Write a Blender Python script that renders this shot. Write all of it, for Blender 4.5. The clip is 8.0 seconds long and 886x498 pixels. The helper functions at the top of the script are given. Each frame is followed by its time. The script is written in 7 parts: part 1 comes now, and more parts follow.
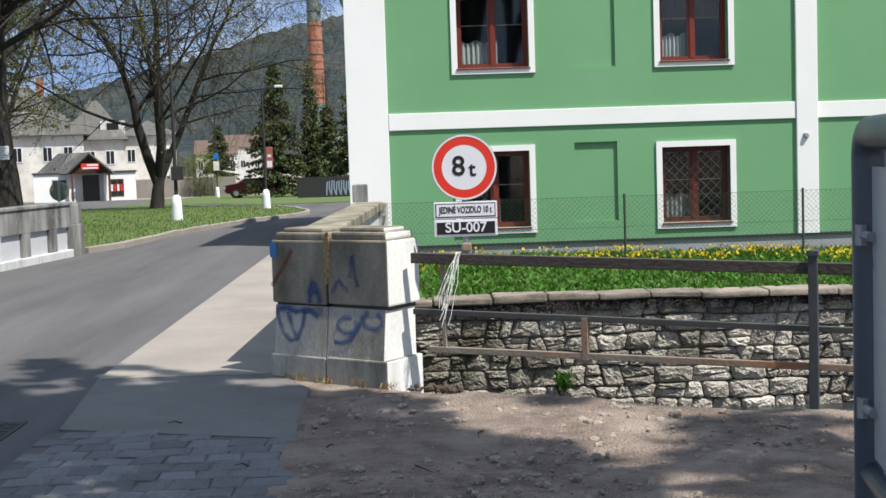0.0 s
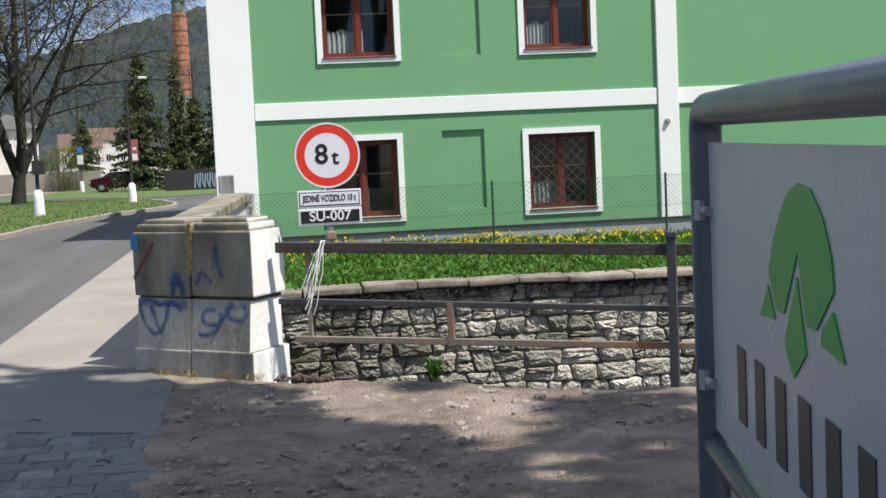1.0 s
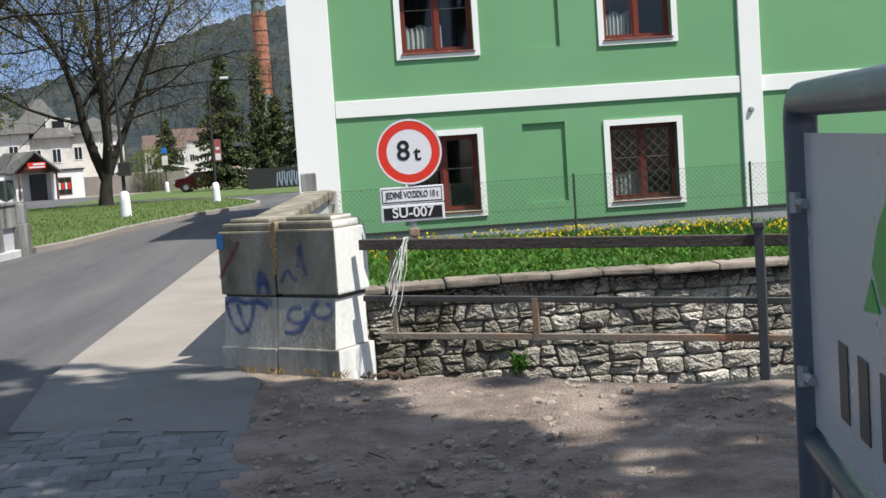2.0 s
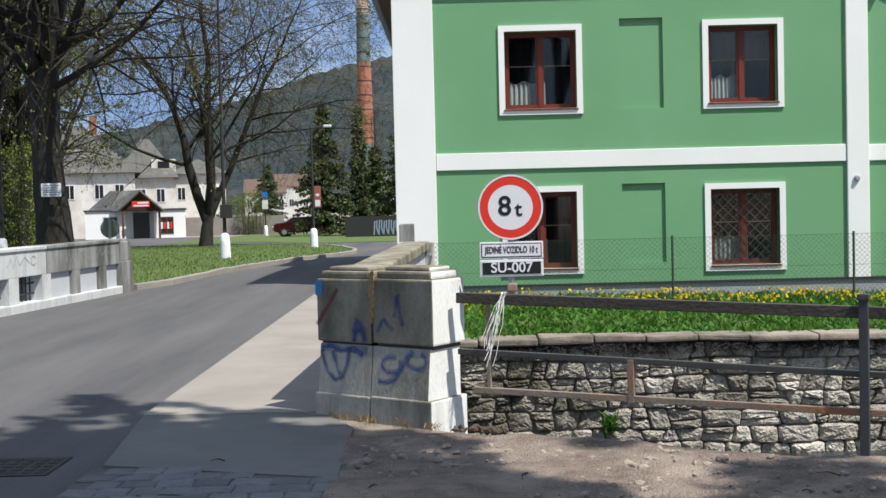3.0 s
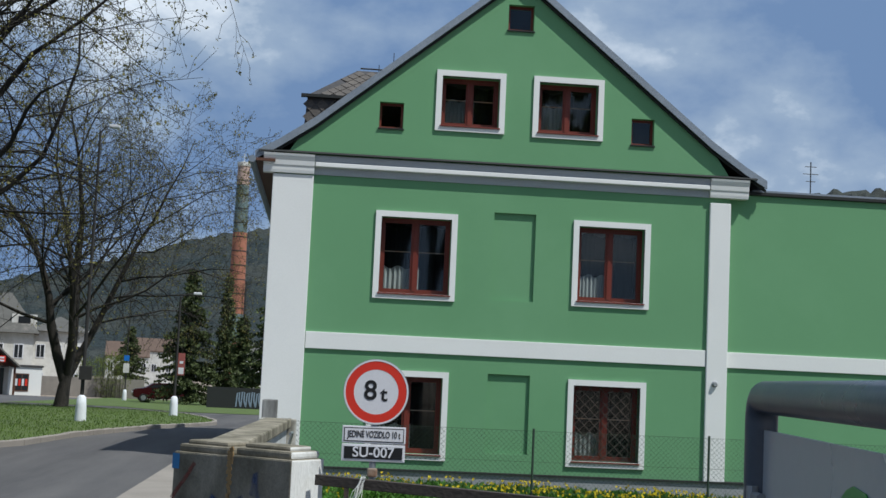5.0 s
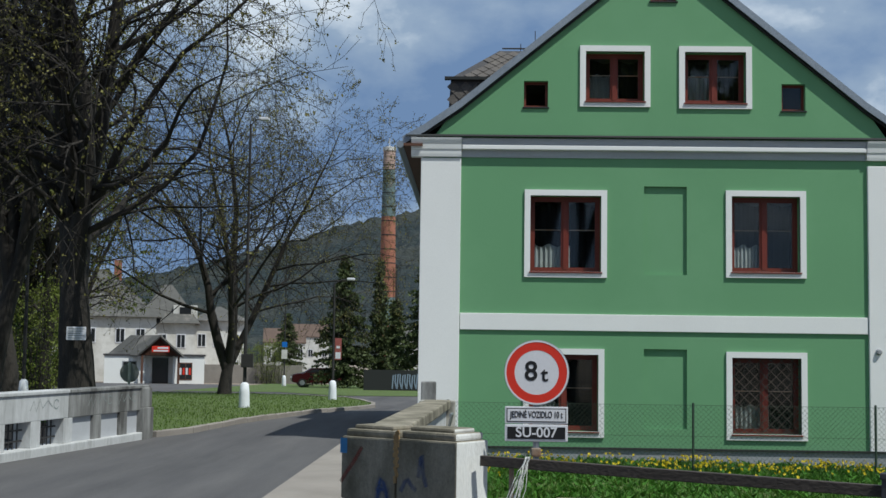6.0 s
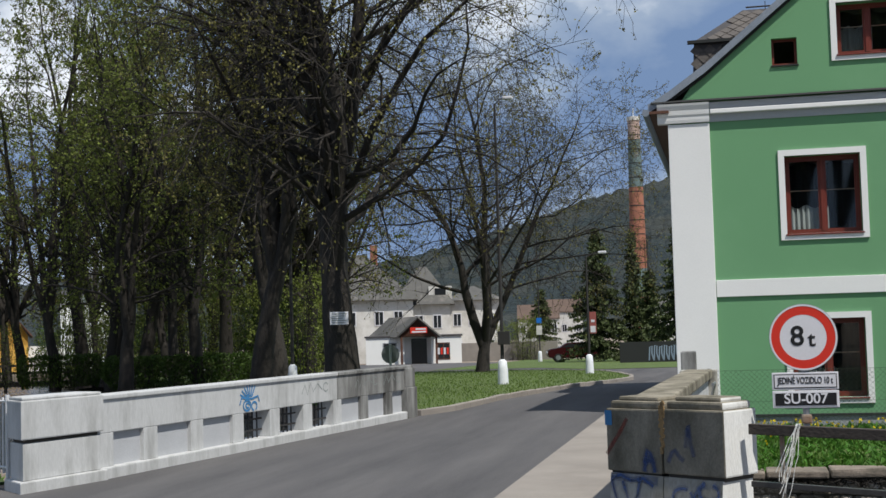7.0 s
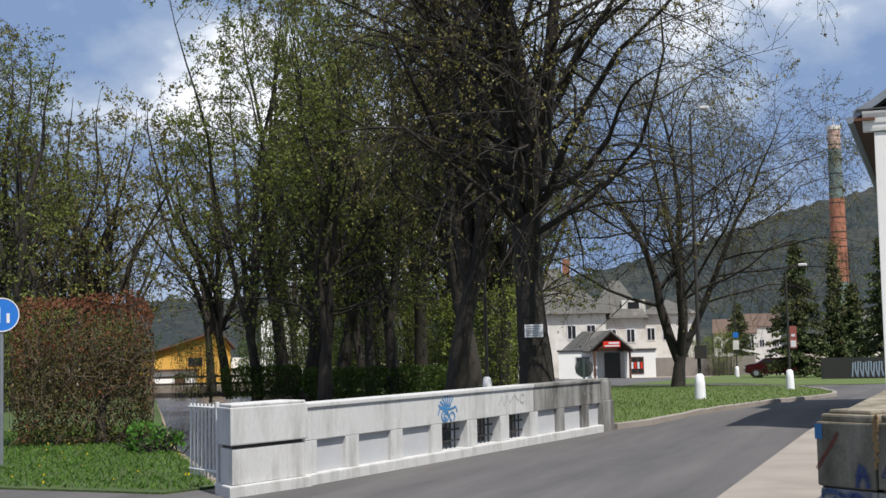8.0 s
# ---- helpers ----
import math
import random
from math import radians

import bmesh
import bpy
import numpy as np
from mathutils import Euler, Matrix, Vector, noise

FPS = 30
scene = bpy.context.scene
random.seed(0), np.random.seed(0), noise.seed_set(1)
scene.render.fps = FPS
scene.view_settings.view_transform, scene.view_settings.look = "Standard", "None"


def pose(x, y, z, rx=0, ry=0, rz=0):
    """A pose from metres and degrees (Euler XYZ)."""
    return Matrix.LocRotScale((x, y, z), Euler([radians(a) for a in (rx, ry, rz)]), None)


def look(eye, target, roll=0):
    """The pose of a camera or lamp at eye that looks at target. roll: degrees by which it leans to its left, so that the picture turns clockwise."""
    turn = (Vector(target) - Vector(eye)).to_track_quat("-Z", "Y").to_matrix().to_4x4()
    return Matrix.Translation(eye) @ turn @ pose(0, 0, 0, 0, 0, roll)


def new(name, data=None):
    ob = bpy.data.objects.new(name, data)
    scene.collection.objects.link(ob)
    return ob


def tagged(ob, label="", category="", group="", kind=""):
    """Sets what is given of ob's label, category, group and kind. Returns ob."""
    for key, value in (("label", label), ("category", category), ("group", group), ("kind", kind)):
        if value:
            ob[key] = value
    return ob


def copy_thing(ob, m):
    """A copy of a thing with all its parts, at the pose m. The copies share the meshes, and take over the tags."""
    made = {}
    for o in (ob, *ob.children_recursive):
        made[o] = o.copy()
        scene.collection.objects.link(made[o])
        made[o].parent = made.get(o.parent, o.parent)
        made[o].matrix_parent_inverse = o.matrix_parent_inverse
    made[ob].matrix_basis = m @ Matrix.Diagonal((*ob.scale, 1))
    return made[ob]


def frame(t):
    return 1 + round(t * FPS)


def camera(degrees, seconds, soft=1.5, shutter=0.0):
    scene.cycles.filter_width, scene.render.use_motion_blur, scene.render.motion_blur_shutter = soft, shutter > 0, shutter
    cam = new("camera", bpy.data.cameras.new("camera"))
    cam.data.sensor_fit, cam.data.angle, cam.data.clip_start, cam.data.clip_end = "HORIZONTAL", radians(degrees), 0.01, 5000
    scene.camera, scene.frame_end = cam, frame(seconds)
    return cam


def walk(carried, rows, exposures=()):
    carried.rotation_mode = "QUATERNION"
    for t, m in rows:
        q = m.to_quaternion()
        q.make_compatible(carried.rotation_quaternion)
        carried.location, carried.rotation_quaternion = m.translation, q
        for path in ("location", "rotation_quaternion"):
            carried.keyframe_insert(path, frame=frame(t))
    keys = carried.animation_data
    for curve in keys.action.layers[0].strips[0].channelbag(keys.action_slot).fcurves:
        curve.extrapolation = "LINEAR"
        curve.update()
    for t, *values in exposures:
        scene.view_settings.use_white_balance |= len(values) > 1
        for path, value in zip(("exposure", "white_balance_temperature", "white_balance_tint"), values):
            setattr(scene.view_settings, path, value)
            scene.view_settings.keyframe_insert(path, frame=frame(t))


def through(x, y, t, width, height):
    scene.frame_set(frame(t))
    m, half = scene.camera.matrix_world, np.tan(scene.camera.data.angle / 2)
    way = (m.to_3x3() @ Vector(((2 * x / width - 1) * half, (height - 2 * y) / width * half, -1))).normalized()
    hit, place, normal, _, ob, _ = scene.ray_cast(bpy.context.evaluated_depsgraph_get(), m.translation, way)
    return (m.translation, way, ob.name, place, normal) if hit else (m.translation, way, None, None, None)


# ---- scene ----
cam = camera(36.65, 8.0)
# seconds, x, y, z, yaw, pitch, roll
PATH = [
    (0, 0.000, 0.000, 1.600, -1.59, -3.99, 1.84),
    (0.5, 0.044, 0.035, 1.575, -5.96, -4.85, 2.49),
    (1, 0.054, 0.007, 1.580, -7.11, -4.63, 2.59),
    (1.2, 0.052, 0.012, 1.581, -6.66, -4.70, 2.68),
    (2.3, 0.029, 0.042, 1.588, -1.94, -4.59, 3.93),
    (2.5, 0.009, 0.009, 1.586, -0.67, -4.27, 3.58),
    (3, 0.010, 0.027, 1.595, 0.45, -2.21, 1.40),
    (3.5, 0.010, 0.042, 1.616, -0.55, 1.27, -1.41),
    (4, 0.026, 0.007, 1.637, -3.70, 4.80, -2.38),
    (4.2, 0.026, 0.014, 1.647, -4.94, 5.29, -3.13),
    (5.3, -0.005, -0.105, 1.620, -5.19, 5.56, -2.44),
    (5.5, -0.005, -0.039, 1.625, -3.89, 5.21, -1.71),
    (6, -0.054, -0.155, 1.645, 1.24, 4.44, -0.74),
    (6.5, -0.065, -0.139, 1.630, 7.41, 3.37, 0.59),
    (7, -0.090, -0.198, 1.640, 12.06, 3.45, 1.67),
    (7.5, -0.143, -0.161, 1.612, 17.12, 4.25, 1.53),
    (8, -0.160, -0.231, 1.608, 20.24, 4.26, 1.31),
]
EXPOSURES = [(0.0, 0.54, 6450, 9), (2.5, 0.48, 6450, 9), (3.2, 0.42, 6350, 8), (4.2, 0.12, 6150, 6), (5.5, -0.24, 6050, 5), (6.0, -0.24, 6100, 4), (7.0, -0.08, 6400, 9), (8.0, 0.22, 6550, 11)]
walk(cam, [(t, pose(x, y, z, 90 + pitch, roll, yaw)) for t, x, y, z, yaw, pitch, roll in PATH], EXPOSURES)

# ---- world, sun ----
SUN_WAY = Vector((0.48, -0.375, 1.0)).normalized()
sky = bpy.data.worlds.new("sky")
scene.world = sky
sky.use_nodes = True
wn, wl = sky.node_tree.nodes, sky.node_tree.links
wn.clear()
w_out, w_bg, w_sky = wn.new("ShaderNodeOutputWorld"), wn.new("ShaderNodeBackground"), wn.new("ShaderNodeTexSky")
w_sky.sky_type, w_sky.sun_disc = "NISHITA", False
w_sky.sun_elevation = math.asin(SUN_WAY.z)
w_sky.sun_rotation = math.atan2(SUN_WAY.x, SUN_WAY.y)
w_sky.air_density, w_sky.dust_density, w_sky.ozone_density = 1.0, 0.5, 1.6
w_tc, w_map, w_noise = wn.new("ShaderNodeTexCoord"), wn.new("ShaderNodeMapping"), wn.new("ShaderNodeTexNoise")
w_map.inputs["Scale"].default_value = (1.0, 1.0, 1.7)
w_map.inputs["Location"].default_value = (6.6, 1.2, 0.5)
w_noise.inputs["Scale"].default_value, w_noise.inputs["Detail"].default_value, w_noise.inputs["Roughness"].default_value = 4.6, 7.0, 0.54
wl.new(w_tc.outputs["Generated"], w_map.inputs[0])
wl.new(w_map.outputs[0], w_noise.inputs["Vector"])
last = w_sky.outputs[0]
# clear blue, grey-blue cloud, then bright cumulus
for low, high, tone in ((0.05, 0.15, (6.8, 10.2, 17.0)), (0.42, 0.55, (13.5, 16.6, 21.5)), (0.54, 0.65, (33.0, 34.0, 36.0))):
    w_rng, w_mix = wn.new("ShaderNodeMapRange"), wn.new("ShaderNodeMixRGB")
    w_rng.inputs[1].default_value, w_rng.inputs[2].default_value = low, high
    w_mix.inputs[2].default_value = (*tone, 1)
    wl.new(w_noise.outputs["Fac"], w_rng.inputs[0])
    wl.new(w_rng.outputs[0], w_mix.inputs[0])
    wl.new(last, w_mix.inputs[1])
    last = w_mix.outputs[0]
wl.new(last, w_bg.inputs[0])
w_bg.inputs[1].default_value = 0.029
wl.new(w_bg.outputs[0], w_out.inputs[0])

sun = new("sun", bpy.data.lights.new("sun", "SUN"))
sun.data.energy, sun.data.angle, sun.data.color = 5.0, radians(0.53), (1.0, 0.95, 0.87)
sun.matrix_world = look(SUN_WAY * 60, (0, 0, 0))


# ---- materials ----
def material(name, color, rough=0.8, vary=0.15, scale=3.0, fine=40.0, bump=0.2, metal=0.0, stain=None, stain_scale=0.8, stain_from=0.55,
             stain_to=0.75, per_object=0.0, stretch=(1, 1, 1), distance=0.01, spec=0.4, second=None):
    """A surface with variation at a coarse and a fine scale, bump, and stains with a shape of their own."""
    m = bpy.data.materials.new(name)
    m.use_nodes = True
    n, l = m.node_tree.nodes, m.node_tree.links
    b = n["Principled BSDF"]
    tc, mp = n.new("ShaderNodeTexCoord"), n.new("ShaderNodeMapping")
    mp.inputs["Scale"].default_value = stretch
    geo = n.new("ShaderNodeNewGeometry")
    l.new(geo.outputs["Position"], mp.inputs[0])
    coarse, grain = n.new("ShaderNodeTexNoise"), n.new("ShaderNodeTexNoise")
    coarse.inputs["Scale"].default_value, coarse.inputs["Detail"].default_value = scale, 5
    grain.inputs["Scale"].default_value, grain.inputs["Detail"].default_value = fine, 4
    for k in (coarse, grain):
        l.new(mp.outputs[0], k.inputs["Vector"])
    add = n.new("ShaderNodeMath")
    add.operation = "ADD"
    l.new(coarse.outputs["Fac"], add.inputs[0])
    l.new(grain.outputs["Fac"], add.inputs[1])
    rng = n.new("ShaderNodeMapRange")
    rng.inputs[1].default_value, rng.inputs[2].default_value = 0.6, 1.4
    rng.inputs[3].default_value, rng.inputs[4].default_value = 1 - vary, 1 + vary
    l.new(add.outputs[0], rng.inputs[0])
    last = rng.outputs[0]
    if per_object:
        info, pr, mul = n.new("ShaderNodeObjectInfo"), n.new("ShaderNodeMapRange"), n.new("ShaderNodeMath")
        pr.inputs[3].default_value, pr.inputs[4].default_value = 1 - per_object, 1 + per_object
        l.new(info.outputs["Random"], pr.inputs[0])
        mul.operation = "MULTIPLY"
        l.new(last, mul.inputs[0])
        l.new(pr.outputs[0], mul.inputs[1])
        last = mul.outputs[0]
    tint = n.new("ShaderNodeVectorMath")
    tint.operation = "SCALE"
    tint.inputs[0].default_value = color
    l.new(last, tint.inputs["Scale"])
    col = tint.outputs[0]
    if second:
        oi, mk, fr, tint2, blend = n.new("ShaderNodeObjectInfo"), n.new("ShaderNodeMath"), n.new("ShaderNodeMath"), n.new("ShaderNodeVectorMath"), n.new("ShaderNodeMixRGB")
        mk.operation, fr.operation, tint2.operation = "MULTIPLY", "FRACT", "SCALE"
        mk.inputs[1].default_value = 7.37
        l.new(oi.outputs["Random"], mk.inputs[0])
        l.new(mk.outputs[0], fr.inputs[0])
        tint2.inputs[0].default_value = second
        l.new(last, tint2.inputs["Scale"])
        l.new(fr.outputs[0], blend.inputs[0])
        l.new(col, blend.inputs[1])
        l.new(tint2.outputs[0], blend.inputs[2])
        col = blend.outputs[0]
    if stain:
        sn, sr, mx = n.new("ShaderNodeTexNoise"), n.new("ShaderNodeMapRange"), n.new("ShaderNodeMixRGB")
        sn.inputs["Scale"].default_value, sn.inputs["Detail"].default_value, sn.inputs["Roughness"].default_value = stain_scale, 7, 0.65
        l.new(mp.outputs[0], sn.inputs["Vector"])
        sr.inputs[1].default_value, sr.inputs[2].default_value = stain_from, stain_to
        l.new(sn.outputs["Fac"], sr.inputs[0])
        l.new(sr.outputs[0], mx.inputs[0])
        l.new(col, mx.inputs[1])
        mx.inputs[2].default_value = (*stain, 1)
        col = mx.outputs[0]
    l.new(col, b.inputs["Base Color"])
    rr = n.new("ShaderNodeMapRange")
    rr.inputs[3].default_value, rr.inputs[4].default_value = max(0.05, rough - 0.1), min(1, rough + 0.1)
    l.new(coarse.outputs["Fac"], rr.inputs[0])
    l.new(rr.outputs[0], b.inputs["Roughness"])
    b.inputs["Metallic"].default_value = metal
    b.inputs["Specular IOR Level"].default_value = spec
    if bump:
        bp = n.new("ShaderNodeBump")
        bp.inputs["Strength"].default_value, bp.inputs["Distance"].default_value = bump, distance
        l.new(add.outputs[0], bp.inputs["Height"])
        l.new(bp.outputs[0], b.inputs["Normal"])
    return m


def plain(name, color, rough=0.5, metal=0.0):
    return material(name, color, rough, 0.06, 2.0, 80, 0.03, metal)


def glass_material(name, tint=(0.75, 0.8, 0.8)):
    m = bpy.data.materials.new(name)
    m.use_nodes = True
    n, l = m.node_tree.nodes, m.node_tree.links
    n.remove(n["Principled BSDF"])
    mix, fres, clear, gloss = n.new("ShaderNodeMixShader"), n.new("ShaderNodeFresnel"), n.new("ShaderNodeBsdfTransparent"), n.new("ShaderNodeBsdfGlossy")
    fres.inputs[0].default_value = 1.5
    clear.inputs[0].default_value = (*tint, 1)
    gloss.inputs["Roughness"].default_value = 0.03
    l.new(fres.outputs[0], mix.inputs[0])
    l.new(clear.outputs[0], mix.inputs[1])
    l.new(gloss.outputs[0], mix.inputs[2])
    l.new(mix.outputs[0], n["Material Output"].inputs[0])
    return m


def leaf_material(name, color, vary=0.35, through=0.35):
    """Leaves that differ one from another and let some light through."""
    m = bpy.data.materials.new(name)
    m.use_nodes = True
    n, l = m.node_tree.nodes, m.node_tree.links
    b = n["Principled BSDF"]
    geo, rng, tint = n.new("ShaderNodeNewGeometry"), n.new("ShaderNodeMapRange"), n.new("ShaderNodeVectorMath")
    rng.inputs[3].default_value, rng.inputs[4].default_value = 1 - vary, 1 + vary
    l.new(geo.outputs["Random Per Island"], rng.inputs[0])
    tint.operation = "SCALE"
    tint.inputs[0].default_value = color
    l.new(rng.outputs[0], tint.inputs["Scale"])
    l.new(tint.outputs[0], b.inputs["Base Color"])
    b.inputs["Roughness"].default_value = 0.6
    b.inputs["Specular IOR Level"].default_value = 0.25
    tr, mix = n.new("ShaderNodeBsdfTranslucent"), n.new("ShaderNodeMixShader")
    l.new(tint.outputs[0], tr.inputs[0])
    mix.inputs[0].default_value = through
    l.new(b.outputs[0], mix.inputs[1])
    l.new(tr.outputs[0], mix.inputs[2])
    l.new(mix.outputs[0], n["Material Output"].inputs[0])
    return m


M_GREEN = material("green_render", (0.14, 0.315, 0.155), 0.85, 0.05, 0.7, 60, 0.12, stain=(0.17, 0.345, 0.185), stain_scale=0.35, stain_from=0.5, stain_to=0.9)
M_WHITE = material("white_paint", (0.77, 0.77, 0.755), 0.8, 0.04, 1.0, 50, 0.1)
M_GREYP = material("grey_plinth", (0.30, 0.31, 0.33), 0.85, 0.12, 1.5, 40, 0.2)
M_CONC = material("weathered_concrete", (0.46, 0.445, 0.40), 0.9, 0.25, 4.0, 70, 0.5, stain=(0.10, 0.095, 0.07), stain_scale=3.4, stain_from=0.40, stain_to=0.70, stretch=(1, 1, 0.5))
M_CONC_LIGHT = material("whitewashed_concrete", (0.51, 0.515, 0.515), 0.9, 0.14, 3.0, 60, 0.35, stain=(0.24, 0.24, 0.23), stain_scale=3.0, stain_from=0.46, stain_to=0.76, stretch=(1, 1, 0.22))
M_CONC_MOSS = material("mossy_concrete", (0.30, 0.268, 0.208), 0.9, 0.28, 4.0, 70, 0.5, stain=(0.085, 0.076, 0.05), stain_scale=2.4, stain_from=0.36, stain_to=0.66, stretch=(1, 1, 0.6))
M_CONC_SOOT = material("sooty_concrete", (0.30, 0.30, 0.29), 0.9, 0.18, 3.0, 60, 0.4, stain=(0.085, 0.083, 0.078), stain_scale=3.0, stain_from=0.36, stain_to=0.62, stretch=(1, 1, 0.2))
M_ASPH = material("asphalt", (0.074, 0.071, 0.073), 0.9, 0.30, 0.9, 130, 0.7, stain=(0.116, 0.111, 0.110), stain_scale=1.3, stain_from=0.38, stain_to=0.70, stretch=(1, 0.10, 1))
M_SLAB = material("concrete_slab", (0.27, 0.243, 0.215), 0.9, 0.14, 1.2, 90, 0.3, stain=(0.20, 0.178, 0.158), stain_scale=0.9, stain_from=0.45, stain_to=0.8)
M_EARTH = material("dry_earth", (0.225, 0.178, 0.14), 0.95, 0.42, 2.2, 35, 0.9, stain=(0.30, 0.26, 0.21), stain_scale=1.1, stain_from=0.45, stain_to=0.7, distance=0.03)
M_GRASSG = material("grass_soil", (0.085, 0.125, 0.032), 0.95, 0.35, 1.5, 30, 0.8, stain=(0.10, 0.12, 0.04), stain_scale=0.5, distance=0.04)
M_GRASSDARK = material("bank_grass_soil", (0.05, 0.08, 0.022), 0.95, 0.35, 1.5, 30, 0.8, stain=(0.075, 0.095, 0.03), stain_scale=0.6, distance=0.04)
M_STONE = material("rubble_stone", (0.40, 0.37, 0.325), 0.92, 0.55, 5.0, 26, 1.0, stain=(0.075, 0.07, 0.045), stain_scale=0.75, stain_from=0.46, stain_to=0.66, per_object=0.38, distance=0.06, second=(0.29, 0.265, 0.225))
# shade inside the pillar grooves, held in a near-black colour
M_GROOVEDARK = material("groove_dark", (0.075, 0.068, 0.058), 0.95, 0.3, 4.0, 50, 0.6)
M_JOINT = material("old_lime_joint", (0.17, 0.155, 0.13), 0.95, 0.45, 5.0, 40, 0.9, stain=(0.04, 0.04, 0.028), stain_scale=0.9, stain_from=0.44, stain_to=0.62)
M_BARK = material("bark", (0.029, 0.025, 0.021), 0.95, 0.35, 4.0, 26, 0.9, stretch=(1, 1, 0.25), distance=0.03)
M_RED = material("red_brown_paint", (0.15, 0.027, 0.017), 0.45, 0.12, 4, 60, 0.1)
M_SLATE = material("dark_slate", (0.055, 0.052, 0.055), 0.7, 0.3, 2, 20, 0.4)
M_TIN = material("grey_tin", (0.235, 0.268, 0.315), 0.5, 0.18, 1.5, 30, 0.05, metal=0.25)
M_SLATEGREY = material("brown_grey_slate", (0.10, 0.088, 0.08), 0.75, 0.3, 2.5, 30, 0.4, stain=(0.15, 0.13, 0.11), stain_scale=2.0)
M_DARKTIN = material("dark_tin", (0.024, 0.026, 0.026), 0.85, 0.15, 1.5, 30, 0.05)
M_GLASS = glass_material("window_glass")
M_CURTAIN = material("white_lace", (0.50, 0.50, 0.50), 0.9, 0.12, 8, 60, 0.1)
M_IRON = material("dark_iron", (0.03, 0.028, 0.027), 0.6, 0.2, 8, 60, 0.2)
M_GRILLE = material("grey_painted_wire", (0.075, 0.06, 0.053), 0.6, 0.15, 8, 60, 0.05)
M_WOOD = material("weathered_dark_timber", (0.055, 0.046, 0.040), 0.85, 0.35, 3, 50, 0.6, stain=(0.16, 0.11, 0.07), stain_scale=2.0, stain_from=0.64, stain_to=0.74, stretch=(0.4, 1, 1))
M_RAILSTEEL = material("worn_dark_steel", (0.07, 0.066, 0.062), 0.34, 0.25, 5, 60, 0.15, metal=0.3, stain=(0.16, 0.14, 0.12), stain_scale=3, stain_from=0.6, stain_to=0.72, spec=0.6)
M_RUST = material("rusty_steel", (0.21, 0.175, 0.14), 0.8, 0.35, 4, 60, 0.4, stain=(0.27, 0.13, 0.065), stain_scale=1.6, stain_from=0.5, stain_to=0.66)
M_GALV = material("galvanised_steel", (0.30, 0.32, 0.34), 0.45, 0.15, 5, 60, 0.05, metal=0.7)
M_GREYPAINT = material("blue_grey_painted_tube", (0.052, 0.068, 0.094), 0.30, 0.10, 4, 70, 0.04, spec=0.5)
M_PANEL = material("grey_white_plastic_panel", (0.33, 0.35, 0.375), 0.28, 0.04, 2, 40, 0.0, spec=0.5)
M_SIGNW = plain("sign_white", (0.66, 0.66, 0.70), 0.4)
M_SIGNR = plain("sign_red", (0.62, 0.035, 0.018), 0.4)
M_SIGNK = plain("sign_black", (0.012, 0.012, 0.013), 0.45)
M_BLUESIGN = plain("sign_blue", (0.02, 0.16, 0.55), 0.4)
M_LOGO = plain("leaf_green_print", (0.008, 0.25, 0.03), 0.35)
M_PRINT = plain("dark_grey_print", (0.035, 0.037, 0.04), 0.4)
def spray(name, color, cover):
    """Sprayed paint that covers its ground unevenly."""
    m = material(name, color, 0.8, 0.15, 6.0, 60, 0.1)
    n, l = m.node_tree.nodes, m.node_tree.links
    cloud, rng, clear, mix = n.new("ShaderNodeTexNoise"), n.new("ShaderNodeMapRange"), n.new("ShaderNodeBsdfTransparent"), n.new("ShaderNodeMixShader")
    cloud.inputs["Scale"].default_value, cloud.inputs["Detail"].default_value = 9.0, 6.0
    geo = n.new("ShaderNodeNewGeometry")
    l.new(geo.outputs["Position"], cloud.inputs["Vector"])
    rng.inputs[1].default_value, rng.inputs[2].default_value = 0.3, 0.7
    rng.inputs[3].default_value, rng.inputs[4].default_value = cover * 0.5, min(1.0, cover * 1.4)
    l.new(cloud.outputs["Fac"], rng.inputs[0])
    l.new(rng.outputs[0], mix.inputs[0])
    l.new(clear.outputs[0], mix.inputs[1])
    l.new(n["Principled BSDF"].outputs[0], mix.inputs[2])
    l.new(mix.outputs[0], n["Material Output"].inputs[0])
    return m


M_SPRAY = spray("blue_spray_paint", (0.045, 0.085, 0.22), 0.62)
M_MIST = spray("blue_spray_mist", (0.07, 0.11, 0.24), 0.26)
M_SPRAYL = plain("light_blue_spray_paint", (0.05, 0.20, 0.42), 0.7)
M_SPRAYR = spray("red_spray_paint", (0.24, 0.05, 0.035), 0.6)
M_BRICK = material("chimney_brick", (0.30, 0.125, 0.08), 0.9, 0.2, 1, 12, 0.3, stain=(0.24, 0.12, 0.085), stain_scale=0.4)
M_TEAL = material("patinated_brick", (0.12, 0.17, 0.17), 0.9, 0.2, 1, 12, 0.3, stain=(0.25, 0.19, 0.15), stain_scale=0.5)
M_ROOFTILE = material("old_grey_roofing", (0.095, 0.092, 0.085), 0.85, 0.25, 1, 14, 0.4, stain=(0.22, 0.20, 0.18), stain_scale=0.5)
M_OLDWHITE = material("old_white_render", (0.62, 0.605, 0.575), 0.9, 0.14, 0.8, 20, 0.2, stain=(0.42, 0.40, 0.36), stain_scale=0.5, stain_from=0.45, stain_to=0.7)
M_OCHRE = material("yellow_ochre_render", (0.62, 0.36, 0.075), 0.85, 0.08, 0.8, 30, 0.1)
M_BROWN = material("brown_stained_wood", (0.10, 0.045, 0.028), 0.7, 0.2, 3, 30, 0.2)
M_CAR = plain("dark_red_car_paint", (0.035, 0.004, 0.006), 0.25)
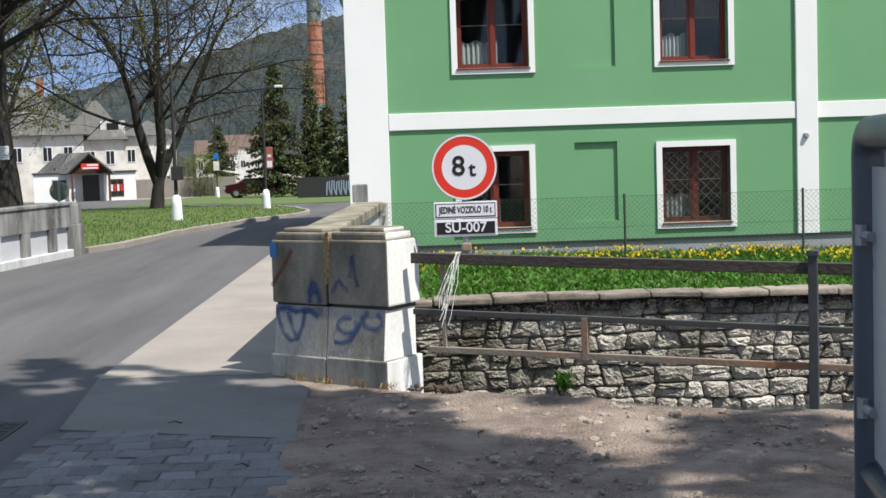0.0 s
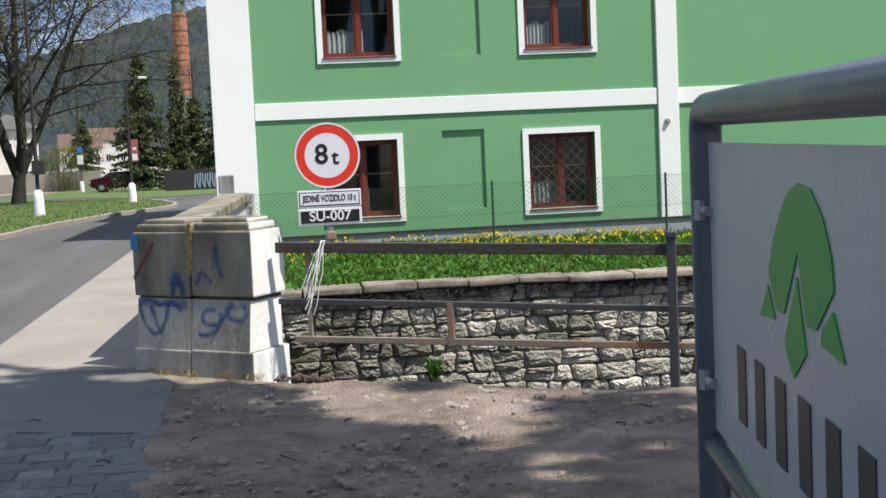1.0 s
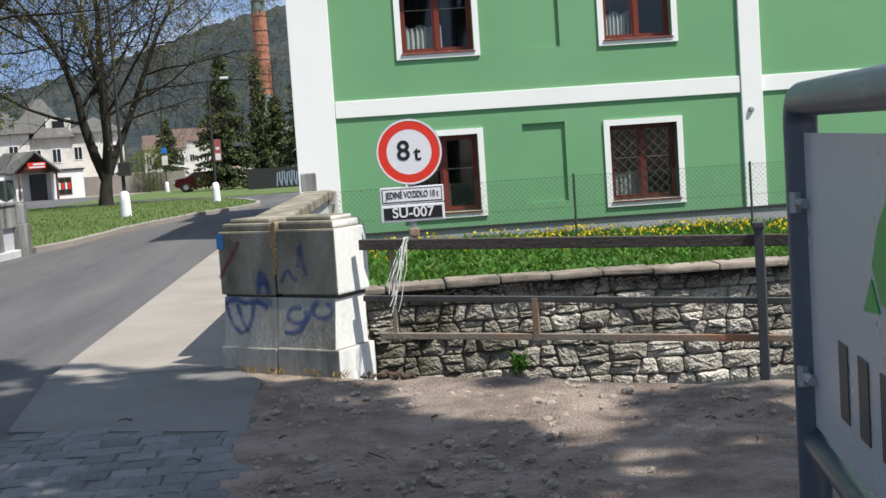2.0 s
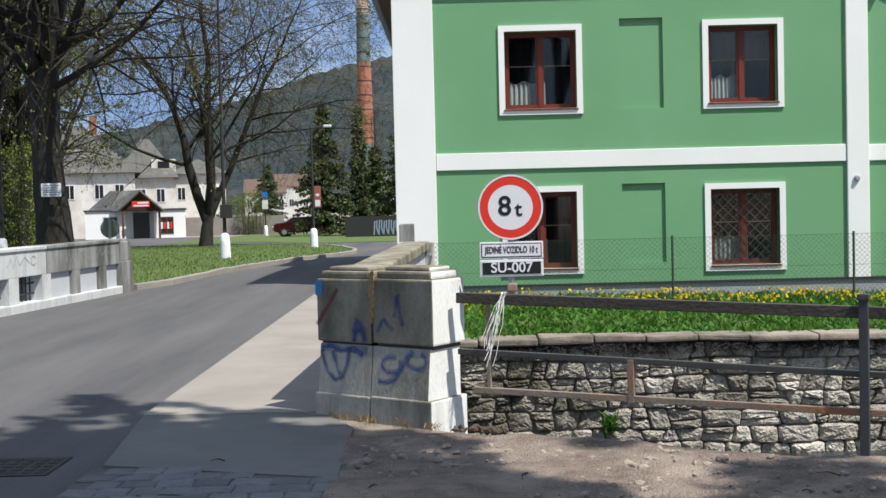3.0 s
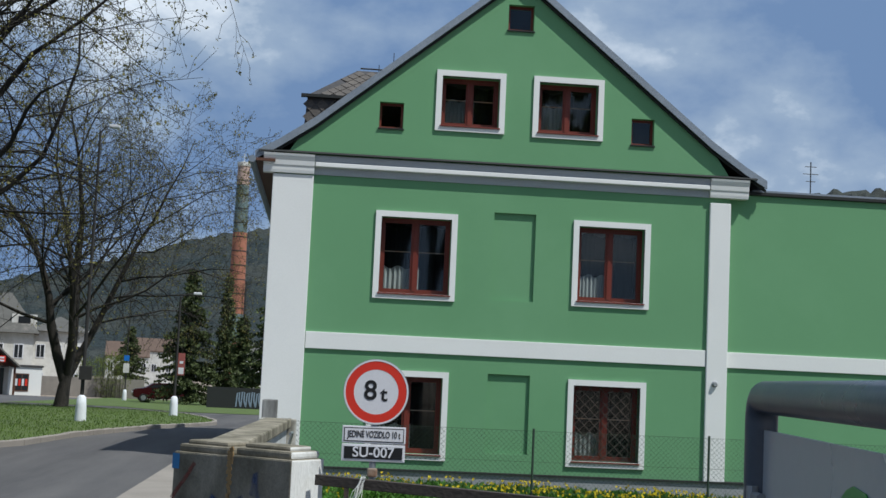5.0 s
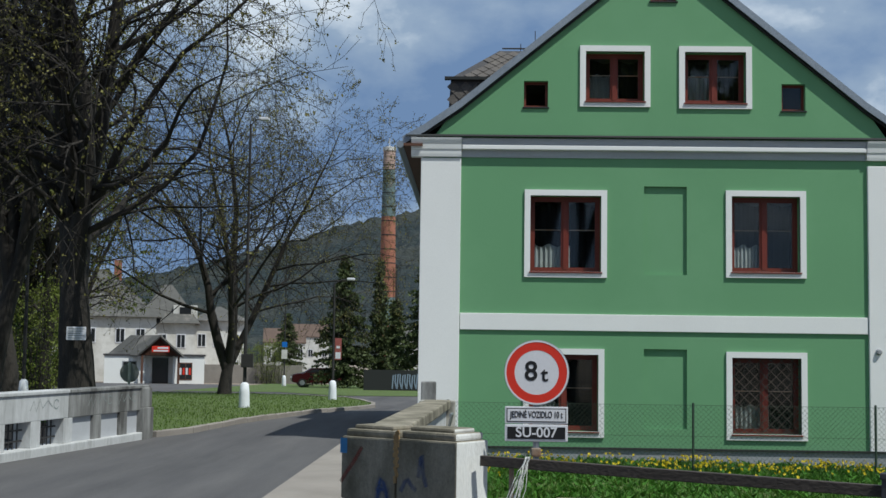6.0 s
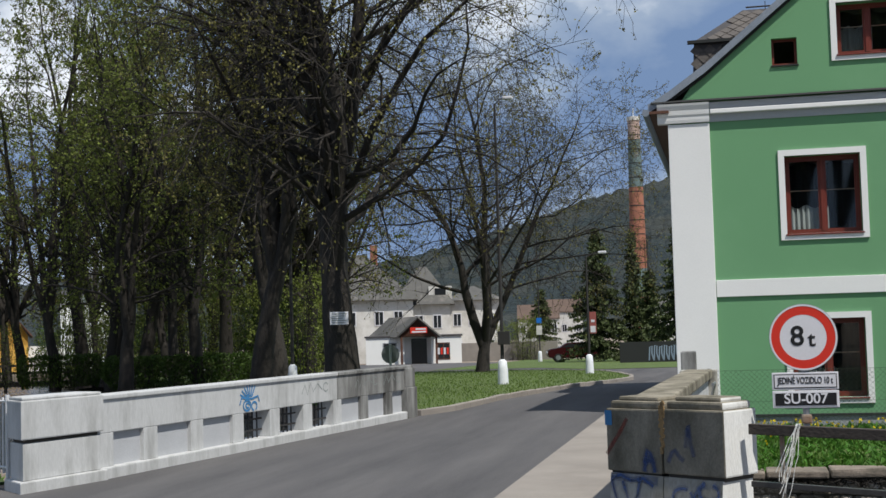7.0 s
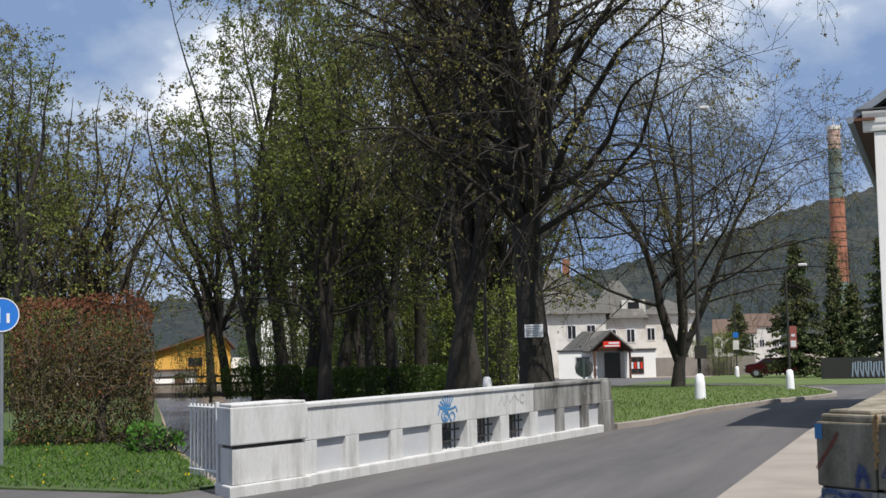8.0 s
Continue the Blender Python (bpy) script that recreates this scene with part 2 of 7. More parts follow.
M_RUBBER = plain("black_rubber", (0.012, 0.012, 0.012), 0.8)
M_SETT = material("granite_sett", (0.135, 0.135, 0.138), 0.85, 0.3, 6, 60, 0.6, per_object=0.22)
M_LEAF = leaf_material("young_leaf", (0.135, 0.165, 0.035), 0.45)
M_BUD = leaf_material("brown_bud", (0.145, 0.135, 0.038), 0.45, 0.25)
M_TILE = material("faded_brown_tiles", (0.11, 0.075, 0.058), 0.9, 0.25, 1, 12, 0.3)
M_FADEDRED = material("faded_red_sign", (0.30, 0.09, 0.08), 0.5, 0.1, 4, 40, 0.0)
M_HEDGE = leaf_material("green_hedge_leaf", (0.055, 0.095, 0.016), 0.4)
M_BEECH = leaf_material("dry_copper_leaf", (0.135, 0.052, 0.026), 0.55, 0.3)
M_OLIVE = leaf_material("olive_hedge_leaf", (0.085, 0.075, 0.025), 0.5, 0.3)
M_TWIG = material("pale_brown_twig", (0.10, 0.076, 0.052), 0.9, 0.3, 6, 40, 0.2)
M_NEEDLE = leaf_material("dark_needles", (0.06, 0.078, 0.028), 0.5, 0.1)
M_BLADE = leaf_material("grass_blade", (0.075, 0.15, 0.022), 0.4, 0.3)
M_LAWN = leaf_material("short_lawn_blade", (0.115, 0.18, 0.036), 0.3, 0.35)
M_HERB = leaf_material("broad_herb_leaf", (0.06, 0.16, 0.02), 0.4, 0.3)
M_DANDY = leaf_material("dandelion_yellow", (0.70, 0.56, 0.03), 0.15, 0.2)
M_GALVW = material("white_painted_steel", (0.60, 0.61, 0.62), 0.5, 0.1, 6, 60, 0.05)
M_POST = material("grey_painted_post", (0.045, 0.048, 0.054), 0.6, 0.2, 6, 50, 0.15)
M_EARTH2 = material("trodden_earth", (0.18, 0.137, 0.11), 0.97, 0.5, 7.0, 60, 1.0, stain=(0.32, 0.256, 0.21), stain_scale=1.9, stain_from=0.44, stain_to=0.66, distance=0.035)
M_PEBBLE = material("pebble_stone", (0.27, 0.23, 0.19), 0.9, 0.35, 9, 60, 0.4)
M_STRAW = leaf_material("dry_straw", (0.28, 0.20, 0.08), 0.3, 0.2)
M_FENCEPOST = material("dark_green_fence_steel", (0.035, 0.06, 0.04), 0.6, 0.2, 8, 60, 0.05)
M_COPING = material("coping_stone", (0.24, 0.20, 0.165), 0.9, 0.3, 4, 40, 0.8, stain=(0.09, 0.08, 0.062), stain_scale=2.4, stain_from=0.45, stain_to=0.68, per_object=0.2)
M_ROPE = plain("white_plastic_string", (0.75, 0.75, 0.72), 0.6)
M_WATER = material("river_water", (0.03, 0.034, 0.036), 0.22, 0.2, 1.2, 6, 1.0, spec=0.5, stretch=(0.6, 1, 1), distance=0.14)

M_SPRAYPALE = plain("pale_blue_spray_paint", (0.22, 0.28, 0.36), 0.8)
M_LAMPWHITE = material("chipped_white_paint", (0.72, 0.74, 0.78), 0.7, 0.1, 8, 40, 0.2, stain=(0.2, 0.2, 0.21), stain_scale=6, stain_from=0.66, stain_to=0.72)
M_FOREST = material("distant_forest", (0.028, 0.033, 0.028), 1.0, 0.7, 0.05, 0.3, 1.0, stain=(0.013, 0.022, 0.023), stain_scale=0.02, stain_from=0.45, stain_to=0.55, distance=3.0)
M_DARKPANE = material("dark_window_glass", (0.02, 0.022, 0.025), 0.08, 0.1, 2, 10, 0.0, spec=0.6)
# near-black net: the dark of the rooms is put into its colour
M_DARKNET = material("room_dark_net", (0.022, 0.025, 0.028), 0.9, 0.15, 6, 60, 0.1)
M_CRUMB = material("crumbled_mortar", (0.34, 0.22, 0.10), 0.95, 0.3, 20, 90, 0.8)
M_PANELGREY = material("grey_washed_panel", (0.42, 0.43, 0.45), 0.9, 0.1, 3, 60, 0.3)
M_BROWNSOIL = material("dark_crumbly_soil", (0.075, 0.052, 0.038), 0.97, 0.4, 9, 60, 1.0)
M_GRIT = material("gritty_joint_soil", (0.105, 0.098, 0.09), 0.95, 0.35, 6.0, 70, 0.8)
M_PATCH = material("newer_grey_concrete", (0.165, 0.16, 0.15), 0.9, 0.16, 1.6, 90, 0.35, stain=(0.12, 0.115, 0.11), stain_scale=1.4, stain_from=0.42, stain_to=0.75)
# pale wash whose colour also carries the sun on the pillar's river side
M_SUNLITWASH = material("sunlit_washed_side", (0.66, 0.66, 0.64), 0.9, 0.12, 5, 60, 0.45, stain=(0.36, 0.35, 0.32), stain_scale=3.6, stain_from=0.50, stain_to=0.78, stretch=(1, 1, 0.4))
M_CONC_PALE = material("pale_streaked_concrete", (0.40, 0.385, 0.345), 0.9, 0.24, 4.0, 70, 0.5, stain=(0.16, 0.15, 0.115), stain_scale=3.4, stain_from=0.42, stain_to=0.72, stretch=(1, 1, 0.35))
M_CORNGREY = material("grey_blue_moulding", (0.40, 0.43, 0.46), 0.8, 0.08, 1.2, 50, 0.1)
M_PALEBRICK = material("pale_chimney_brick", (0.44, 0.32, 0.27), 0.9, 0.2, 1, 12, 0.3, stain=(0.30, 0.24, 0.21), stain_scale=0.5)
M_TAGGREY = plain("faded_grey_spray_paint", (0.22, 0.25, 0.24), 0.8)


# ---- mesh helpers ----
from mathutils.geometry import delaunay_2d_cdt, tessellate_polygon


def mesh_object(name, bm, mat, smooth=False):
    me = bpy.data.meshes.new(name)
    bm.normal_update()
    bm.to_mesh(me)
    bm.free()
    me.materials.append(mat)
    if smooth:
        for p in me.polygons:
            p.use_smooth = True
    return new(name, me)


def part(name, bm, mat, parent, label="", smooth=False):
    ob = mesh_object(name, bm, mat, smooth)
    ob.parent = parent
    ob.matrix_parent_inverse = Matrix.Translation(-HOME[parent.name]) if parent.name in HOME else Matrix()
    return tagged(ob, label)


HOME = {}


def thing(name, at, label, category, group="", kind=""):
    ob = new(name)
    ob.empty_display_size = 0.2
    ob.location = at
    HOME[ob.name] = Vector(at)
    return tagged(ob, label, category, group, kind)


def setting(name, bm, mat, label="", category="", smooth=False):
    return tagged(mesh_object(name, bm, mat, smooth), label, category, kind="structure")


def box(bm, x0, x1, y0, y1, z0, z1, bevel=0.0, m=None):
    """A box, bevelled where asked, put into bm."""
    tmp = bmesh.new()
    bmesh.ops.create_cube(tmp, size=1)
    bmesh.ops.transform(tmp, matrix=Matrix.LocRotScale(((x0 + x1) / 2, (y0 + y1) / 2, (z0 + z1) / 2), None, (x1 - x0, y1 - y0, z1 - z0)), verts=tmp.verts)
    if bevel:
        bmesh.ops.bevel(tmp, geom=tmp.edges[:], offset=bevel, segments=2, affect="EDGES", profile=0.6)
    return merge(bm, tmp, m)


def merge(bm, tmp, m=None):
    if m is not None:
        bmesh.ops.transform(tmp, matrix=m, verts=tmp.verts)
    me = bpy.data.meshes.new("tmp")
    tmp.to_mesh(me)
    tmp.free()
    bm.from_mesh(me)
    bpy.data.meshes.remove(me)
    return bm


def boxes(*specs):
    bm = bmesh.new()
    for s in specs:
        box(bm, *s)
    return bm


def prism(bm, pts, z0, z1, bevel=0.0):
    """An upright prism over a ring of plan points."""
    tmp = bmesh.new()
    n = len(pts)
    lo, hi = [tmp.verts.new((*p[:2], z0)) for p in pts], [tmp.verts.new((*p[:2], z1)) for p in pts]
    tmp.faces.new(lo[::-1])
    tmp.faces.new(hi)
    for i in range(n):
        tmp.faces.new((lo[i], lo[(i + 1) % n], hi[(i + 1) % n], hi[i]))
    bmesh.ops.recalc_face_normals(tmp, faces=tmp.faces)
    if bevel:
        bmesh.ops.bevel(tmp, geom=tmp.edges[:], offset=bevel, segments=2, affect="EDGES", profile=0.6)
    return merge(bm, tmp)


def tube(bm, pts, radii, sides=10, caps=True):
    """A tube along points with a radius at each."""
    rings = []
    for i, p in enumerate(pts):
        p = Vector(p)
        d = (Vector(pts[min(i + 1, len(pts) - 1)]) - Vector(pts[max(i - 1, 0)])).normalized()
        a = d.cross(Vector((0.31, 0.87, 0.38))).normalized()
        b = d.cross(a)
        r = radii[i] if hasattr(radii, "__len__") else radii
        rings.append([bm.verts.new(p + (a * math.cos(2 * math.pi * k / sides) + b * math.sin(2 * math.pi * k / sides)) * r) for k in range(sides)])
    for u, v in zip(rings, rings[1:]):
        for k in range(sides):
            bm.faces.new((u[k], u[(k + 1) % sides], v[(k + 1) % sides], v[k]))
    if caps:
        bm.faces.new(rings[0][::-1])
        bm.faces.new(rings[-1])
    return bm


def sheet(name, ring, z, mat, label, category, thick=0.0):
    """A flat plate over a ring of plan points; with thick, it has sides down to the ground."""
    bm = bmesh.new()
    if thick:
        prism(bm, ring, z - thick, z)
    else:
        vs = [bm.verts.new((x, y, z)) for x, y in ring]
        for tri in tessellate_polygon([[(x, y, 0) for x, y in ring]]):
            bm.faces.new([vs[k] for k in tri])
    bmesh.ops.triangulate(bm, faces=bm.faces[:])
    bmesh.ops.recalc_face_normals(bm, faces=bm.faces)
    if not thick and sum(f.normal.z for f in bm.faces) < 0:
        bmesh.ops.reverse_faces(bm, faces=bm.faces)
    return setting(name, settle(bm), mat, label, category)


def pierced(bm, xl, xr, z0, z1, holes, y0, y1):
    """A wall between y0 and y1, bounded by xl(z) and xr(z), with rectangular holes (x0, x1, z0, z1) right through it."""
    cuts = sorted({z0, z1, *[v for h in holes for v in h[2:] if z0 < v < z1]})
    for a, b in zip(cuts, cuts[1:]):
        inside = sorted([h for h in holes if h[2] < (a + b) / 2 < h[3]])
        left = (xl(a), xl(b))
        for h in [*inside, None]:
            right = (h[0], h[0]) if h else (xr(a), xr(b))
            vs = [bm.verts.new((x, y, z)) for y in (y0, y1) for x, z in ((left[0], a), (right[0], a), (right[1], b), (left[1], b))]
            for f in ((0, 1, 2, 3), (7, 6, 5, 4), (0, 4, 5, 1), (1, 5, 6, 2), (2, 6, 7, 3), (3, 7, 4, 0)):
                bm.faces.new([vs[k] for k in f])
            if h:
                left = (h[1], h[1])
    return bm

# ---- ground, river channel, road ----
FALL = 0.0147  # the ground falls away past y = 30


def drop(y):
    return -FALL * min(max(0.0, y - 30), 130)


def settle(bm):
    """Lay a flat mesh on the falling ground."""
    for y in (30.0, 160.0):
        bmesh.ops.bisect_plane(bm, geom=bm.verts[:] + bm.edges[:] + bm.faces[:], plane_co=(0, y, 0), plane_no=(0, 1, 0))
    for v in bm.verts:
        v.co.z += drop(v.co.y)
    return bm


NEAR_BANK = [(-62, 96), (-32, 50), (-13, 20.6), (-8.3, 14.2), (-1.2, 10.0), (0.15, 8.9), (2.5, 7.7), (7, 5.6), (60, 0)]
FAR_BANK = [(60, 24.3), (-0.75, 24.3), (-0.75, 18.2), (-6.0, 24.8), (-12.5, 36), (-26, 58), (-50, 97)]
BED = -2.6


def build_ground():
    """One sheet to the horizon, with the river's channel let into it."""
    far = 1500
    outer = [(-far, -far), (far, -far), (far, far), (-far, far)]
    ring = NEAR_BANK + FAR_BANK
    pts = [Vector(p) for p in outer + ring]
    edges = [(i, (i + 1) % 4) for i in range(4)] + [(4 + i, 4 + (i + 1) % len(ring)) for i in range(len(ring))]
    vs, _, fs, *_ = delaunay_2d_cdt(pts, edges, [], 0, 1e-4)

    def within(p):
        odd = False
        for a, b in zip(ring, ring[1:] + ring[:1]):
            if (a[1] > p[1]) != (b[1] > p[1]) and p[0] < (b[0] - a[0]) * (p[1] - a[1]) / (b[1] - a[1]) + a[0]:
                odd = not odd
        return odd
    bm = bmesh.new()
    top = [bm.verts.new((v.x, v.y, 0)) for v in vs]
    low = {}
    for f in fs:
        c = sum((vs[i] for i in f), Vector((0, 0))) / len(f)
        if within(c):
            for i in f:
                low.setdefault(i, bm.verts.new((vs[i].x, vs[i].y, BED)))
            bm.faces.new([low[i] for i in f])
        else:
            bm.faces.new([top[i] for i in f])
    for i in range(len(ring)):
        a, b = 4 + i, 4 + (i + 1) % len(ring)
        if a in low and b in low:
            bm.faces.new((top[a], top[b], low[b], low[a]))
    bmesh.ops.recalc_face_normals(bm, faces=bm.faces)
    settle(bm)
    setting("ground", bm, M_EARTH, "dry brown trodden earth with a river channel cut in", "ground")


build_ground()
for name, z, ring in (("water", -1.95, [(60, 2), (60, 24.3), (-0.7, 24.3), (-4, 18.2), (-1.2, 10.0), (0.15, 9.0), (2.4, 8.15), (7, 6.6)]),
                      ("upstream_water", -0.75, [(-8.3, 14.2), (-4, 18.2), (-6, 24.8), (-12.5, 36), (-26, 58), (-50, 97), (-62, 96), (-32, 50), (-13, 20.6)])):
    bm = bmesh.new()
    bm.faces.new([bm.verts.new((x, y, z)) for x, y in ring])
    bmesh.ops.triangulate(bm, faces=bm.faces[:])
    bmesh.ops.recalc_face_normals(bm, faces=bm.faces)
    setting(name, settle(bm), M_WATER, "dark rippled shallow river water", "river")

KERB = [(-6.0, 24.9), (-5.6, 26.3), (-5.25, 30.6), (-4.55, 38.1), (-3.7, 42.2), (-3.35, 44.8), (-3.55, 47.6), (-4.4, 53), (-5.6, 58), (-8.8, 62.8), (-12.6, 64.6), (-20, 66), (-34, 72), (-26.5, 58.5), (-13, 36.2)]
sheet("road", [(-60, -20), (-0.7, -20), (-0.7, 7.6), (-2.1, 8.1), (-2.34, 10), (-2.36, 24), (-2.2, 31), (0.0, 38), (6, 46), (40, 50), (40, 72), (0, 67), (-6.7, 65), (-10.6, 73.5), (-16.6, 72.6), (-18, 108),
               (-45, 112), (-46, 84), (-34, 71.5), (-20, 65.5), (-12, 63), (-6, 56), (-4.6, 46), (-5.6, 31), (-6.1, 24.6), (-7.4, 14.2), (-7.6, 13.2), (-8.3, 13.7), (-11.3, 14.2), (-16, 14.0), (-60, 13.6)],
      0.006, M_ASPH, "worn grey asphalt road over the bridge", "road")
sheet("park_lawn", [(-6.3, 25.1), (-13, 36.3), (-26.5, 58.5), (-51, 98), (-120, 190), (-40, 190), (-46, 84), (-34, 71.8), (-20, 65.8)], 0.003, M_GRASSG, "shaded green park lawn", "lawn")
sheet("verge_lawn", [(-6.7, 65.2), (0, 67.2), (40, 72.2), (40, 120), (-18, 120), (-16.5, 72.8), (-10.6, 73.8)], 0.02, M_GRASSG, "mown roadside grass", "lawn")
sheet("near_lawn", [(-8.35, 14.0), (-13.1, 20.6), (-32, 50), (-60, 94), (-120, 94), (-120, 13.0), (-16, 13.2), (-11.3, 13.5), (-8.6, 13.25)], 0.03, M_GRASSDARK, "green grass with dandelions on the river bank", "lawn", 0.1)
bm = bmesh.new()
prism(bm, [(-8.2, 13.2), (-0.4, 9.2), (0.0, 10.2), (-0.45, 18.4), (-0.6, 25), (-6.3, 25.2)], -0.55, -0.01)
setting("bridge_deck", bm, M_CONC, "concrete deck of a small road bridge", "bridge")
sheet("pavement", [(-2.34, 9.9), (-1.0, 9.9), (-0.75, 18.6), (-0.6, 24), (-1.2, 31), (-2.2, 31), (-2.36, 24)], 0.03, M_SLAB, "pale concrete pavement along the bridge", "pavement", 0.1)
sheet("pavement_ramp", [(-2.15, 8.06), (-0.69, 7.54), (-0.72, 9.2), (-1.0, 9.9), (-2.34, 9.9)], 0.024, M_PATCH, "patch of newer grey concrete paving", "pavement", 0.1)
sheet("lawn", KERB, 0.09, M_GRASSG, "mown green lawn of a traffic island", "lawn", 0.2)


# ---- green house ----
HX0, HX1, HY = -0.98, 7.42, 24.0
house = thing("house", (3.3, 28, -0.3), "green rendered two-storey house with white trim and gable", "house")
WIN = [(0.87, 2.32, 0.17, 1.75), (4.50, 5.94, 0.16, 1.73), (0.87, 2.36, 3.03, 4.62), (4.50, 5.94, 3.06, 4.64)]
ATTIC = [(1.86, 3.14, 6.15, 7.28), (3.66, 4.98, 6.13, 7.28)]
SMALL = [(0.84, 1.28, 6.14, 6.62), (5.52, 5.95, 6.11, 6.60), (3.14, 3.62, 8.12, 8.6)]
WIDE = 0.105
NICHE = [(3.03, 3.80, 0.34, 1.76), (3.03, 3.80, 3.10, 4.70)]
EAVE, APEX, RISE = 5.45, 3.32, 0.80
TOP = EAVE + 0.07 + (APEX + 1.15) * RISE
openings = [(a + WIDE, b - WIDE, c + WIDE, d - WIDE) for a, b, c, d in WIN + ATTIC] + SMALL
bm = bmesh.new()
pierced(bm, lambda z: HX0, lambda z: HX1, 0.0, 5.3, [h for h in openings if h[3] < 5.3] + NICHE, HY, HY + 0.4)
pierced(bm, lambda z: max(HX0, APEX - (TOP - z) / RISE), lambda z: min(HX1 + 0.2, APEX + (TOP - z) / RISE), 5.3, TOP - 0.1, [h for h in openings if h[2] > 5.3], HY, HY + 0.4)
bmesh.ops.remove_doubles(bm, verts=bm.verts, dist=0.0005)
part("wall", bm, M_GREEN, house, "smooth green rendered gable wall")
part("side_wall", boxes((HX0, HX0 + 0.4, HY + 0.4, HY + 14, 0, 5.4)), M_WHITE, house)
part("side_wall", boxes((12.6, 13.0, HY + 0.5, HY + 14, 0, 5.3)), M_GREEN, house)
part("back_wall", boxes((HX0, 13.0, HY + 14, HY + 14.4, 0, 5.4)), M_GREEN, house)
part("upper_floor", boxes((HX0 + 0.4, 12.6, HY + 0.4, HY + 14, 2.1, 2.3)), M_BROWN, house)
part("attic_floor", boxes((HX0 + 0.4, 12.6, HY + 0.4, HY + 14, 5.0, 5.2)), M_BROWN, house)
part("partition", boxes((HX0 + 0.4, 12.6, HY + 3.2, HY + 3.35, 0, 5.3), (HX0 + 1.6, 5.4, HY + 3.2, HY + 3.35, 5.3, 7.0)), M_OLDWHITE, house)
part("wing_wall", boxes((HX1, 13.0, HY + 0.1, HY + 0.5, 0, 5.3)), M_GREEN, house, "plain green wall of the lower wing")
for a, b, c, d in NICHE:
    part("niche", boxes((a - 0.05, b + 0.05, HY + 0.05, HY + 0.3, c - 0.05, d + 0.05)), M_GREEN, house)
part("pilaster", boxes((-1.02, -0.29, HY - 0.05, HY + 0.7, -0.02, 5.18, 0.012)), M_WHITE, house, "white corner pilaster")
part("pilaster", boxes((7.04, 7.43, HY - 0.06, HY + 0.3, -0.02, 5.10, 0.012)), M_WHITE, house, "white corner pilaster")
part("band", boxes((-0.28, 7.03, HY - 0.035, HY + 0.1, 2.07, 2.37, 0.008)), M_WHITE, house, "white string course")
part("band", boxes((7.44, 13.0, HY + 0.065, HY + 0.2, 2.07, 2.36, 0.008)), M_WHITE, house, "white string course")
part("plinth", boxes((-1.06, 13.02, HY - 0.075, HY + 0.1, -0.7, -0.03, 0.01)), M_GREYP, house, "grey painted plinth")
part("plinth_ledge", boxes((-1.08, 13.04, HY - 0.11, HY + 0.09, -0.028, 0.0)), M_DARKTIN, house)


def profile_along_x(bm, pts, x0, x1):
    """A moulding: a ring of (y, z) points drawn from x0 to x1."""
    lo, hi = [bm.verts.new((x0, y, z)) for y, z in pts], [bm.verts.new((x1, y, z)) for y, z in pts]
    n = len(pts)
    for i in range(n):
        bm.faces.new((lo[i], lo[(i + 1) % n], hi[(i + 1) % n], hi[i]))
    bm.faces.new(lo[::-1])
    bm.faces.new(hi)
    bmesh.ops.recalc_face_normals(bm, faces=bm.faces)
    return bm


def cornice(out):
    y = HY - out
    return [(HY + 0.1, 5.20), (y - 0.02, 5.20), (y - 0.03, 5.25), (y - 0.035, 5.31), (y - 0.05, 5.34), (y - 0.06, 5.42), (y - 0.09, 5.50), (y - 0.10, 5.54), (HY + 0.1, 5.55)]


part("cornice", profile_along_x(bmesh.new(), cornice(0.0), -0.28, 7.02), M_CORNGREY, house, "grey-blue moulded cornice")
part("cornice_lip", boxes((-0.27, 7.01, HY - 0.115, HY, 5.335, 5.415, 0.012)), M_WHITE, house, "white cornice lip")
part("cornice_return", profile_along_x(bmesh.new(), cornice(0.06), -1.2, -0.285), M_WHITE, house)
part("cornice_return", profile_along_x(bmesh.new(), cornice(0.06), 7.025, 7.75), M_WHITE, house)
part("cornice_flashing", profile_along_x(bmesh.new(), [(HY + 0.02, 5.63), (HY - 0.14, 5.59), (HY - 0.16, 5.565), (HY - 0.13, 5.565), (HY + 0.02, 5.60)], -1.30, 7.9), M_DARKTIN, house)


def slope(bm, line, y0, y1, thick):
    """A roof slope drawn from y0 to y1 over a line of (x, z)."""
    ring = [*line, *[(x, z + thick) for x, z in line[::-1]]]
    lo, hi = [bm.verts.new((x, y0, z)) for x, z in ring], [bm.verts.new((x, y1, z)) for x, z in ring]
    n = len(ring)
    for i in range(n):
        bm.faces.new((lo[i], lo[(i + 1) % n], hi[(i + 1) % n], hi[i]))
    for k in range(len(line) - 1):
        bm.faces.new([lo[j] for j in (k, k + 1, n - 2 - k, n - 1 - k)])
        bm.faces.new([hi[j] for j in (n - 1 - k, n - 2 - k, k + 1, k)])
    bmesh.ops.recalc_face_normals(bm, faces=bm.faces)
    return bm


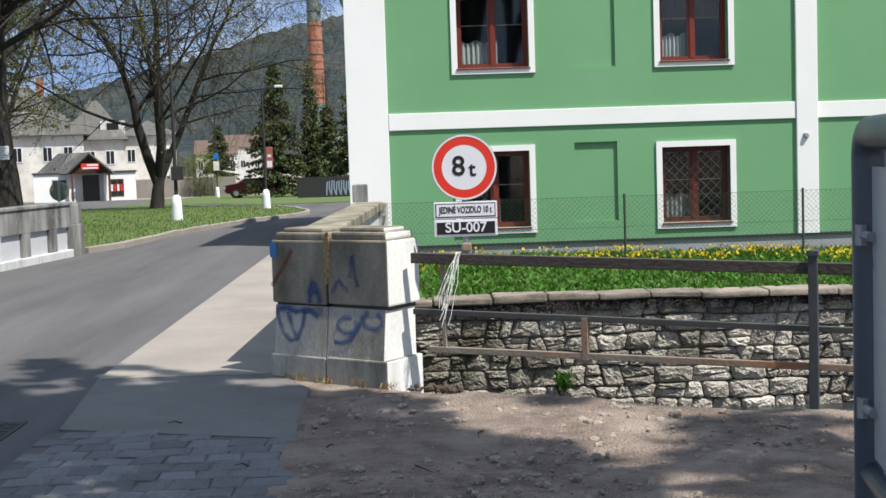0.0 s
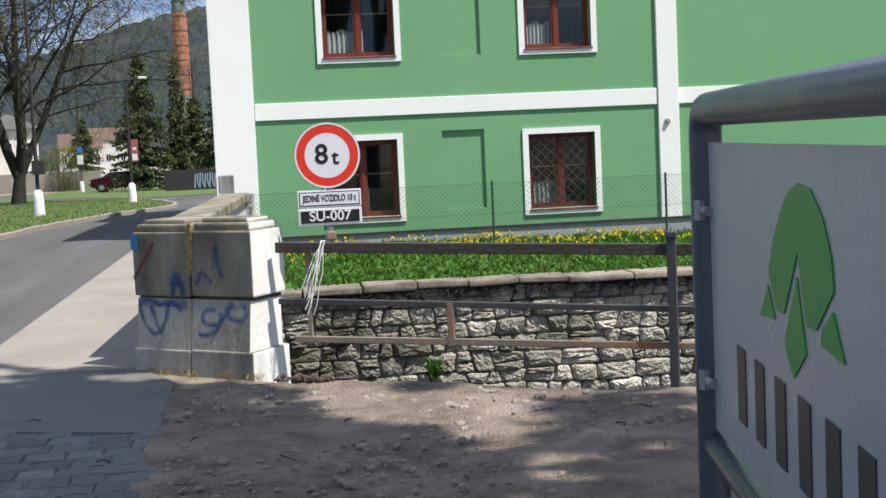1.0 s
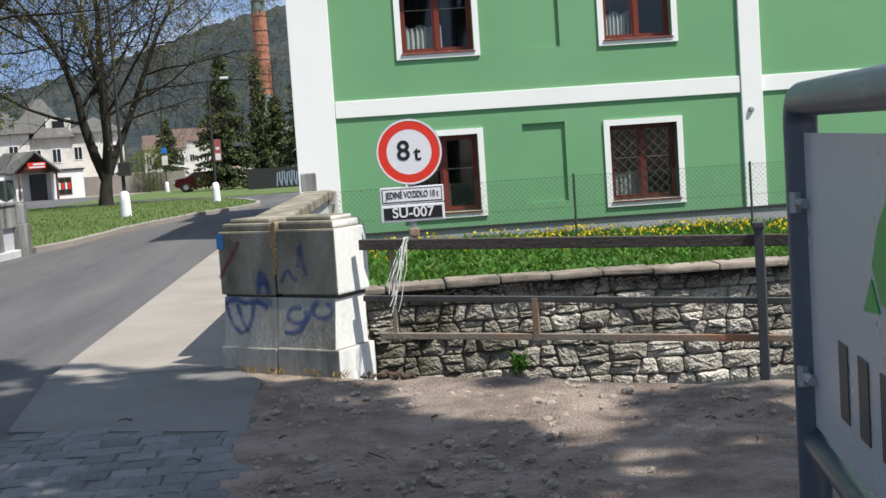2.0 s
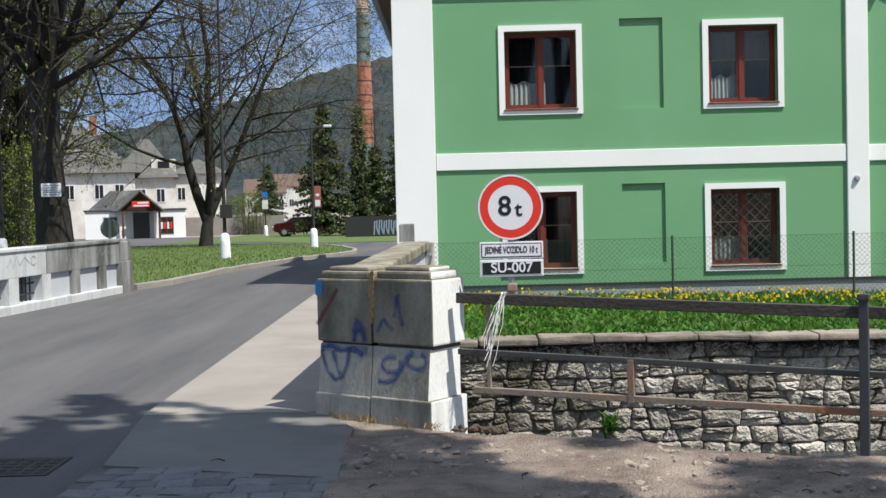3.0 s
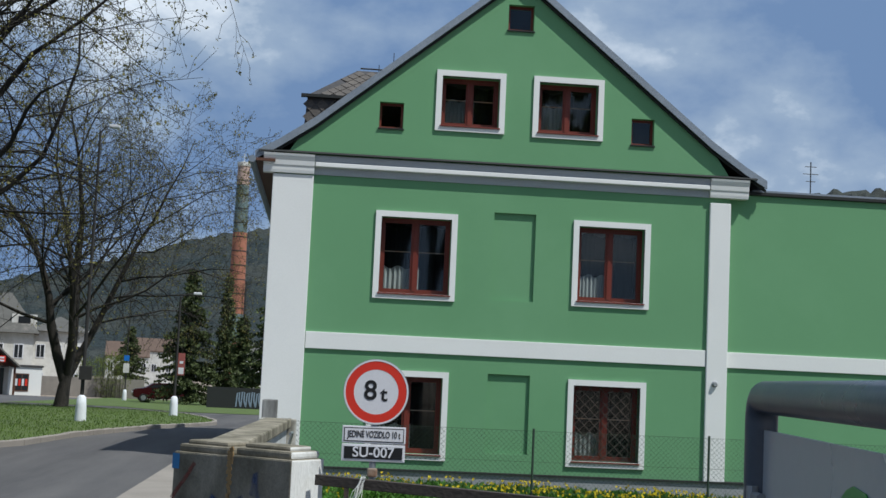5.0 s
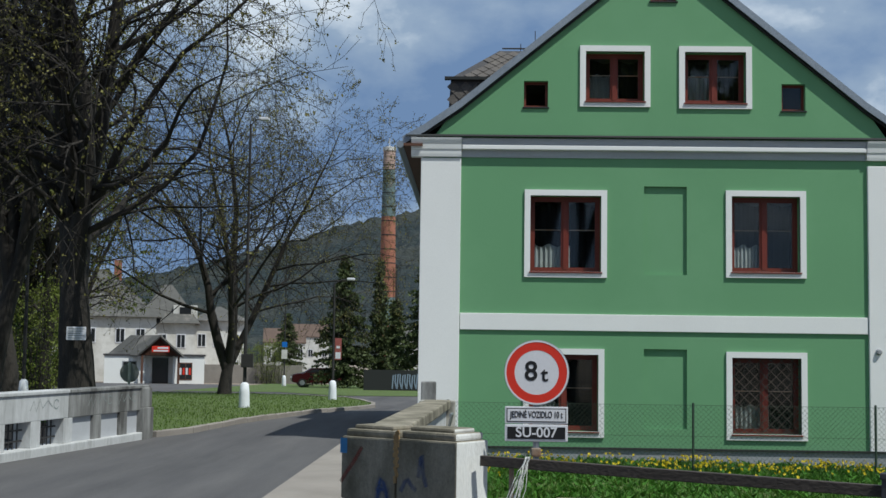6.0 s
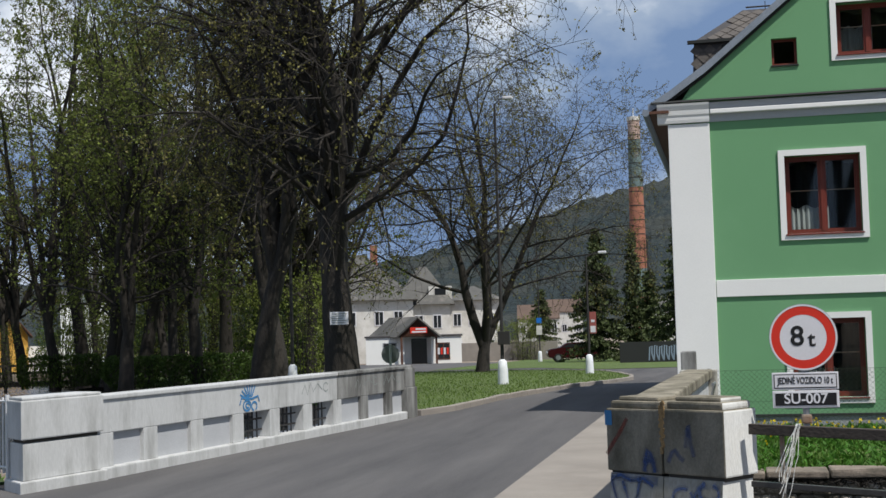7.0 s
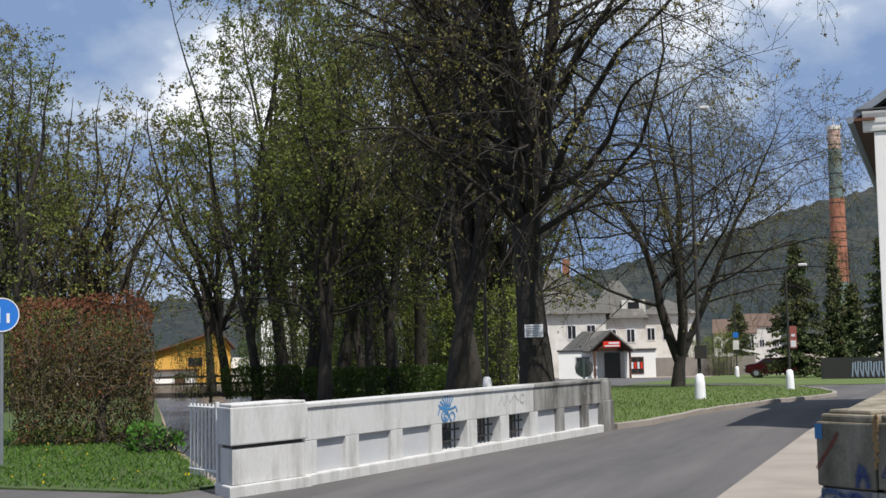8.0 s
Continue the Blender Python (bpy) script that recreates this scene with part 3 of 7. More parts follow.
LEFT_LINE = [(-1.36, 5.44), (-0.95, 5.68), (-0.3, 6.13), (APEX, TOP)]
RIGHT_LINE = [(APEX, TOP + 0.04), *[(2 * APEX - x + 0.09, z) for x, z in LEFT_LINE[-2::-1]]]
part("roof_slope", slope(bmesh.new(), LEFT_LINE, HY - 0.08, HY + 14.6, 0.09), M_SLATE, house, "dark slate roof slope")
part("roof_slope", slope(bmesh.new(), RIGHT_LINE, HY - 0.08, HY + 14.6, 0.09), M_SLATE, house, "dark slate roof slope")
part("verge", slope(bmesh.new(), [(x, z - 0.03) for x, z in LEFT_LINE], HY - 0.115, HY - 0.081, 0.15), M_TIN, house, "grey tin verge flashing")
part("verge", slope(bmesh.new(), [(x, z - 0.03) for x, z in RIGHT_LINE], HY - 0.115, HY - 0.081, 0.15), M_TIN, house, "grey tin verge flashing")
# added dark strips draw the shadow that the verges cast on the wall
for line in (LEFT_LINE, RIGHT_LINE):
    part("verge_shadow", slope(bmesh.new(), [(x, z - 0.085) for x, z in line], HY - 0.055, HY - 0.004, 0.05), M_DARKTIN, house, "dark strip standing for the shadow below the verge")
part("gutter", tube(bmesh.new(), [(-1.40, HY - 0.2, 5.40), (-1.40, HY + 14.6, 5.38)], 0.065), M_TIN, house)
part("soffit", boxes((-1.34, HX0 - 0.01, HY - 0.16, HY + 14.5, 5.38, 5.43)), M_BROWN, house)
part("wing_roof", boxes((7.62, 13.1, HY + 0.05, HY + 14.5, 5.305, 5.37, 0.01)), M_DARKTIN, house, "flat roof edge of dark tin")
part("wing_cap", boxes((7.9, 13.0, HY + 0.1, HY + 0.3, 5.375, 5.41)), M_TIN, house)
bm = tube(bmesh.new(), [(9.7, HY + 2, 5.3), (9.7, HY + 2, 6.35)], 0.012, 6)
for k, w in ((5.95, 0.1), (6.1, 0.16), (6.25, 0.12)):
    tube(bm, [(9.7 - w, HY + 2, k), (9.7 + w, HY + 2, k)], 0.008, 5)
part("aerial", bm, M_IRON, house)
part("vent_cap", tube(bmesh.new(), [(7.2, HY - 0.12, 1.76), (7.2, HY - 0.085, 1.76), (7.2, HY - 0.05, 1.76)], [0.035, 0.055, 0.055], 12), M_GREYP, house, "small round grey vent cap")
# hipped dormer over the side slope
class Plates:
    """Thin diamond plates gathered in one mesh."""

    def __init__(self):
        self.v, self.f = [], []

    def diamond(self, c, u, w, lift):
        n = len(self.v)
        self.v += [tuple(p) for p in (c - u, c - w + lift, c + u, c + w, c - u + lift * 0.7, c - w + lift * 1.5, c + u + lift * 0.7, c + w + lift * 0.3)]
        self.f += [(n + 4, n + 5, n + 6, n + 7), (n, n + 1, n + 5, n + 4), (n + 1, n + 2, n + 6, n + 5)]

    def put(self, name, mat, parent):
        me = bpy.data.meshes.new(name)
        me.from_pydata(self.v, [], self.f)
        me.materials.append(mat)
        ob = new(name, me)
        ob.parent = parent
        return ob


bm = bmesh.new()
DX0, DX1, DY0, DY1, DZ0, DZ1 = -0.72, 2.0, 31.0, 35.5, 6.6, 8.12
vs = [bm.verts.new(p) for p in ((DX0, DY0, DZ0), (DX1, DY0, DZ0), (DX1, DY1, DZ0), (DX0, DY1, DZ0), (DX0 + 0.1, DY0, DZ1), (DX1, DY0, DZ1), (DX1, DY1, DZ1), (DX0 + 0.1, DY1, DZ1),
                                (DX0 + 1.25, DY0 + 1.0, DZ1 + 0.88), (DX1 + 1.0, DY0 + 1.0, DZ1 + 0.88), (DX1 + 1.0, DY1 - 1.0, DZ1 + 0.88), (DX0 + 1.25, DY1 - 1.0, DZ1 + 0.88))]
for f in ((0, 1, 5, 4), (1, 2, 6, 5), (2, 3, 7, 6), (3, 0, 4, 7), (4, 5, 9, 8), (6, 7, 11, 10), (7, 4, 8, 11), (8, 9, 10, 11)):
    bm.faces.new([vs[k] for k in f])
bmesh.ops.recalc_face_normals(bm, faces=bm.faces)
dormer = part("dormer", bm, M_SLATE, house, "slate-hung hipped dormer")
part("dormer_eave", boxes((DX0 - 0.05, DX1, DY0 - 0.12, DY0 + 0.02, DZ1 - 0.06, DZ1 + 0.01)), M_DARKTIN, dormer)
part("dormer_window", boxes((0.0, 0.75, DY0 - 0.04, DY0 + 0.02, 7.6, 8.0, 0.01)), M_DARKTIN, dormer)
slates = Plates()
for start, e1, e2, wide, high in ((Vector((DX0, DY0 - 0.004, DZ0)), Vector((1, 0, 0)), Vector((0, 0, 1)), 2.7, 1.46),
                                  (Vector((DX0 + 0.1, DY0 - 0.004, DZ1 + 0.004)), Vector((1, 0, 0)), Vector((0, 1.0, 0.88)).normalized(), 3.2, 1.3)):
    out = e1.cross(e2)
    for j in range(int(high / 0.15)):
        for i in range(int(wide / 0.30)):
            a, b = 0.15 + 0.30 * i + (0.15 if j % 2 else 0), 0.10 + 0.15 * j
            if e2.y > 0.1 and a < 0.15 + 1.15 * b / 1.33:
                continue
            slates.diamond(start + e1 * a + e2 * b, e1 * 0.145, e2 * 0.148, out * 0.018)
slate_ob = slates.put("slate_cladding", M_SLATEGREY, dormer)
tagged(slate_ob, "diamond-laid brown-grey slates", kind="stuff")
part("rod", tube(bmesh.new(), [(1.4, 32.0, 9.0), (1.4, 32.0, 9.5)], 0.010, 6), M_IRON, dormer)
for x in (1.05, 1.85):
    part("rod", tube(bmesh.new(), [(x, 32.0, 9.0), (x, 32.0, 9.18)], 0.010, 6), M_IRON, dormer)
part("ridge_rail", tube(bmesh.new(), [(0.6, 32.0, 9.06), (2.6, 32.0, 9.06)], 0.02, 6), M_IRON, dormer)


def curtain_mesh(x0, x1, y, z0, z1, phase):
    bm = bmesh.new()
    n = 28
    rows = []
    for z in (z0, z1):
        rows.append([bm.verts.new((x0 + (x1 - x0) * i / n, y + 0.018 * math.sin(i * 1.7 + phase), z + (0.03 * math.sin(i * 0.5 + phase) if z == z1 else 0))) for i in range(n + 1)])
    for i in range(n):
        bm.faces.new((rows[0][i], rows[0][i + 1], rows[1][i + 1], rows[1][i]))
    return bm


def window(x0, x1, z0, z1, grille=False, small=False, number=0):
    """A window in the gable wall: white surround, red-brown casements, panes, sill and curtain."""
    w = 0 if small else WIDE
    a, b, c, d = x0 + w, x1 - w, z0 + w, z1 - w
    y = HY + (0.12 if small else 0.20)
    frame_w = 0.045 if small else 0.055
    f = boxes((a, a + frame_w, y, y + 0.06, c, d), (b - frame_w, b, y, y + 0.06, c, d), (a + frame_w, b - frame_w, y, y + 0.06, c, c + frame_w), (a + frame_w, b - frame_w, y, y + 0.06, d - frame_w, d))
    win = part("window", f, M_RED, house, "red-brown casement window")
    if not small:
        s = bmesh.new()
        pierced(s, lambda z: x0, lambda z: x1, z0, z1, [(a, b, c, d)], HY - 0.035, HY + 0.06)
        bmesh.ops.remove_doubles(s, verts=s.verts, dist=0.0005)
        part("surround", s, M_WHITE, win, "white painted surround")
    mid = (a + b) / 2
    if not small:
        for p, q in ((a + frame_w, mid - 0.035), (mid + 0.035, b - frame_w)):
            g = 0.035
            lo, hi = c + frame_w, d - frame_w
            bar = lo + (hi - lo) * 0.56
            part("sash", boxes((p, p + g, y + 0.01, y + 0.05, lo, hi), (q - g, q, y + 0.01, y + 0.05, lo, hi), (p + g, q - g, y + 0.01, y + 0.05, lo, lo + g), (p + g, q - g, y + 0.01, y + 0.05, hi - g, hi)), M_RED, win)
            part("glazing_bar", boxes((p + g, q - g, y + 0.015, y + 0.045, bar, bar + 0.014)), M_RUST, win, "thin pale brown glazing bar")
            pane = part("pane", boxes((p + g, q - g, y + 0.028, y + 0.033, lo + g, hi - g)), M_GLASS, win)
            pane.visible_shadow = False
        part("mullion", boxes((mid - 0.035, mid + 0.035, y - 0.01, y + 0.06, c + frame_w, d - frame_w, 0.006)), M_RED, win)
        top = c + (d - c) * (0.36 if number < 4 else 0.58)
        part("curtain", curtain_mesh(a + 0.08, mid + (0.0 if number == 3 else 0.1), y + 0.12, c + 0.05, top, number), M_CURTAIN, win, "white lace half curtain")
        # net sheet across the whole opening, coloured to give the room's shade
        part("dark_net", curtain_mesh(a + 0.05, b - 0.05, y + 0.28, c + 0.04, d - 0.1, number + 2), M_DARKNET, win)
    else:
        pane = part("pane", boxes((a + frame_w, b - frame_w, y + 0.028, y + 0.033, c + frame_w, d - frame_w)), M_GLASS, win)
        pane.visible_shadow = False
    part("sill", boxes((a - 0.02, b + 0.02, HY - (0.03 if small else 0.06), y, c - 0.028, c - 0.003, 0.004)), M_DARKTIN if small else M_RED, win)
    if grille:
        bm = bmesh.new()
        step, yy = 0.19, HY + 0.085
        w_, h_ = b - a, d - c
        k = -h_
        while k < w_:
            for sgn in (1, -1):
                pts = []
                for s in (0.0, 1.0):
                    pts.append((k + s * h_, s * h_))
                (u0, v0), (u1, v1) = pts
                lo_, hi_ = max(u0, 0.0), min(u1, w_)
                if hi_ > lo_ + 0.01:
                    p0, p1 = (lo_, lo_ - k), (hi_, hi_ - k)
                    xs = [(a + p[0]) if sgn > 0 else (b - p[0]) for p in (p0, p1)]
                    tube(bm, [(xs[0], yy + 0.006 * sgn, c + p0[1]), (xs[1], yy + 0.006 * sgn, c + p1[1])], 0.0065, 5)
            k += step
        tube(bm, [(a + 0.01, yy, c + 0.01), (b - 0.01, yy, c + 0.01), (b - 0.01, yy, d - 0.01), (a + 0.01, yy, d - 0.01), (a + 0.01, yy, c + 0.01)], 0.008, 5)
        part("grille", bm, M_GRILLE, win, "diamond lattice grille of thin iron bars")


for i, o in enumerate(WIN + ATTIC):
    window(*o, grille=i == 1, number=i)
for o in SMALL:
    window(*o, small=True)

# ---- bridge: end pillar, parapets ----
def inset(ring, d):
    """A ring of plan points drawn in by d (out where d is below 0)."""
    c = sum((Vector(p) for p in ring), Vector((0, 0))) / len(ring)
    out = []
    n = len(ring)
    for i in range(n):
        p, a, b = Vector(ring[i]), Vector(ring[i - 1]), Vector(ring[(i + 1) % n])
        u, v = (p - a).normalized(), (b - p).normalized()
        nu, nv = Vector((-u.y, u.x)), Vector((-v.y, v.x))
        if nu.dot(c - p) < 0:
            nu = -nu
        if nv.dot(c - p) < 0:
            nv = -nv
        k = (nu + nv).normalized()
        out.append(tuple(p + k * (d / max(0.3, k.dot(nu)))))
    return out


def ribbon(bm, origin, right, up, line, width, lift=0.004):
    """A painted stroke lying on a face: line holds (along, height) points."""
    out = right.cross(up).normalized() * lift
    pts = [origin + right * a + up * b + out for a, b in line]
    prev = None
    for i, p in enumerate(pts):
        d = (pts[min(i + 1, len(pts) - 1)] - pts[max(i - 1, 0)]).normalized()
        side = d.cross(out.normalized()) * width / 2
        pair = bm.verts.new(p + side), bm.verts.new(p - side)
        if prev:
            bm.faces.new((prev[0], prev[1], pair[1], pair[0]))
        prev = pair
    return bm


def loop_line(cx, cz, rx, rz, a0, a1, n=18):
    return [(cx + rx * math.cos(radians(a0 + (a1 - a0) * i / n)), cz + rz * math.sin(radians(a0 + (a1 - a0) * i / n))) for i in range(n + 1)]


def batter(bm, low, high, z0, z1):
    """A block whose faces lean inwards from the ring low to the ring high."""
    lo, hi = [bm.verts.new((*p, z0)) for p in low], [bm.verts.new((*p, z1)) for p in high]
    bm.faces.new(lo[::-1])
    bm.faces.new(hi)
    for i in range(len(low)):
        j = (i + 1) % len(low)
        bm.faces.new((lo[i], lo[j], hi[j], hi[i]))
    bmesh.ops.recalc_face_normals(bm, faces=bm.faces)
    return bm


def build_end_pillar():
    base = [(-1.03, 9.88), (-0.15, 9.18), (0.08, 9.53), (-0.80, 10.24)]
    pillar = thing("bridge_pillar", (-0.5, 9.7, 0), "cracked grey concrete bridge end pillar with blue graffiti", "pillar")
    F0, F1, S = Vector((*base[0], 0)), Vector((*base[1], 0)), 0.49
    split = F0.lerp(F1, S), Vector((*base[3], 0)).lerp(Vector((*base[2], 0)), S)
    halves = ([base[0], tuple(split[0].xy), tuple(split[1].xy), base[3]], [tuple(split[0].xy), base[1], base[2], tuple(split[1].xy)])
    right = (F1 - F0).normalized()

    def sunlit_wash(ob, k):
        """The right-hand half's river side takes a pale wash, sunlight put into its colour."""
        if k:
            ob.data.materials.append(M_SUNLITWASH)
            for p in ob.data.polygons:
                if p.normal.dot(right) > 0.6:
                    p.material_index = 1

    for k, half in enumerate(halves):
        h = inset(half, 0.004)
        up = 0.008 * k
        bm = bmesh.new()
        s = [Vector(p) for p in h]
        face = Vector((F0.y - F1.y, F1.x - F0.x)).normalized() * -1
        prism(bm, [s[0] + face * 0.04, s[1] + face * 0.04, s[2], s[3]], -0.15, 0.185 + up, 0.012)
        sunlit_wash(part("base_course", bm, M_CONC_PALE, pillar), k)
        bm = bmesh.new()
        s = [Vector(p) for p in inset(h, 0.035)]
        for i, way in ((1 - k, -1), (2 + k, 1)):
            s[i] = Vector(h[i]) + way * 0.035 * Vector((F0.y - F1.y, F1.x - F0.x)).normalized() * -1
        face = Vector((F0.y - F1.y, F1.x - F0.x)).normalized() * -1
        batter(bm, [s[0] + face * 0.065, s[1] + face * 0.065, s[2], s[3]], [s[0] + face * 0.025, s[1] + face * 0.025, s[2], s[3]], 0.18, 0.545)
        sunlit_wash(part("shaft", bm, M_CONC_PALE, pillar), k)
        bm = bmesh.new()
        prism(bm, inset(h, 0.03), 0.54, 0.565 + up)
        # recess coloured dark for the shade under the upper block
        part("waist_groove", bm, M_GROOVEDARK, pillar)
        bm = bmesh.new()
        prism(bm, inset(h, 0.004), 0.56 + up, 1.02 + up, 0.014)
        sunlit_wash(part("upper_block", bm, M_CONC_MOSS, pillar), k)
        bm = bmesh.new()
        prism(bm, inset(h, 0.03), 1.02 + up, 1.075 + up, 0.018)
        prism(bm, inset(h, 0.075), 1.07 + up, 1.105 + up, 0.016)
        sunlit_wash(part("cap", bm, M_CONC_MOSS, pillar), k)
    up = Vector((0, 0, 1))
    flat = right.cross(up).normalized()
    lo, hi, lean = F0 + flat * 0.048, F0 - flat * 0.010, up - flat * 0.109
    low_lines = ([(0.05, 0.50), (0.08, 0.42), (0.12, 0.34), (0.20, 0.285), (0.27, 0.31), (0.31, 0.40), (0.33, 0.53)],
                 [(0.16, 0.49), (0.20, 0.41), (0.25, 0.32)], [(0.04, 0.51), (0.14, 0.535), (0.24, 0.50), (0.36, 0.52), (0.46, 0.47)],
                 loop_line(0.735, 0.42, 0.085, 0.055, 60, 400), [(0.62, 0.30), (0.70, 0.30), (0.78, 0.33), (0.83, 0.40), (0.87, 0.48), (0.93, 0.53)],
                 loop_line(0.97, 0.46, 0.085, 0.055, 120, 430))
    high_lines = ([(0.375, 0.57), (0.385, 0.65), (0.41, 0.73), (0.44, 0.70), (0.465, 0.63), (0.475, 0.57)], [(0.37, 0.63), (0.42, 0.655), (0.48, 0.63)])
    faint_lines = ([(0.60, 0.65), (0.64, 0.72), (0.67, 0.74), (0.71, 0.69), (0.75, 0.67)], [(0.765, 0.76), (0.785, 0.88), (0.80, 0.92), (0.81, 0.80), (0.84, 0.70)])
    for i, line in enumerate(low_lines):
        part("graffiti", ribbon(bmesh.new(), lo, right, lean, line, 0.020, 0.0045 + 0.0004 * i), M_SPRAY, pillar, "blurred blue spray graffiti")
        part("overspray", ribbon(bmesh.new(), lo, right, lean, line, 0.050, 0.002 + 0.0003 * i), M_MIST, pillar, "soft blue overspray")
    part("overspray", ribbon(bmesh.new(), lo, right, lean, [(0.04, 0.515), (0.30, 0.52), (0.50, 0.51)], 0.06, 0.0012), M_MIST, pillar, "soft blue overspray")
    for i, line in enumerate(high_lines):
        part("graffiti", ribbon(bmesh.new(), hi, right, up, line, 0.028, 0.0045 + 0.0004 * i), M_SPRAY, pillar, "blurred blue spray graffiti")
        part("overspray", ribbon(bmesh.new(), hi, right, up, line, 0.065, 0.003 + 0.0003 * i), M_MIST, pillar, "soft blue overspray")
    for i, line in enumerate(faint_lines):
        for w in (0.045, 0.025):
            part("overspray", ribbon(bmesh.new(), hi, right, up, line, w, 0.004 - 0.04 * w + 0.0003 * i), M_MIST, pillar, "soft blue overspray")
    bm = bmesh.new()
    ribbon(bm, hi, right, up, [(0.005, 0.68), (0.07, 0.76), (0.14, 0.84), (0.22, 0.95)], 0.032)
    part("graffiti", bm, M_SPRAYR, pillar, "faded red spray stroke")
    bm = bmesh.new()
    ribbon(bm, hi, right, up, [(0.0, 0.95), (0.07, 0.95)], 0.11, 0.006)
    part("graffiti", bm, M_SPRAYL, pillar, "light blue paint patch")
    # crumbled joint between the two halves
    bm = bmesh.new()
    rnd = random.Random(4)
    for i in range(16):
        z = 0.72 + 0.37 * i / 16
        w = 0.012 + 0.02 * i / 16 * rnd.random()
        c = hi + right * (0.555 + rnd.uniform(-0.012, 0.012)) + up * z
        box(bm, -w, w, -0.006, 0.006, -0.014, 0.014, 0.0, Matrix.Translation(c) @ Matrix.Rotation(math.atan2(right.y, right.x), 4, "Z") @ pose(0, 0, 0, 0, rnd.uniform(-30, 30), 0))
    part("crumbled_joint", bm, M_CRUMB, pillar, "crumbled ochre joint")


build_end_pillar()


def strip(a, b, w0, w1, back):
    """The plan ring of a wall along the line a-b, from w0 to w1 beside it."""
    a, b = Vector(a), Vector(b)
    d = (b - a).normalized()
    n = Vector((d.y, -d.x))
    return [tuple(a + n * w0), tuple(b + n * w0), tuple(b + n * w1), tuple(a + n * w1)]


par_r = thing("parapet", (-0.8, 14, 0), "pale concrete bridge parapet with a flat coping", "parapet")
A, B = (-1.02, 10.2), (-0.70, 18.4)
bm = bmesh.new()
prism(bm, strip(A, B, 0.05, 0.30, 1), -0.1, 0.88, 0.01)
part("wall", bm, M_CONC_LIGHT, par_r)
bm = bmesh.new()
prism(bm, strip(A, B, 0.0, 0.36, 1), 0.88, 1.0, 0.02)
part("coping", bm, M_CONC_MOSS, par_r)
bm = bmesh.new()
prism(bm, [(-0.78, 18.4), (-0.28, 18.4), (-0.28, 18.95), (-0.78, 18.95)], -0.6, 0.98, 0.02)
part("end_block", bm, M_CONC, par_r)
bm = bmesh.new()
prism(bm, [(-0.80, 19.6), (-0.58, 19.6), (-0.58, 19.85), (-0.80, 19.85)], -0.1, 1.22, 0.02)
part("end_post", bm, M_CONC_SOOT, par_r, "short grey concrete post")
tube_rail = tube(bmesh.new(), [(-0.38, 18.35, 0.55), (-0.30, 17.2, 0.86), (-0.32, 16.9, 0.86)], 0.02, 8)
part("pipe", tube_rail, M_GALV, par_r)


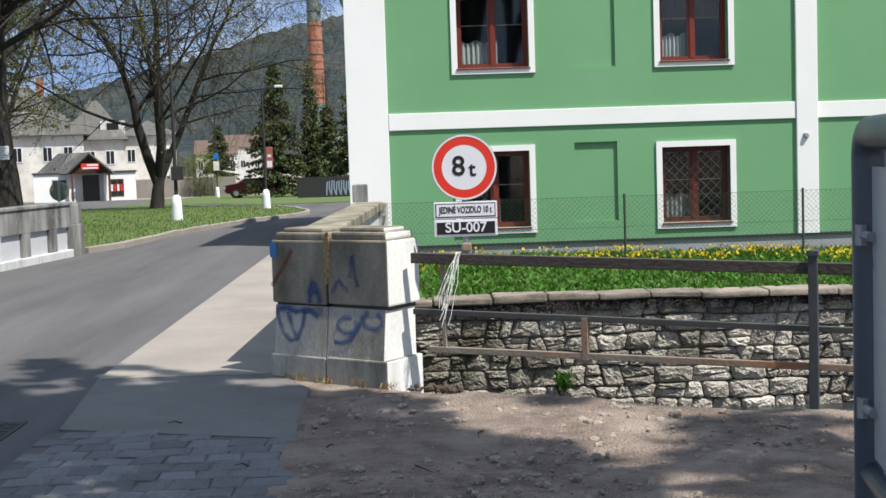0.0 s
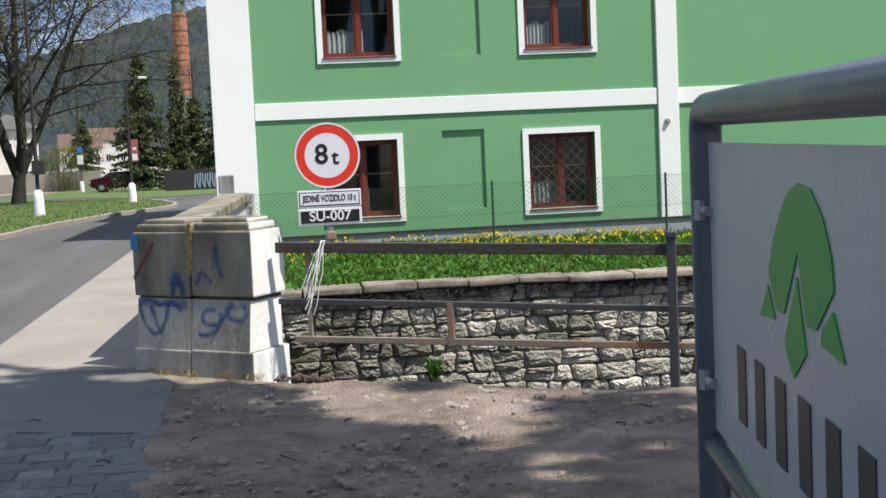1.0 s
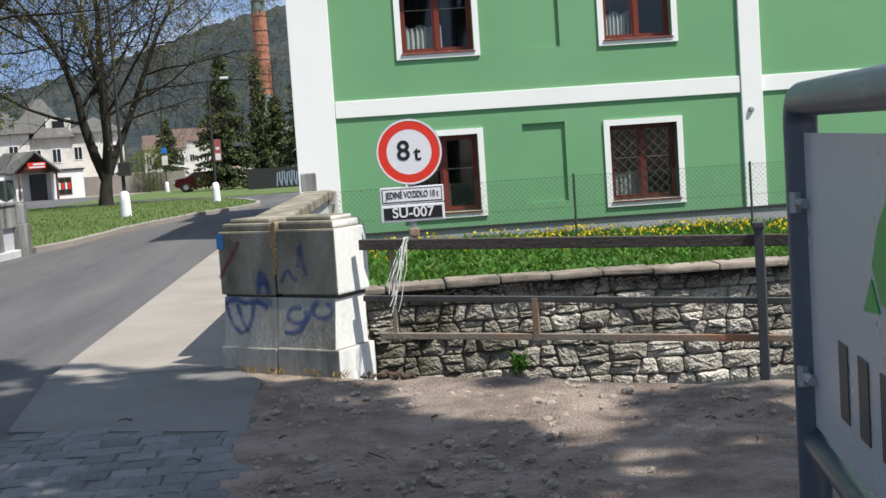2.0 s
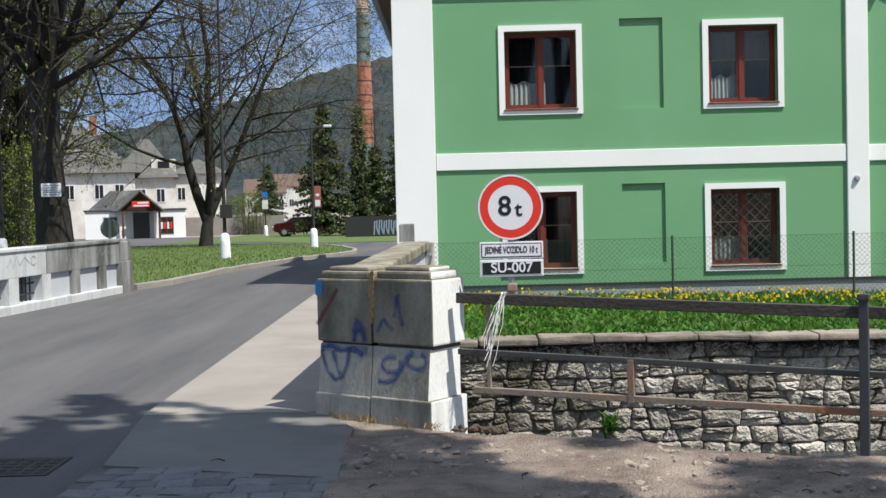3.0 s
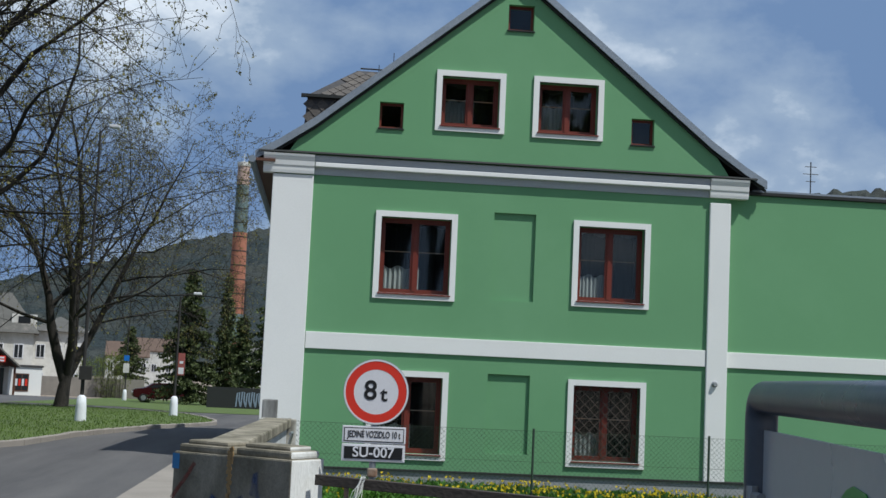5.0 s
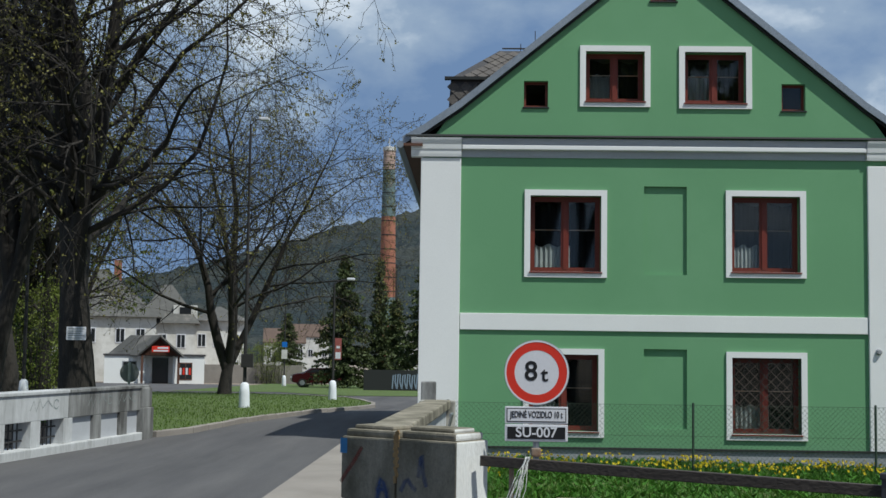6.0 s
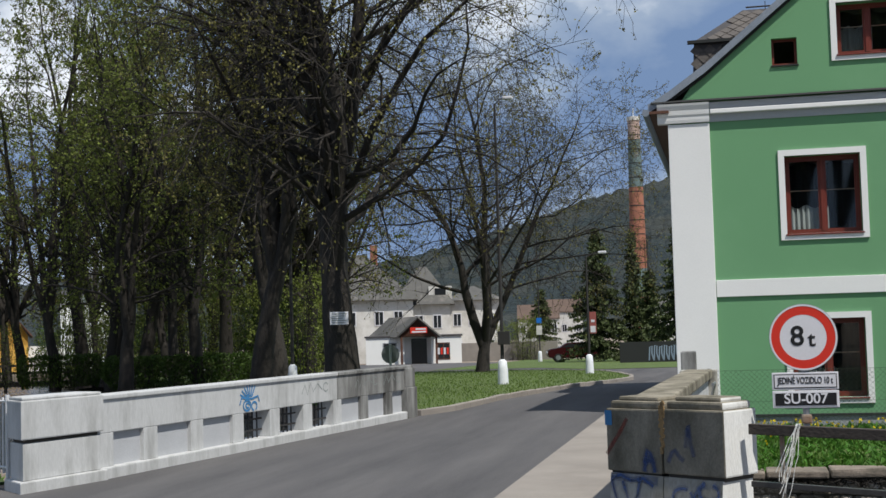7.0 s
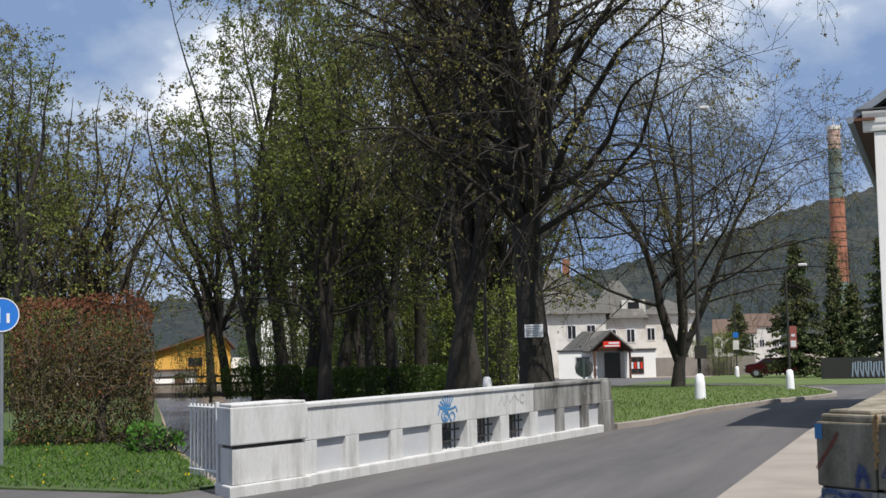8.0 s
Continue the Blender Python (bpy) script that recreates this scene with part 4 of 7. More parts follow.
def build_left_parapet():
    a, b = Vector((-7.36, 14.35)), Vector((-6.02, 24.55))
    d = (b - a).normalized()
    n = Vector((-d.y, d.x))
    length = (b - a).length
    turn = Matrix.Translation((a.x, a.y, 0)) @ Matrix((( d.x, n.x, 0, 0), (d.y, n.y, 0, 0), (0, 0, 1, 0), (0, 0, 0, 1)))
    par = thing("parapet", (a.x, a.y, 0), "whitewashed concrete bridge parapet with recessed panels and barred openings", "parapet")
    count = 9
    bay = length / count

    def put(name, spec, mat, label="", parent=par):
        bm = bmesh.new()
        for s in spec:
            box(bm, *s)
        bmesh.ops.transform(bm, matrix=turn, verts=bm.verts)
        return part(name, bm, mat, parent, label)
    put("kerb_course", [(0, length, -0.06, 0.34, -0.1, 0.14, 0.02)], M_CONC_LIGHT)
    joint = 6 * bay
    put("top_beam", [(0, joint - 0.003, 0.0, 0.30, 0.535, 0.93, 0.012)], M_CONC_LIGHT)
    put("top_beam", [(joint + 0.003, length, 0.0, 0.30, 0.535, 0.93, 0.012)], M_CONC_SOOT, "sooty streaked concrete beam")
    put("coping", [(0, joint - 0.003, -0.025, 0.33, 0.93, 0.985, 0.012)], M_CONC_LIGHT)
    put("coping", [(joint + 0.003, length + 0.02, -0.025, 0.33, 0.93, 0.985, 0.012)], M_CONC_SOOT)
    open_bays = (3, 4, 5)
    for i in range(count + 1):
        x = min(max(i * bay, 0.16), length - 0.16)
        put("pier", [(x - 0.16, x + 0.16, 0.0, 0.30, 0.14, 0.535, 0.006)], M_CONC_SOOT if i > 6 else M_CONC_LIGHT)
    for i in range(count):
        x0, x1 = i * bay + 0.16, (i + 1) * bay - 0.16
        if i in open_bays:
            for z in (0.24, 0.40):
                put("cross_bar", [(x0, x1, 0.14, 0.165, z, z + 0.025)], M_IRON)
            for k in range(1, 6):
                xk = x0 + (x1 - x0) * k / 6
                put("opening_bar", [(xk - 0.009, xk + 0.009, 0.143, 0.162, 0.14, 0.535)], M_IRON)
        else:
            put("panel", [(x0, x1, 0.055, 0.22, 0.14, 0.535)], M_PANELGREY, "grey recessed panel")
    put("end_pier", [(length - 0.4, length + 0.12, -0.07, 0.36, -0.1, 0.58, 0.015), (length - 0.38, length + 0.10, -0.04, 0.34, 0.58, 0.94, 0.015)], M_CONC_SOOT)
    # tags
    o = turn @ Vector((3.45, 0.0, 0.04))
    r3 = Vector((d.x, d.y, 0))
    out = Vector((0, 0, 1))
    strokes = [[(0.34 + 0.10 * math.cos(w), 0.66 + 0.06 * math.sin(w)), (0.34 + 0.34 * math.cos(w), 0.64 + 0.26 * math.sin(w))] for w in (radians(62 + 15 * k) for k in range(7))]
    strokes += [loop_line(0.24, 0.60, 0.11, 0.075, 20, 400), loop_line(0.26, 0.60, 0.055, 0.035, 0, 300), loop_line(0.46, 0.58, 0.08, 0.06, -60, 260),
                [(0.02, 0.62), (0.08, 0.72), (0.20, 0.70), (0.40, 0.69), (0.58, 0.72), (0.62, 0.64)]]
    for k, line in enumerate(strokes):
        part("graffiti", ribbon(bmesh.new(), o, r3, out, line, 0.028, 0.004 + 0.0003 * k), M_SPRAYL, par, "light blue spray tag")
    for s0 in (5.5, 7.6, 8.7):
        o = turn @ Vector((s0, 0.0, 0.0))
        for line in ([(0.0, 0.70), (0.12, 0.84), (0.2, 0.68), (0.33, 0.86), (0.42, 0.72), (0.6, 0.84), (0.75, 0.74)], loop_line(0.9, 0.77, 0.09, 0.07, 30, 330)):
            part("graffiti", ribbon(bmesh.new(), o, r3, out, line, 0.016), M_TAGGREY, par, "faded grey spray tag")

    # near end pillar
    pil = thing("bridge_pillar", (-7.7, 13.7, 0), "whitewashed concrete bridge end pillar with a grooved waist", "pillar")
    ring = [(-7.99, 13.42), (-7.60, 13.04), (-7.28, 14.35), (-7.75, 14.55)]
    bm = bmesh.new()
    prism(bm, inset(ring, -0.03), -0.1, 0.13, 0.015)
    part("base_course", bm, M_CONC_LIGHT, pil)
    bm = bmesh.new()
    prism(bm, inset(ring, 0.03), 0.13, 0.535, 0.012)
    part("shaft", bm, M_CONC_LIGHT, pil)
    bm = bmesh.new()
    prism(bm, inset(ring, 0.06), 0.535, 0.575)
    # groove darkened by colour in place of its shade
    part("groove", bm, M_GROOVEDARK, pil)
    bm = bmesh.new()
    prism(bm, ring, 0.575, 1.0, 0.015)
    part("upper_block", bm, M_CONC_LIGHT, pil)
    bm = bmesh.new()
    prism(bm, inset(ring, 0.02), 1.0, 1.035, 0.015)
    part("cap", bm, M_CONC_LIGHT, pil)


build_left_parapet()

# white bar railing beside the far pillar
gate = thing("metal_railing", (-8.5, 13.8, 0), "white painted steel bar railing over the river bank", "railing")
for k in range(8):
    x, y = -8.06 - 0.088 * k, 13.55 + 0.064 * k
    part("bar", tube(bmesh.new(), [(x, y, 0.17), (x, y, 1.02)], 0.014, 6), M_GALVW, gate) if k else None
for z in (0.24, 0.98):
    part("rail", tube(bmesh.new(), [(-8.03, 13.52, z), (-8.72, 14.03, z)], 0.016, 6), M_GALVW, gate)
part("post", tube(bmesh.new(), [(-8.05, 13.54, -0.2), (-8.05, 13.54, 1.05)], 0.025, 8), M_GALVW, gate)

# ---- timber and steel railing on the bank ----
def along(u):
    return Vector((0.02 + 2.46 * u, 9.33 - 1.15 * u, 0))


rail = thing("bank_railing", (1.3, 8.7, 0), "weathered timber and rusty steel railing along the river bank", "railing")
rt = Matrix.Rotation(math.atan2(-1.15, 2.46), 4, "Z")


def bar_along(u0, u1, z0, z1, half, depth, mat, label=""):
    p, q = along(u0), along(u1)
    mid, ln = (p + q) / 2, (q - p).length
    tilt = math.atan2(z1 - z0, ln)
    bm = bmesh.new()
    box(bm, -ln / 2, ln / 2, -depth, depth, -half, half, 0.005, Matrix.Translation((mid.x, mid.y, (z0 + z1) / 2)) @ rt @ Matrix.Rotation(-tilt, 4, "Y"))
    return part("rail", bm, mat, rail, label)


bar_along(0.0, 3.2, 0.895, 0.70, 0.036, 0.03, M_WOOD, "dark weathered timber rail")
bar_along(0.0, 3.2, 0.520, 0.315, 0.020, 0.02, M_RAILSTEEL, "thin dark steel rail")
bar_along(0.04, 3.2, 0.255, 0.14, 0.022, 0.02, M_RUST, "rusty peeling rail")
for u, z0, z1, w, mat in ((0.085, 0.22, 0.86, 0.014, M_RUST), (0.46, 0.21, 0.50, 0.022, M_RUST), (1.0, -0.4, 0.93, 0.028, M_RUST), (2.0, -0.4, 0.85, 0.028, M_RUST), (3.0, -0.4, 0.8, 0.028, M_RUST)):
    p = along(u)
    bm = bmesh.new()
    box(bm, -w, w, -w, w, z0, z1, 0.004, Matrix.Translation((p.x, p.y - (0.045 if u > 0.9 else 0.0), 0)) @ rt)
    if u > 0.9:
        box(bm, -w - 0.008, w + 0.008, -w - 0.008, w + 0.008, z1 - 0.02, z1 + 0.02, 0.008, Matrix.Translation((p.x, p.y - 0.045, 0)) @ rt)
    part("post", bm, M_POST if u > 0.9 else M_RUST, rail)
bm = bmesh.new()
prism(bm, [(-0.2, 9.7), (0.05, 8.85), (2.5, 7.68), (9.0, 4.7), (9.0, 5.9), (2.7, 8.45)], BED - 0.1, -0.38, 0.02)
setting("bank_footing", bm, M_CONC_MOSS, "mossy concrete footing below the bank edge", "footing")

rope = thing("frayed_string", (0.26, 9.15, 0.9), "bundle of frayed white plastic strings tied to the rail", "string")
rnd = random.Random(9)
for k in range(13):
    x0, z0 = 0.335 + rnd.uniform(-0.015, 0.015), 0.94
    fall = rnd.uniform(0.3, 0.52)
    sway = rnd.uniform(-0.075, 0.0)
    pts = []
    for i in range(9):
        u = i / 8
        pts.append((x0 + sway * math.sin(u * 1.9) - 0.085 * u * u + rnd.uniform(-0.008, 0.008), 9.13 - 0.02 * u + rnd.uniform(-0.015, 0.015), z0 - fall * u ** 1.2))
    part("strand", tube(bmesh.new(), pts, 0.0022, 4), M_ROPE, rope)


# ---- traffic sign ----
def lettering(text, size, m, mat, parent, name="lettering"):
    """Flat letters of the built-in font, lying at the matrix m."""
    cu = bpy.data.curves.new(name, "FONT")
    cu.body, cu.size, cu.align_x, cu.align_y, cu.extrude = text, size, "CENTER", "CENTER", 0.0008
    cu.offset = size * 0.016
    tmp = bpy.data.objects.new(name, cu)
    me = bpy.data.meshes.new_from_object(tmp)
    bpy.data.objects.remove(tmp)
    me.transform(m)
    me.materials.clear()
    me.materials.append(mat)
    ob = new(name, me)
    ob.parent = parent
    ob.matrix_parent_inverse = Matrix.Translation(-HOME[parent.name]) if parent.name in HOME else Matrix()
    return ob


def disc(r0, r1, y0, y1, cx, cz, n=48):
    """A ring, or with r0 = 0 a disc, facing -y."""
    bm = bmesh.new()
    a = [[bm.verts.new((cx + r * math.cos(2 * math.pi * k / n), y, cz + r * math.sin(2 * math.pi * k / n))) for k in range(n)] for y in (y0, y1) for r in ((r1,) if r0 == 0 else (r0, r1))]
    if r0 == 0:
        bm.faces.new(a[0])
        bm.faces.new(a[1][::-1])
        pairs = ((0, 1),)
    else:
        pairs = ((0, 1), (2, 3), (0, 2), (1, 3))
    for p, q in pairs:
        for k in range(n):
            bm.faces.new((a[p][k], a[p][(k + 1) % n], a[q][(k + 1) % n], a[q][k]))
    bmesh.ops.recalc_face_normals(bm, faces=bm.faces)
    return bm


SY, SX, SZ = 9.36, 0.405, 1.515
UPR = Matrix.Rotation(radians(90), 4, "X")
sign = thing("traffic_sign", (SX, SY, 0.8), "round red-rimmed weight limit sign with two plates on a short post", "traffic sign")
R = 0.224
part("back_plate", disc(0, R + 0.006, SY, SY + 0.012, SX, SZ), M_GALV, sign)
part("rim", disc(R - 0.009, R + 0.003, SY - 0.006, SY + 0.002, SX, SZ), M_SIGNW, sign)
part("red_ring", disc(R * 0.70, R - 0.009, SY - 0.004, SY + 0.003, SX, SZ), M_SIGNR, sign)
part("face", disc(0, R * 0.70, SY - 0.003, SY + 0.003, SX, SZ), M_SIGNW, sign)
lettering("8", 0.19, pose(SX - 0.04, SY - 0.005, SZ + 0.004) @ UPR, M_SIGNK, sign, "digit")
lettering("t", 0.145, pose(SX + 0.055, SY - 0.005, SZ - 0.016) @ UPR, M_SIGNK, sign, "letter")


def plate(z0, z1, back, front, text, size, ink):
    x0, x1 = SX - 0.222, SX + 0.222
    p = part("plate", boxes((x0, x1, SY, SY + 0.012, z0, z1, 0.005)), front, sign)
    part("plate_border", boxes((x0 + 0.012, x1 - 0.012, SY - 0.002, SY + 0.002, z0 + 0.012, z1 - 0.012)), ink, p)
    part("plate_face", boxes((x0 + 0.018, x1 - 0.018, SY - 0.004, SY, z0 + 0.018, z1 - 0.018)), back, p)
    t = lettering(text, size, pose(SX, SY - 0.006, (z0 + z1) / 2 + 0.002) @ UPR @ Matrix.Diagonal((0.60 if len(text) > 8 else 1.0, 1, 1, 1)), ink if back is M_SIGNW else M_SIGNW, p)


plate(1.155, 1.275, M_SIGNW, M_SIGNW, "JEDINÉ VOZIDLO 10 t", 0.064, M_SIGNK)
plate(1.030, 1.150, M_SIGNK, M_SIGNW, "SU-007", 0.098, M_SIGNW)
part("post", tube(bmesh.new(), [(SX, SY + 0.03, 0.87), (SX, SY + 0.03, 1.7)], 0.024, 10), M_GALV, sign, "grey steel post")
part("bracket", boxes((SX - 0.035, SX + 0.035, SY - 0.03, SY + 0.06, 0.925, 0.985, 0.012)), M_RUST, sign, "rusty clamp bracket")

# ---- information board in the foreground ----
board = thing("information_board", (0.8, 2.0, 0), "grey tubular steel frame holding a pale printed panel", "board")
P0 = Vector((0.905, 2.60, 0))
ALONG = Vector((-0.158, -0.987, 0)).normalized()
LEN = 1.85


def on_board(s, z, off=0.0):
    nrm = Vector((ALONG.y, -ALONG.x, 0))
    return P0 + ALONG * s + nrm * off + Vector((0, 0, z))


bend = [on_board(0.05 - 0.05 * math.cos(radians(a)), 1.568 + 0.05 * math.sin(radians(a))) for a in range(0, 91, 15)]
endb = [on_board(LEN - 0.05 + 0.05 * math.cos(radians(a)), 1.568 + 0.05 * math.sin(radians(a))) for a in range(90, -1, -15)]
part("frame", tube(bmesh.new(), [on_board(0, -0.2), on_board(0, 1.2), *bend, *endb, on_board(LEN, 1.2), on_board(LEN, -0.2)], 0.033, 20), M_GREYPAINT, board, "bent blue-grey painted steel tube", True)
part("cross_tube", tube(bmesh.new(), [on_board(0.0, 0.945), on_board(LEN, 0.945)], 0.026, 16), M_GREYPAINT, board, "", True)


def board_sheet(ring, lift, thick, mat, name, label="", parent=None):
    bm = bmesh.new()
    f, b = [bm.verts.new(on_board(s, z, lift)) for s, z in ring], [bm.verts.new(on_board(s, z, lift - thick)) for s, z in ring]
    bm.faces.new(f)
    bm.faces.new(b[::-1])
    n = len(ring)
    for i in range(n):
        bm.faces.new((f[i], f[(i + 1) % n], b[(i + 1) % n], b[i]))
    bmesh.ops.recalc_face_normals(bm, faces=bm.faces)
    return part(name, bm, mat, parent or board, label)


panel = board_sheet([(0.055, 0.985), (LEN - 0.05, 0.985), (LEN - 0.05, 1.553), (0.055, 1.553)], 0.004, 0.008, M_PANEL, "panel", "pale grey plastic panel")
board_sheet([(0.819, 1.499), (0.891, 1.494), (0.958, 1.457), (0.996, 1.411), (1.006, 1.368), (0.909, 1.305), (0.855, 1.303), (0.809, 1.402), (0.713, 1.302), (0.664, 1.300), (0.607, 1.355), (0.656, 1.415), (0.732, 1.471), (0.778, 1.491)], 0.0065, 0.002, M_LOGO, "emblem", "dark green leaf-shaped emblem", panel)
board_sheet([(0.801, 1.366), (0.849, 1.263), (0.769, 1.216), (0.709, 1.257)], 0.0065, 0.002, M_LOGO, "emblem", "", panel)
board_sheet([(0.599, 1.333), (0.649, 1.286), (0.536, 1.276)], 0.0065, 0.002, M_LOGO, "emblem", "", panel)
board_sheet([(1.000, 1.341), (1.053, 1.283), (0.932, 1.289), (0.942, 1.313)], 0.0065, 0.002, M_LOGO, "emblem", "", panel)
for k in range(8):
    s = 0.319 + 0.1570 * k
    board_sheet([(s, 1.06), (s + 0.072, 1.06), (s + 0.072, 1.195), (s, 1.195)], 0.0065, 0.002, M_PRINT, "printed_bar", "", panel)
for z in (1.08, 1.42):
    bm = bmesh.new()
    tube(bm, [on_board(0.028, z - 0.02, 0.02), on_board(0.028, z + 0.02, 0.02)], 0.012, 8)
    tube(bm, [on_board(0.02, z, 0.018), on_board(0.09, z, 0.012)], 0.010, 8)
    part("clip", bm, M_GALV, board)

# ---- stone bank wall and grass strip ----
bank_wall = setting("bank_wall", boxes((-0.7, 60, 18.05, 18.35, BED - 0.1, -0.40)), M_JOINT, "old dark rubble stone river wall", "wall")
bm = bmesh.new()
rows = []
nx, ny = 60, 10
for j in range(ny + 1):
    v = j / ny
    row = []
    for i in range(nx + 1):
        x = -0.75 + 30 * (i / nx)
        z = -0.40 + 0.17 * v - 0.014 * max(0, x - 1) * v + 0.05 * noise.noise((x * 0.8, v * 4, 1))
        row.append(bm.verts.new((x, 18.22 + 5.85 * v, z)))
    rows.append(row)
for j in range(ny):
    for i in range(nx):
        bm.faces.new((rows[j][i], rows[j][i + 1], rows[j + 1][i + 1], rows[j + 1][i]))
setting("bank_lawn", bm, M_GRASSG, "green grassy river bank with dandelions", "lawn", True)

# ---- trees ----
class Wood:
    """Tapered tubes gathered as plain vertex and face lists."""

    def __init__(self):
        self.v, self.f = [], []

    def limb(self, pts, radii, sides):
        start = len(self.v)
        for i, p in enumerate(pts):
            d = pts[min(i + 1, len(pts) - 1)] - pts[max(i - 1, 0)]
            d.normalize()
            a = d.orthogonal().normalized()
            b = d.cross(a)
            for k in range(sides):
                w = 2 * math.pi * k / sides
                self.v.append(tuple(p + (a * math.cos(w) + b * math.sin(w)) * radii[i]))
        for i in range(len(pts) - 1):
            for k in range(sides):
                q = start + i * sides
                self.f.append((q + k, q + (k + 1) % sides, q + sides + (k + 1) % sides, q + sides + k))

    def leaf(self, p, size, rnd):
        q = Euler((rnd.uniform(0, 6.28), rnd.uniform(0, 6.28), rnd.uniform(0, 6.28))).to_matrix()
        n = len(self.v)
        for x, y in ((-0.5, 0), (0, -0.32), (0.5, 0), (0, 0.32)):
            self.v.append(tuple(p + q @ Vector((x * size, y * size, 0))))
        self.f.append((n, n + 1, n + 2, n + 3))

    def mesh(self, name, mat, smooth=True):
        me = bpy.data.meshes.new(name)
        me.from_pydata(self.v, [], self.f)
        me.materials.append(mat)
        if smooth:
            me.polygons.foreach_set("use_smooth", [True] * len(me.polygons))
        me.update()
        return me


def hang(name, me, parent, label=""):
    ob = new(name, me)
    ob.parent = parent
    return tagged(ob, label)


def build_tree(seed, height, radius, bole, leaders, label, spread=1.0, leaf=0.07, leaves=2, dense=1.0, lean=0.0, leader_angle=(10, 26), mats=None, droop=0.05, first=0.15, limb_angle=(45, 80), rise=0.02):
    """A broad-leaved tree in early spring: bole, ascending leaders, limbs, branches, twigs and young leaves."""
    rnd = random.Random(seed)
    trunk, branches, twigs, foliage = Wood(), Wood(), Wood(), Wood()
    tips = []

    def grow(p, d, length, r, level):
        n = (7, 9, 7, 4, 2)[level]
        wob = (0.05, 0.10, 0.17, 0.22, 0.28)[level]
        pts, radii, ways = [p.copy()], [r], [d.copy()]
        for i in range(n):
            d = (d + Vector((rnd.gauss(0, wob), rnd.gauss(0, wob), rnd.gauss(0, wob) + (0.0, 0.05, rise if i < n * 0.55 else -1.6 * droop, -droop, -droop * 1.4)[level]))).normalized()
            p = p + d * (length / n)
            pts.append(p.copy())
            radii.append(max(r * (1 - (0.35, 0.94, 0.92, 0.80, 0.6)[level] * (i + 1) / n), 0.006))
            ways.append(d.copy())
        (trunk if level < 1 else branches if level < 3 else twigs).limb(pts, radii, (12, 8, 5, 3, 3)[level])
        if level == 4:
            for _ in range(leaves):
                if rnd.random() < 0.8:
                    foliage.leaf(pts[rnd.randint(1, n)] + Vector((rnd.gauss(0, 0.05), rnd.gauss(0, 0.05), rnd.gauss(0, 0.05))), leaf * rnd.uniform(0.6, 1.3), rnd)
            return
        if level == 0:
            return pts, radii, ways
        count = int((0, 11, 8, 6)[level] * dense)
        for c in range(count):
            u = first + (0.97 - first) * (c + rnd.random()) / count if level == 1 else 0.15 + 0.83 * (c + rnd.random()) / count
            k = min(int(u * n), n - 1)
            w = u * n - k
            q = pts[k].lerp(pts[k + 1], w)
            axis = ways[k].orthogonal().normalized()
            axis.rotate(Matrix.Rotation(rnd.uniform(0, 6.283), 3, ways[k]))
            way = ways[k].copy()
            way.rotate(Matrix.Rotation(radians(rnd.uniform(*limb_angle) if level == 1 else rnd.uniform(38, 70)), 3, axis))
            share = (0, 0.48 * spread, 0.46, 0.42)[level] * (1.15 - 0.65 * u) * rnd.uniform(0.75, 1.2)
            grow(q, way, max(length * share, 0.25), max(radii[k] * rnd.uniform(0.34, 0.5), 0.006), level + 1)

    base_pts, base_r, base_w = grow(Vector((0, 0, -0.15)), Vector((lean, 0, 1)).normalized(), bole + 0.15, radius, 0)
    base_r[0] *= 1.35
    top, way = base_pts[-1], base_w[-1]
    for k in range(leaders):
        w = 2 * math.pi * (k + rnd.uniform(-0.2, 0.2)) / leaders
        ang = radians(rnd.uniform(*leader_angle)) * (0.5 if k == 0 else 1)
        d = Vector((math.sin(ang) * math.cos(w), math.sin(ang) * math.sin(w), math.cos(ang)))
        d = (d + way * 0.3).normalized()
        grow(base_pts[-1 - (k % 2)] .copy(), d, (height - bole) * rnd.uniform(0.82, 1.0), radius * (0.66 if k < 2 else 0.5), 1)
    tree = thing("tree", (0, 0, 0), label, "tree")
    bark, leafy = mats or (M_BARK, M_LEAF)
    hang("trunk", trunk.mesh("trunk", bark), tree)
    hang("branching", branches.mesh("branching", bark), tree)
    hang("crown", twigs.mesh("crown", bark), tree)
    hang("foliage", foliage.mesh("foliage", leafy, False), tree, "sparse young leaves")
    return tree


def at(az, dist):
    return dist * math.sin(radians(az)), dist * math.cos(radians(az))


def stand(ob, az, dist, turn=0.0, size=1.0, tall=1.0):
    x, y = at(az, dist)
    ob.matrix_basis = pose(x, y, drop(y), 0, 0, turn) @ Matrix.Diagonal((size, size, size * tall, 1))


LIME = "tall bare lime tree with sparse opening leaves"
old_tree = build_tree(11, 19, 0.50, 3.6, 6, "old thick lime tree carrying a white notice", 1.14, 0.08, 6, 1.4, 0.02, (6, 20), (M_BARK, M_BUD), 0.12, 0.07, (40, 70), 0.045)
stand(old_tree, -16.55, 34, 20)
island_tree = build_tree(23, 14.5, 0.37, 1.4, 4, "bare forked tree on the traffic island lawn", 1.5, 0.08, 6, 1.6, 0.0, (17, 34), (M_BARK, M_BUD), 0.11, 0.19, (42, 72), 0.04)
stand(island_tree, -10.55, 62, 100)
lime_a = build_tree(31, 19, 0.36, 4.0, 5, LIME, 0.62, 0.11, 5, 1.05, 0.04, (6, 20), (M_BARK, M_BUD), 0.07, 0.04, (42, 72), 0.04)
stand(lime_a, -20.1, 41, 10)
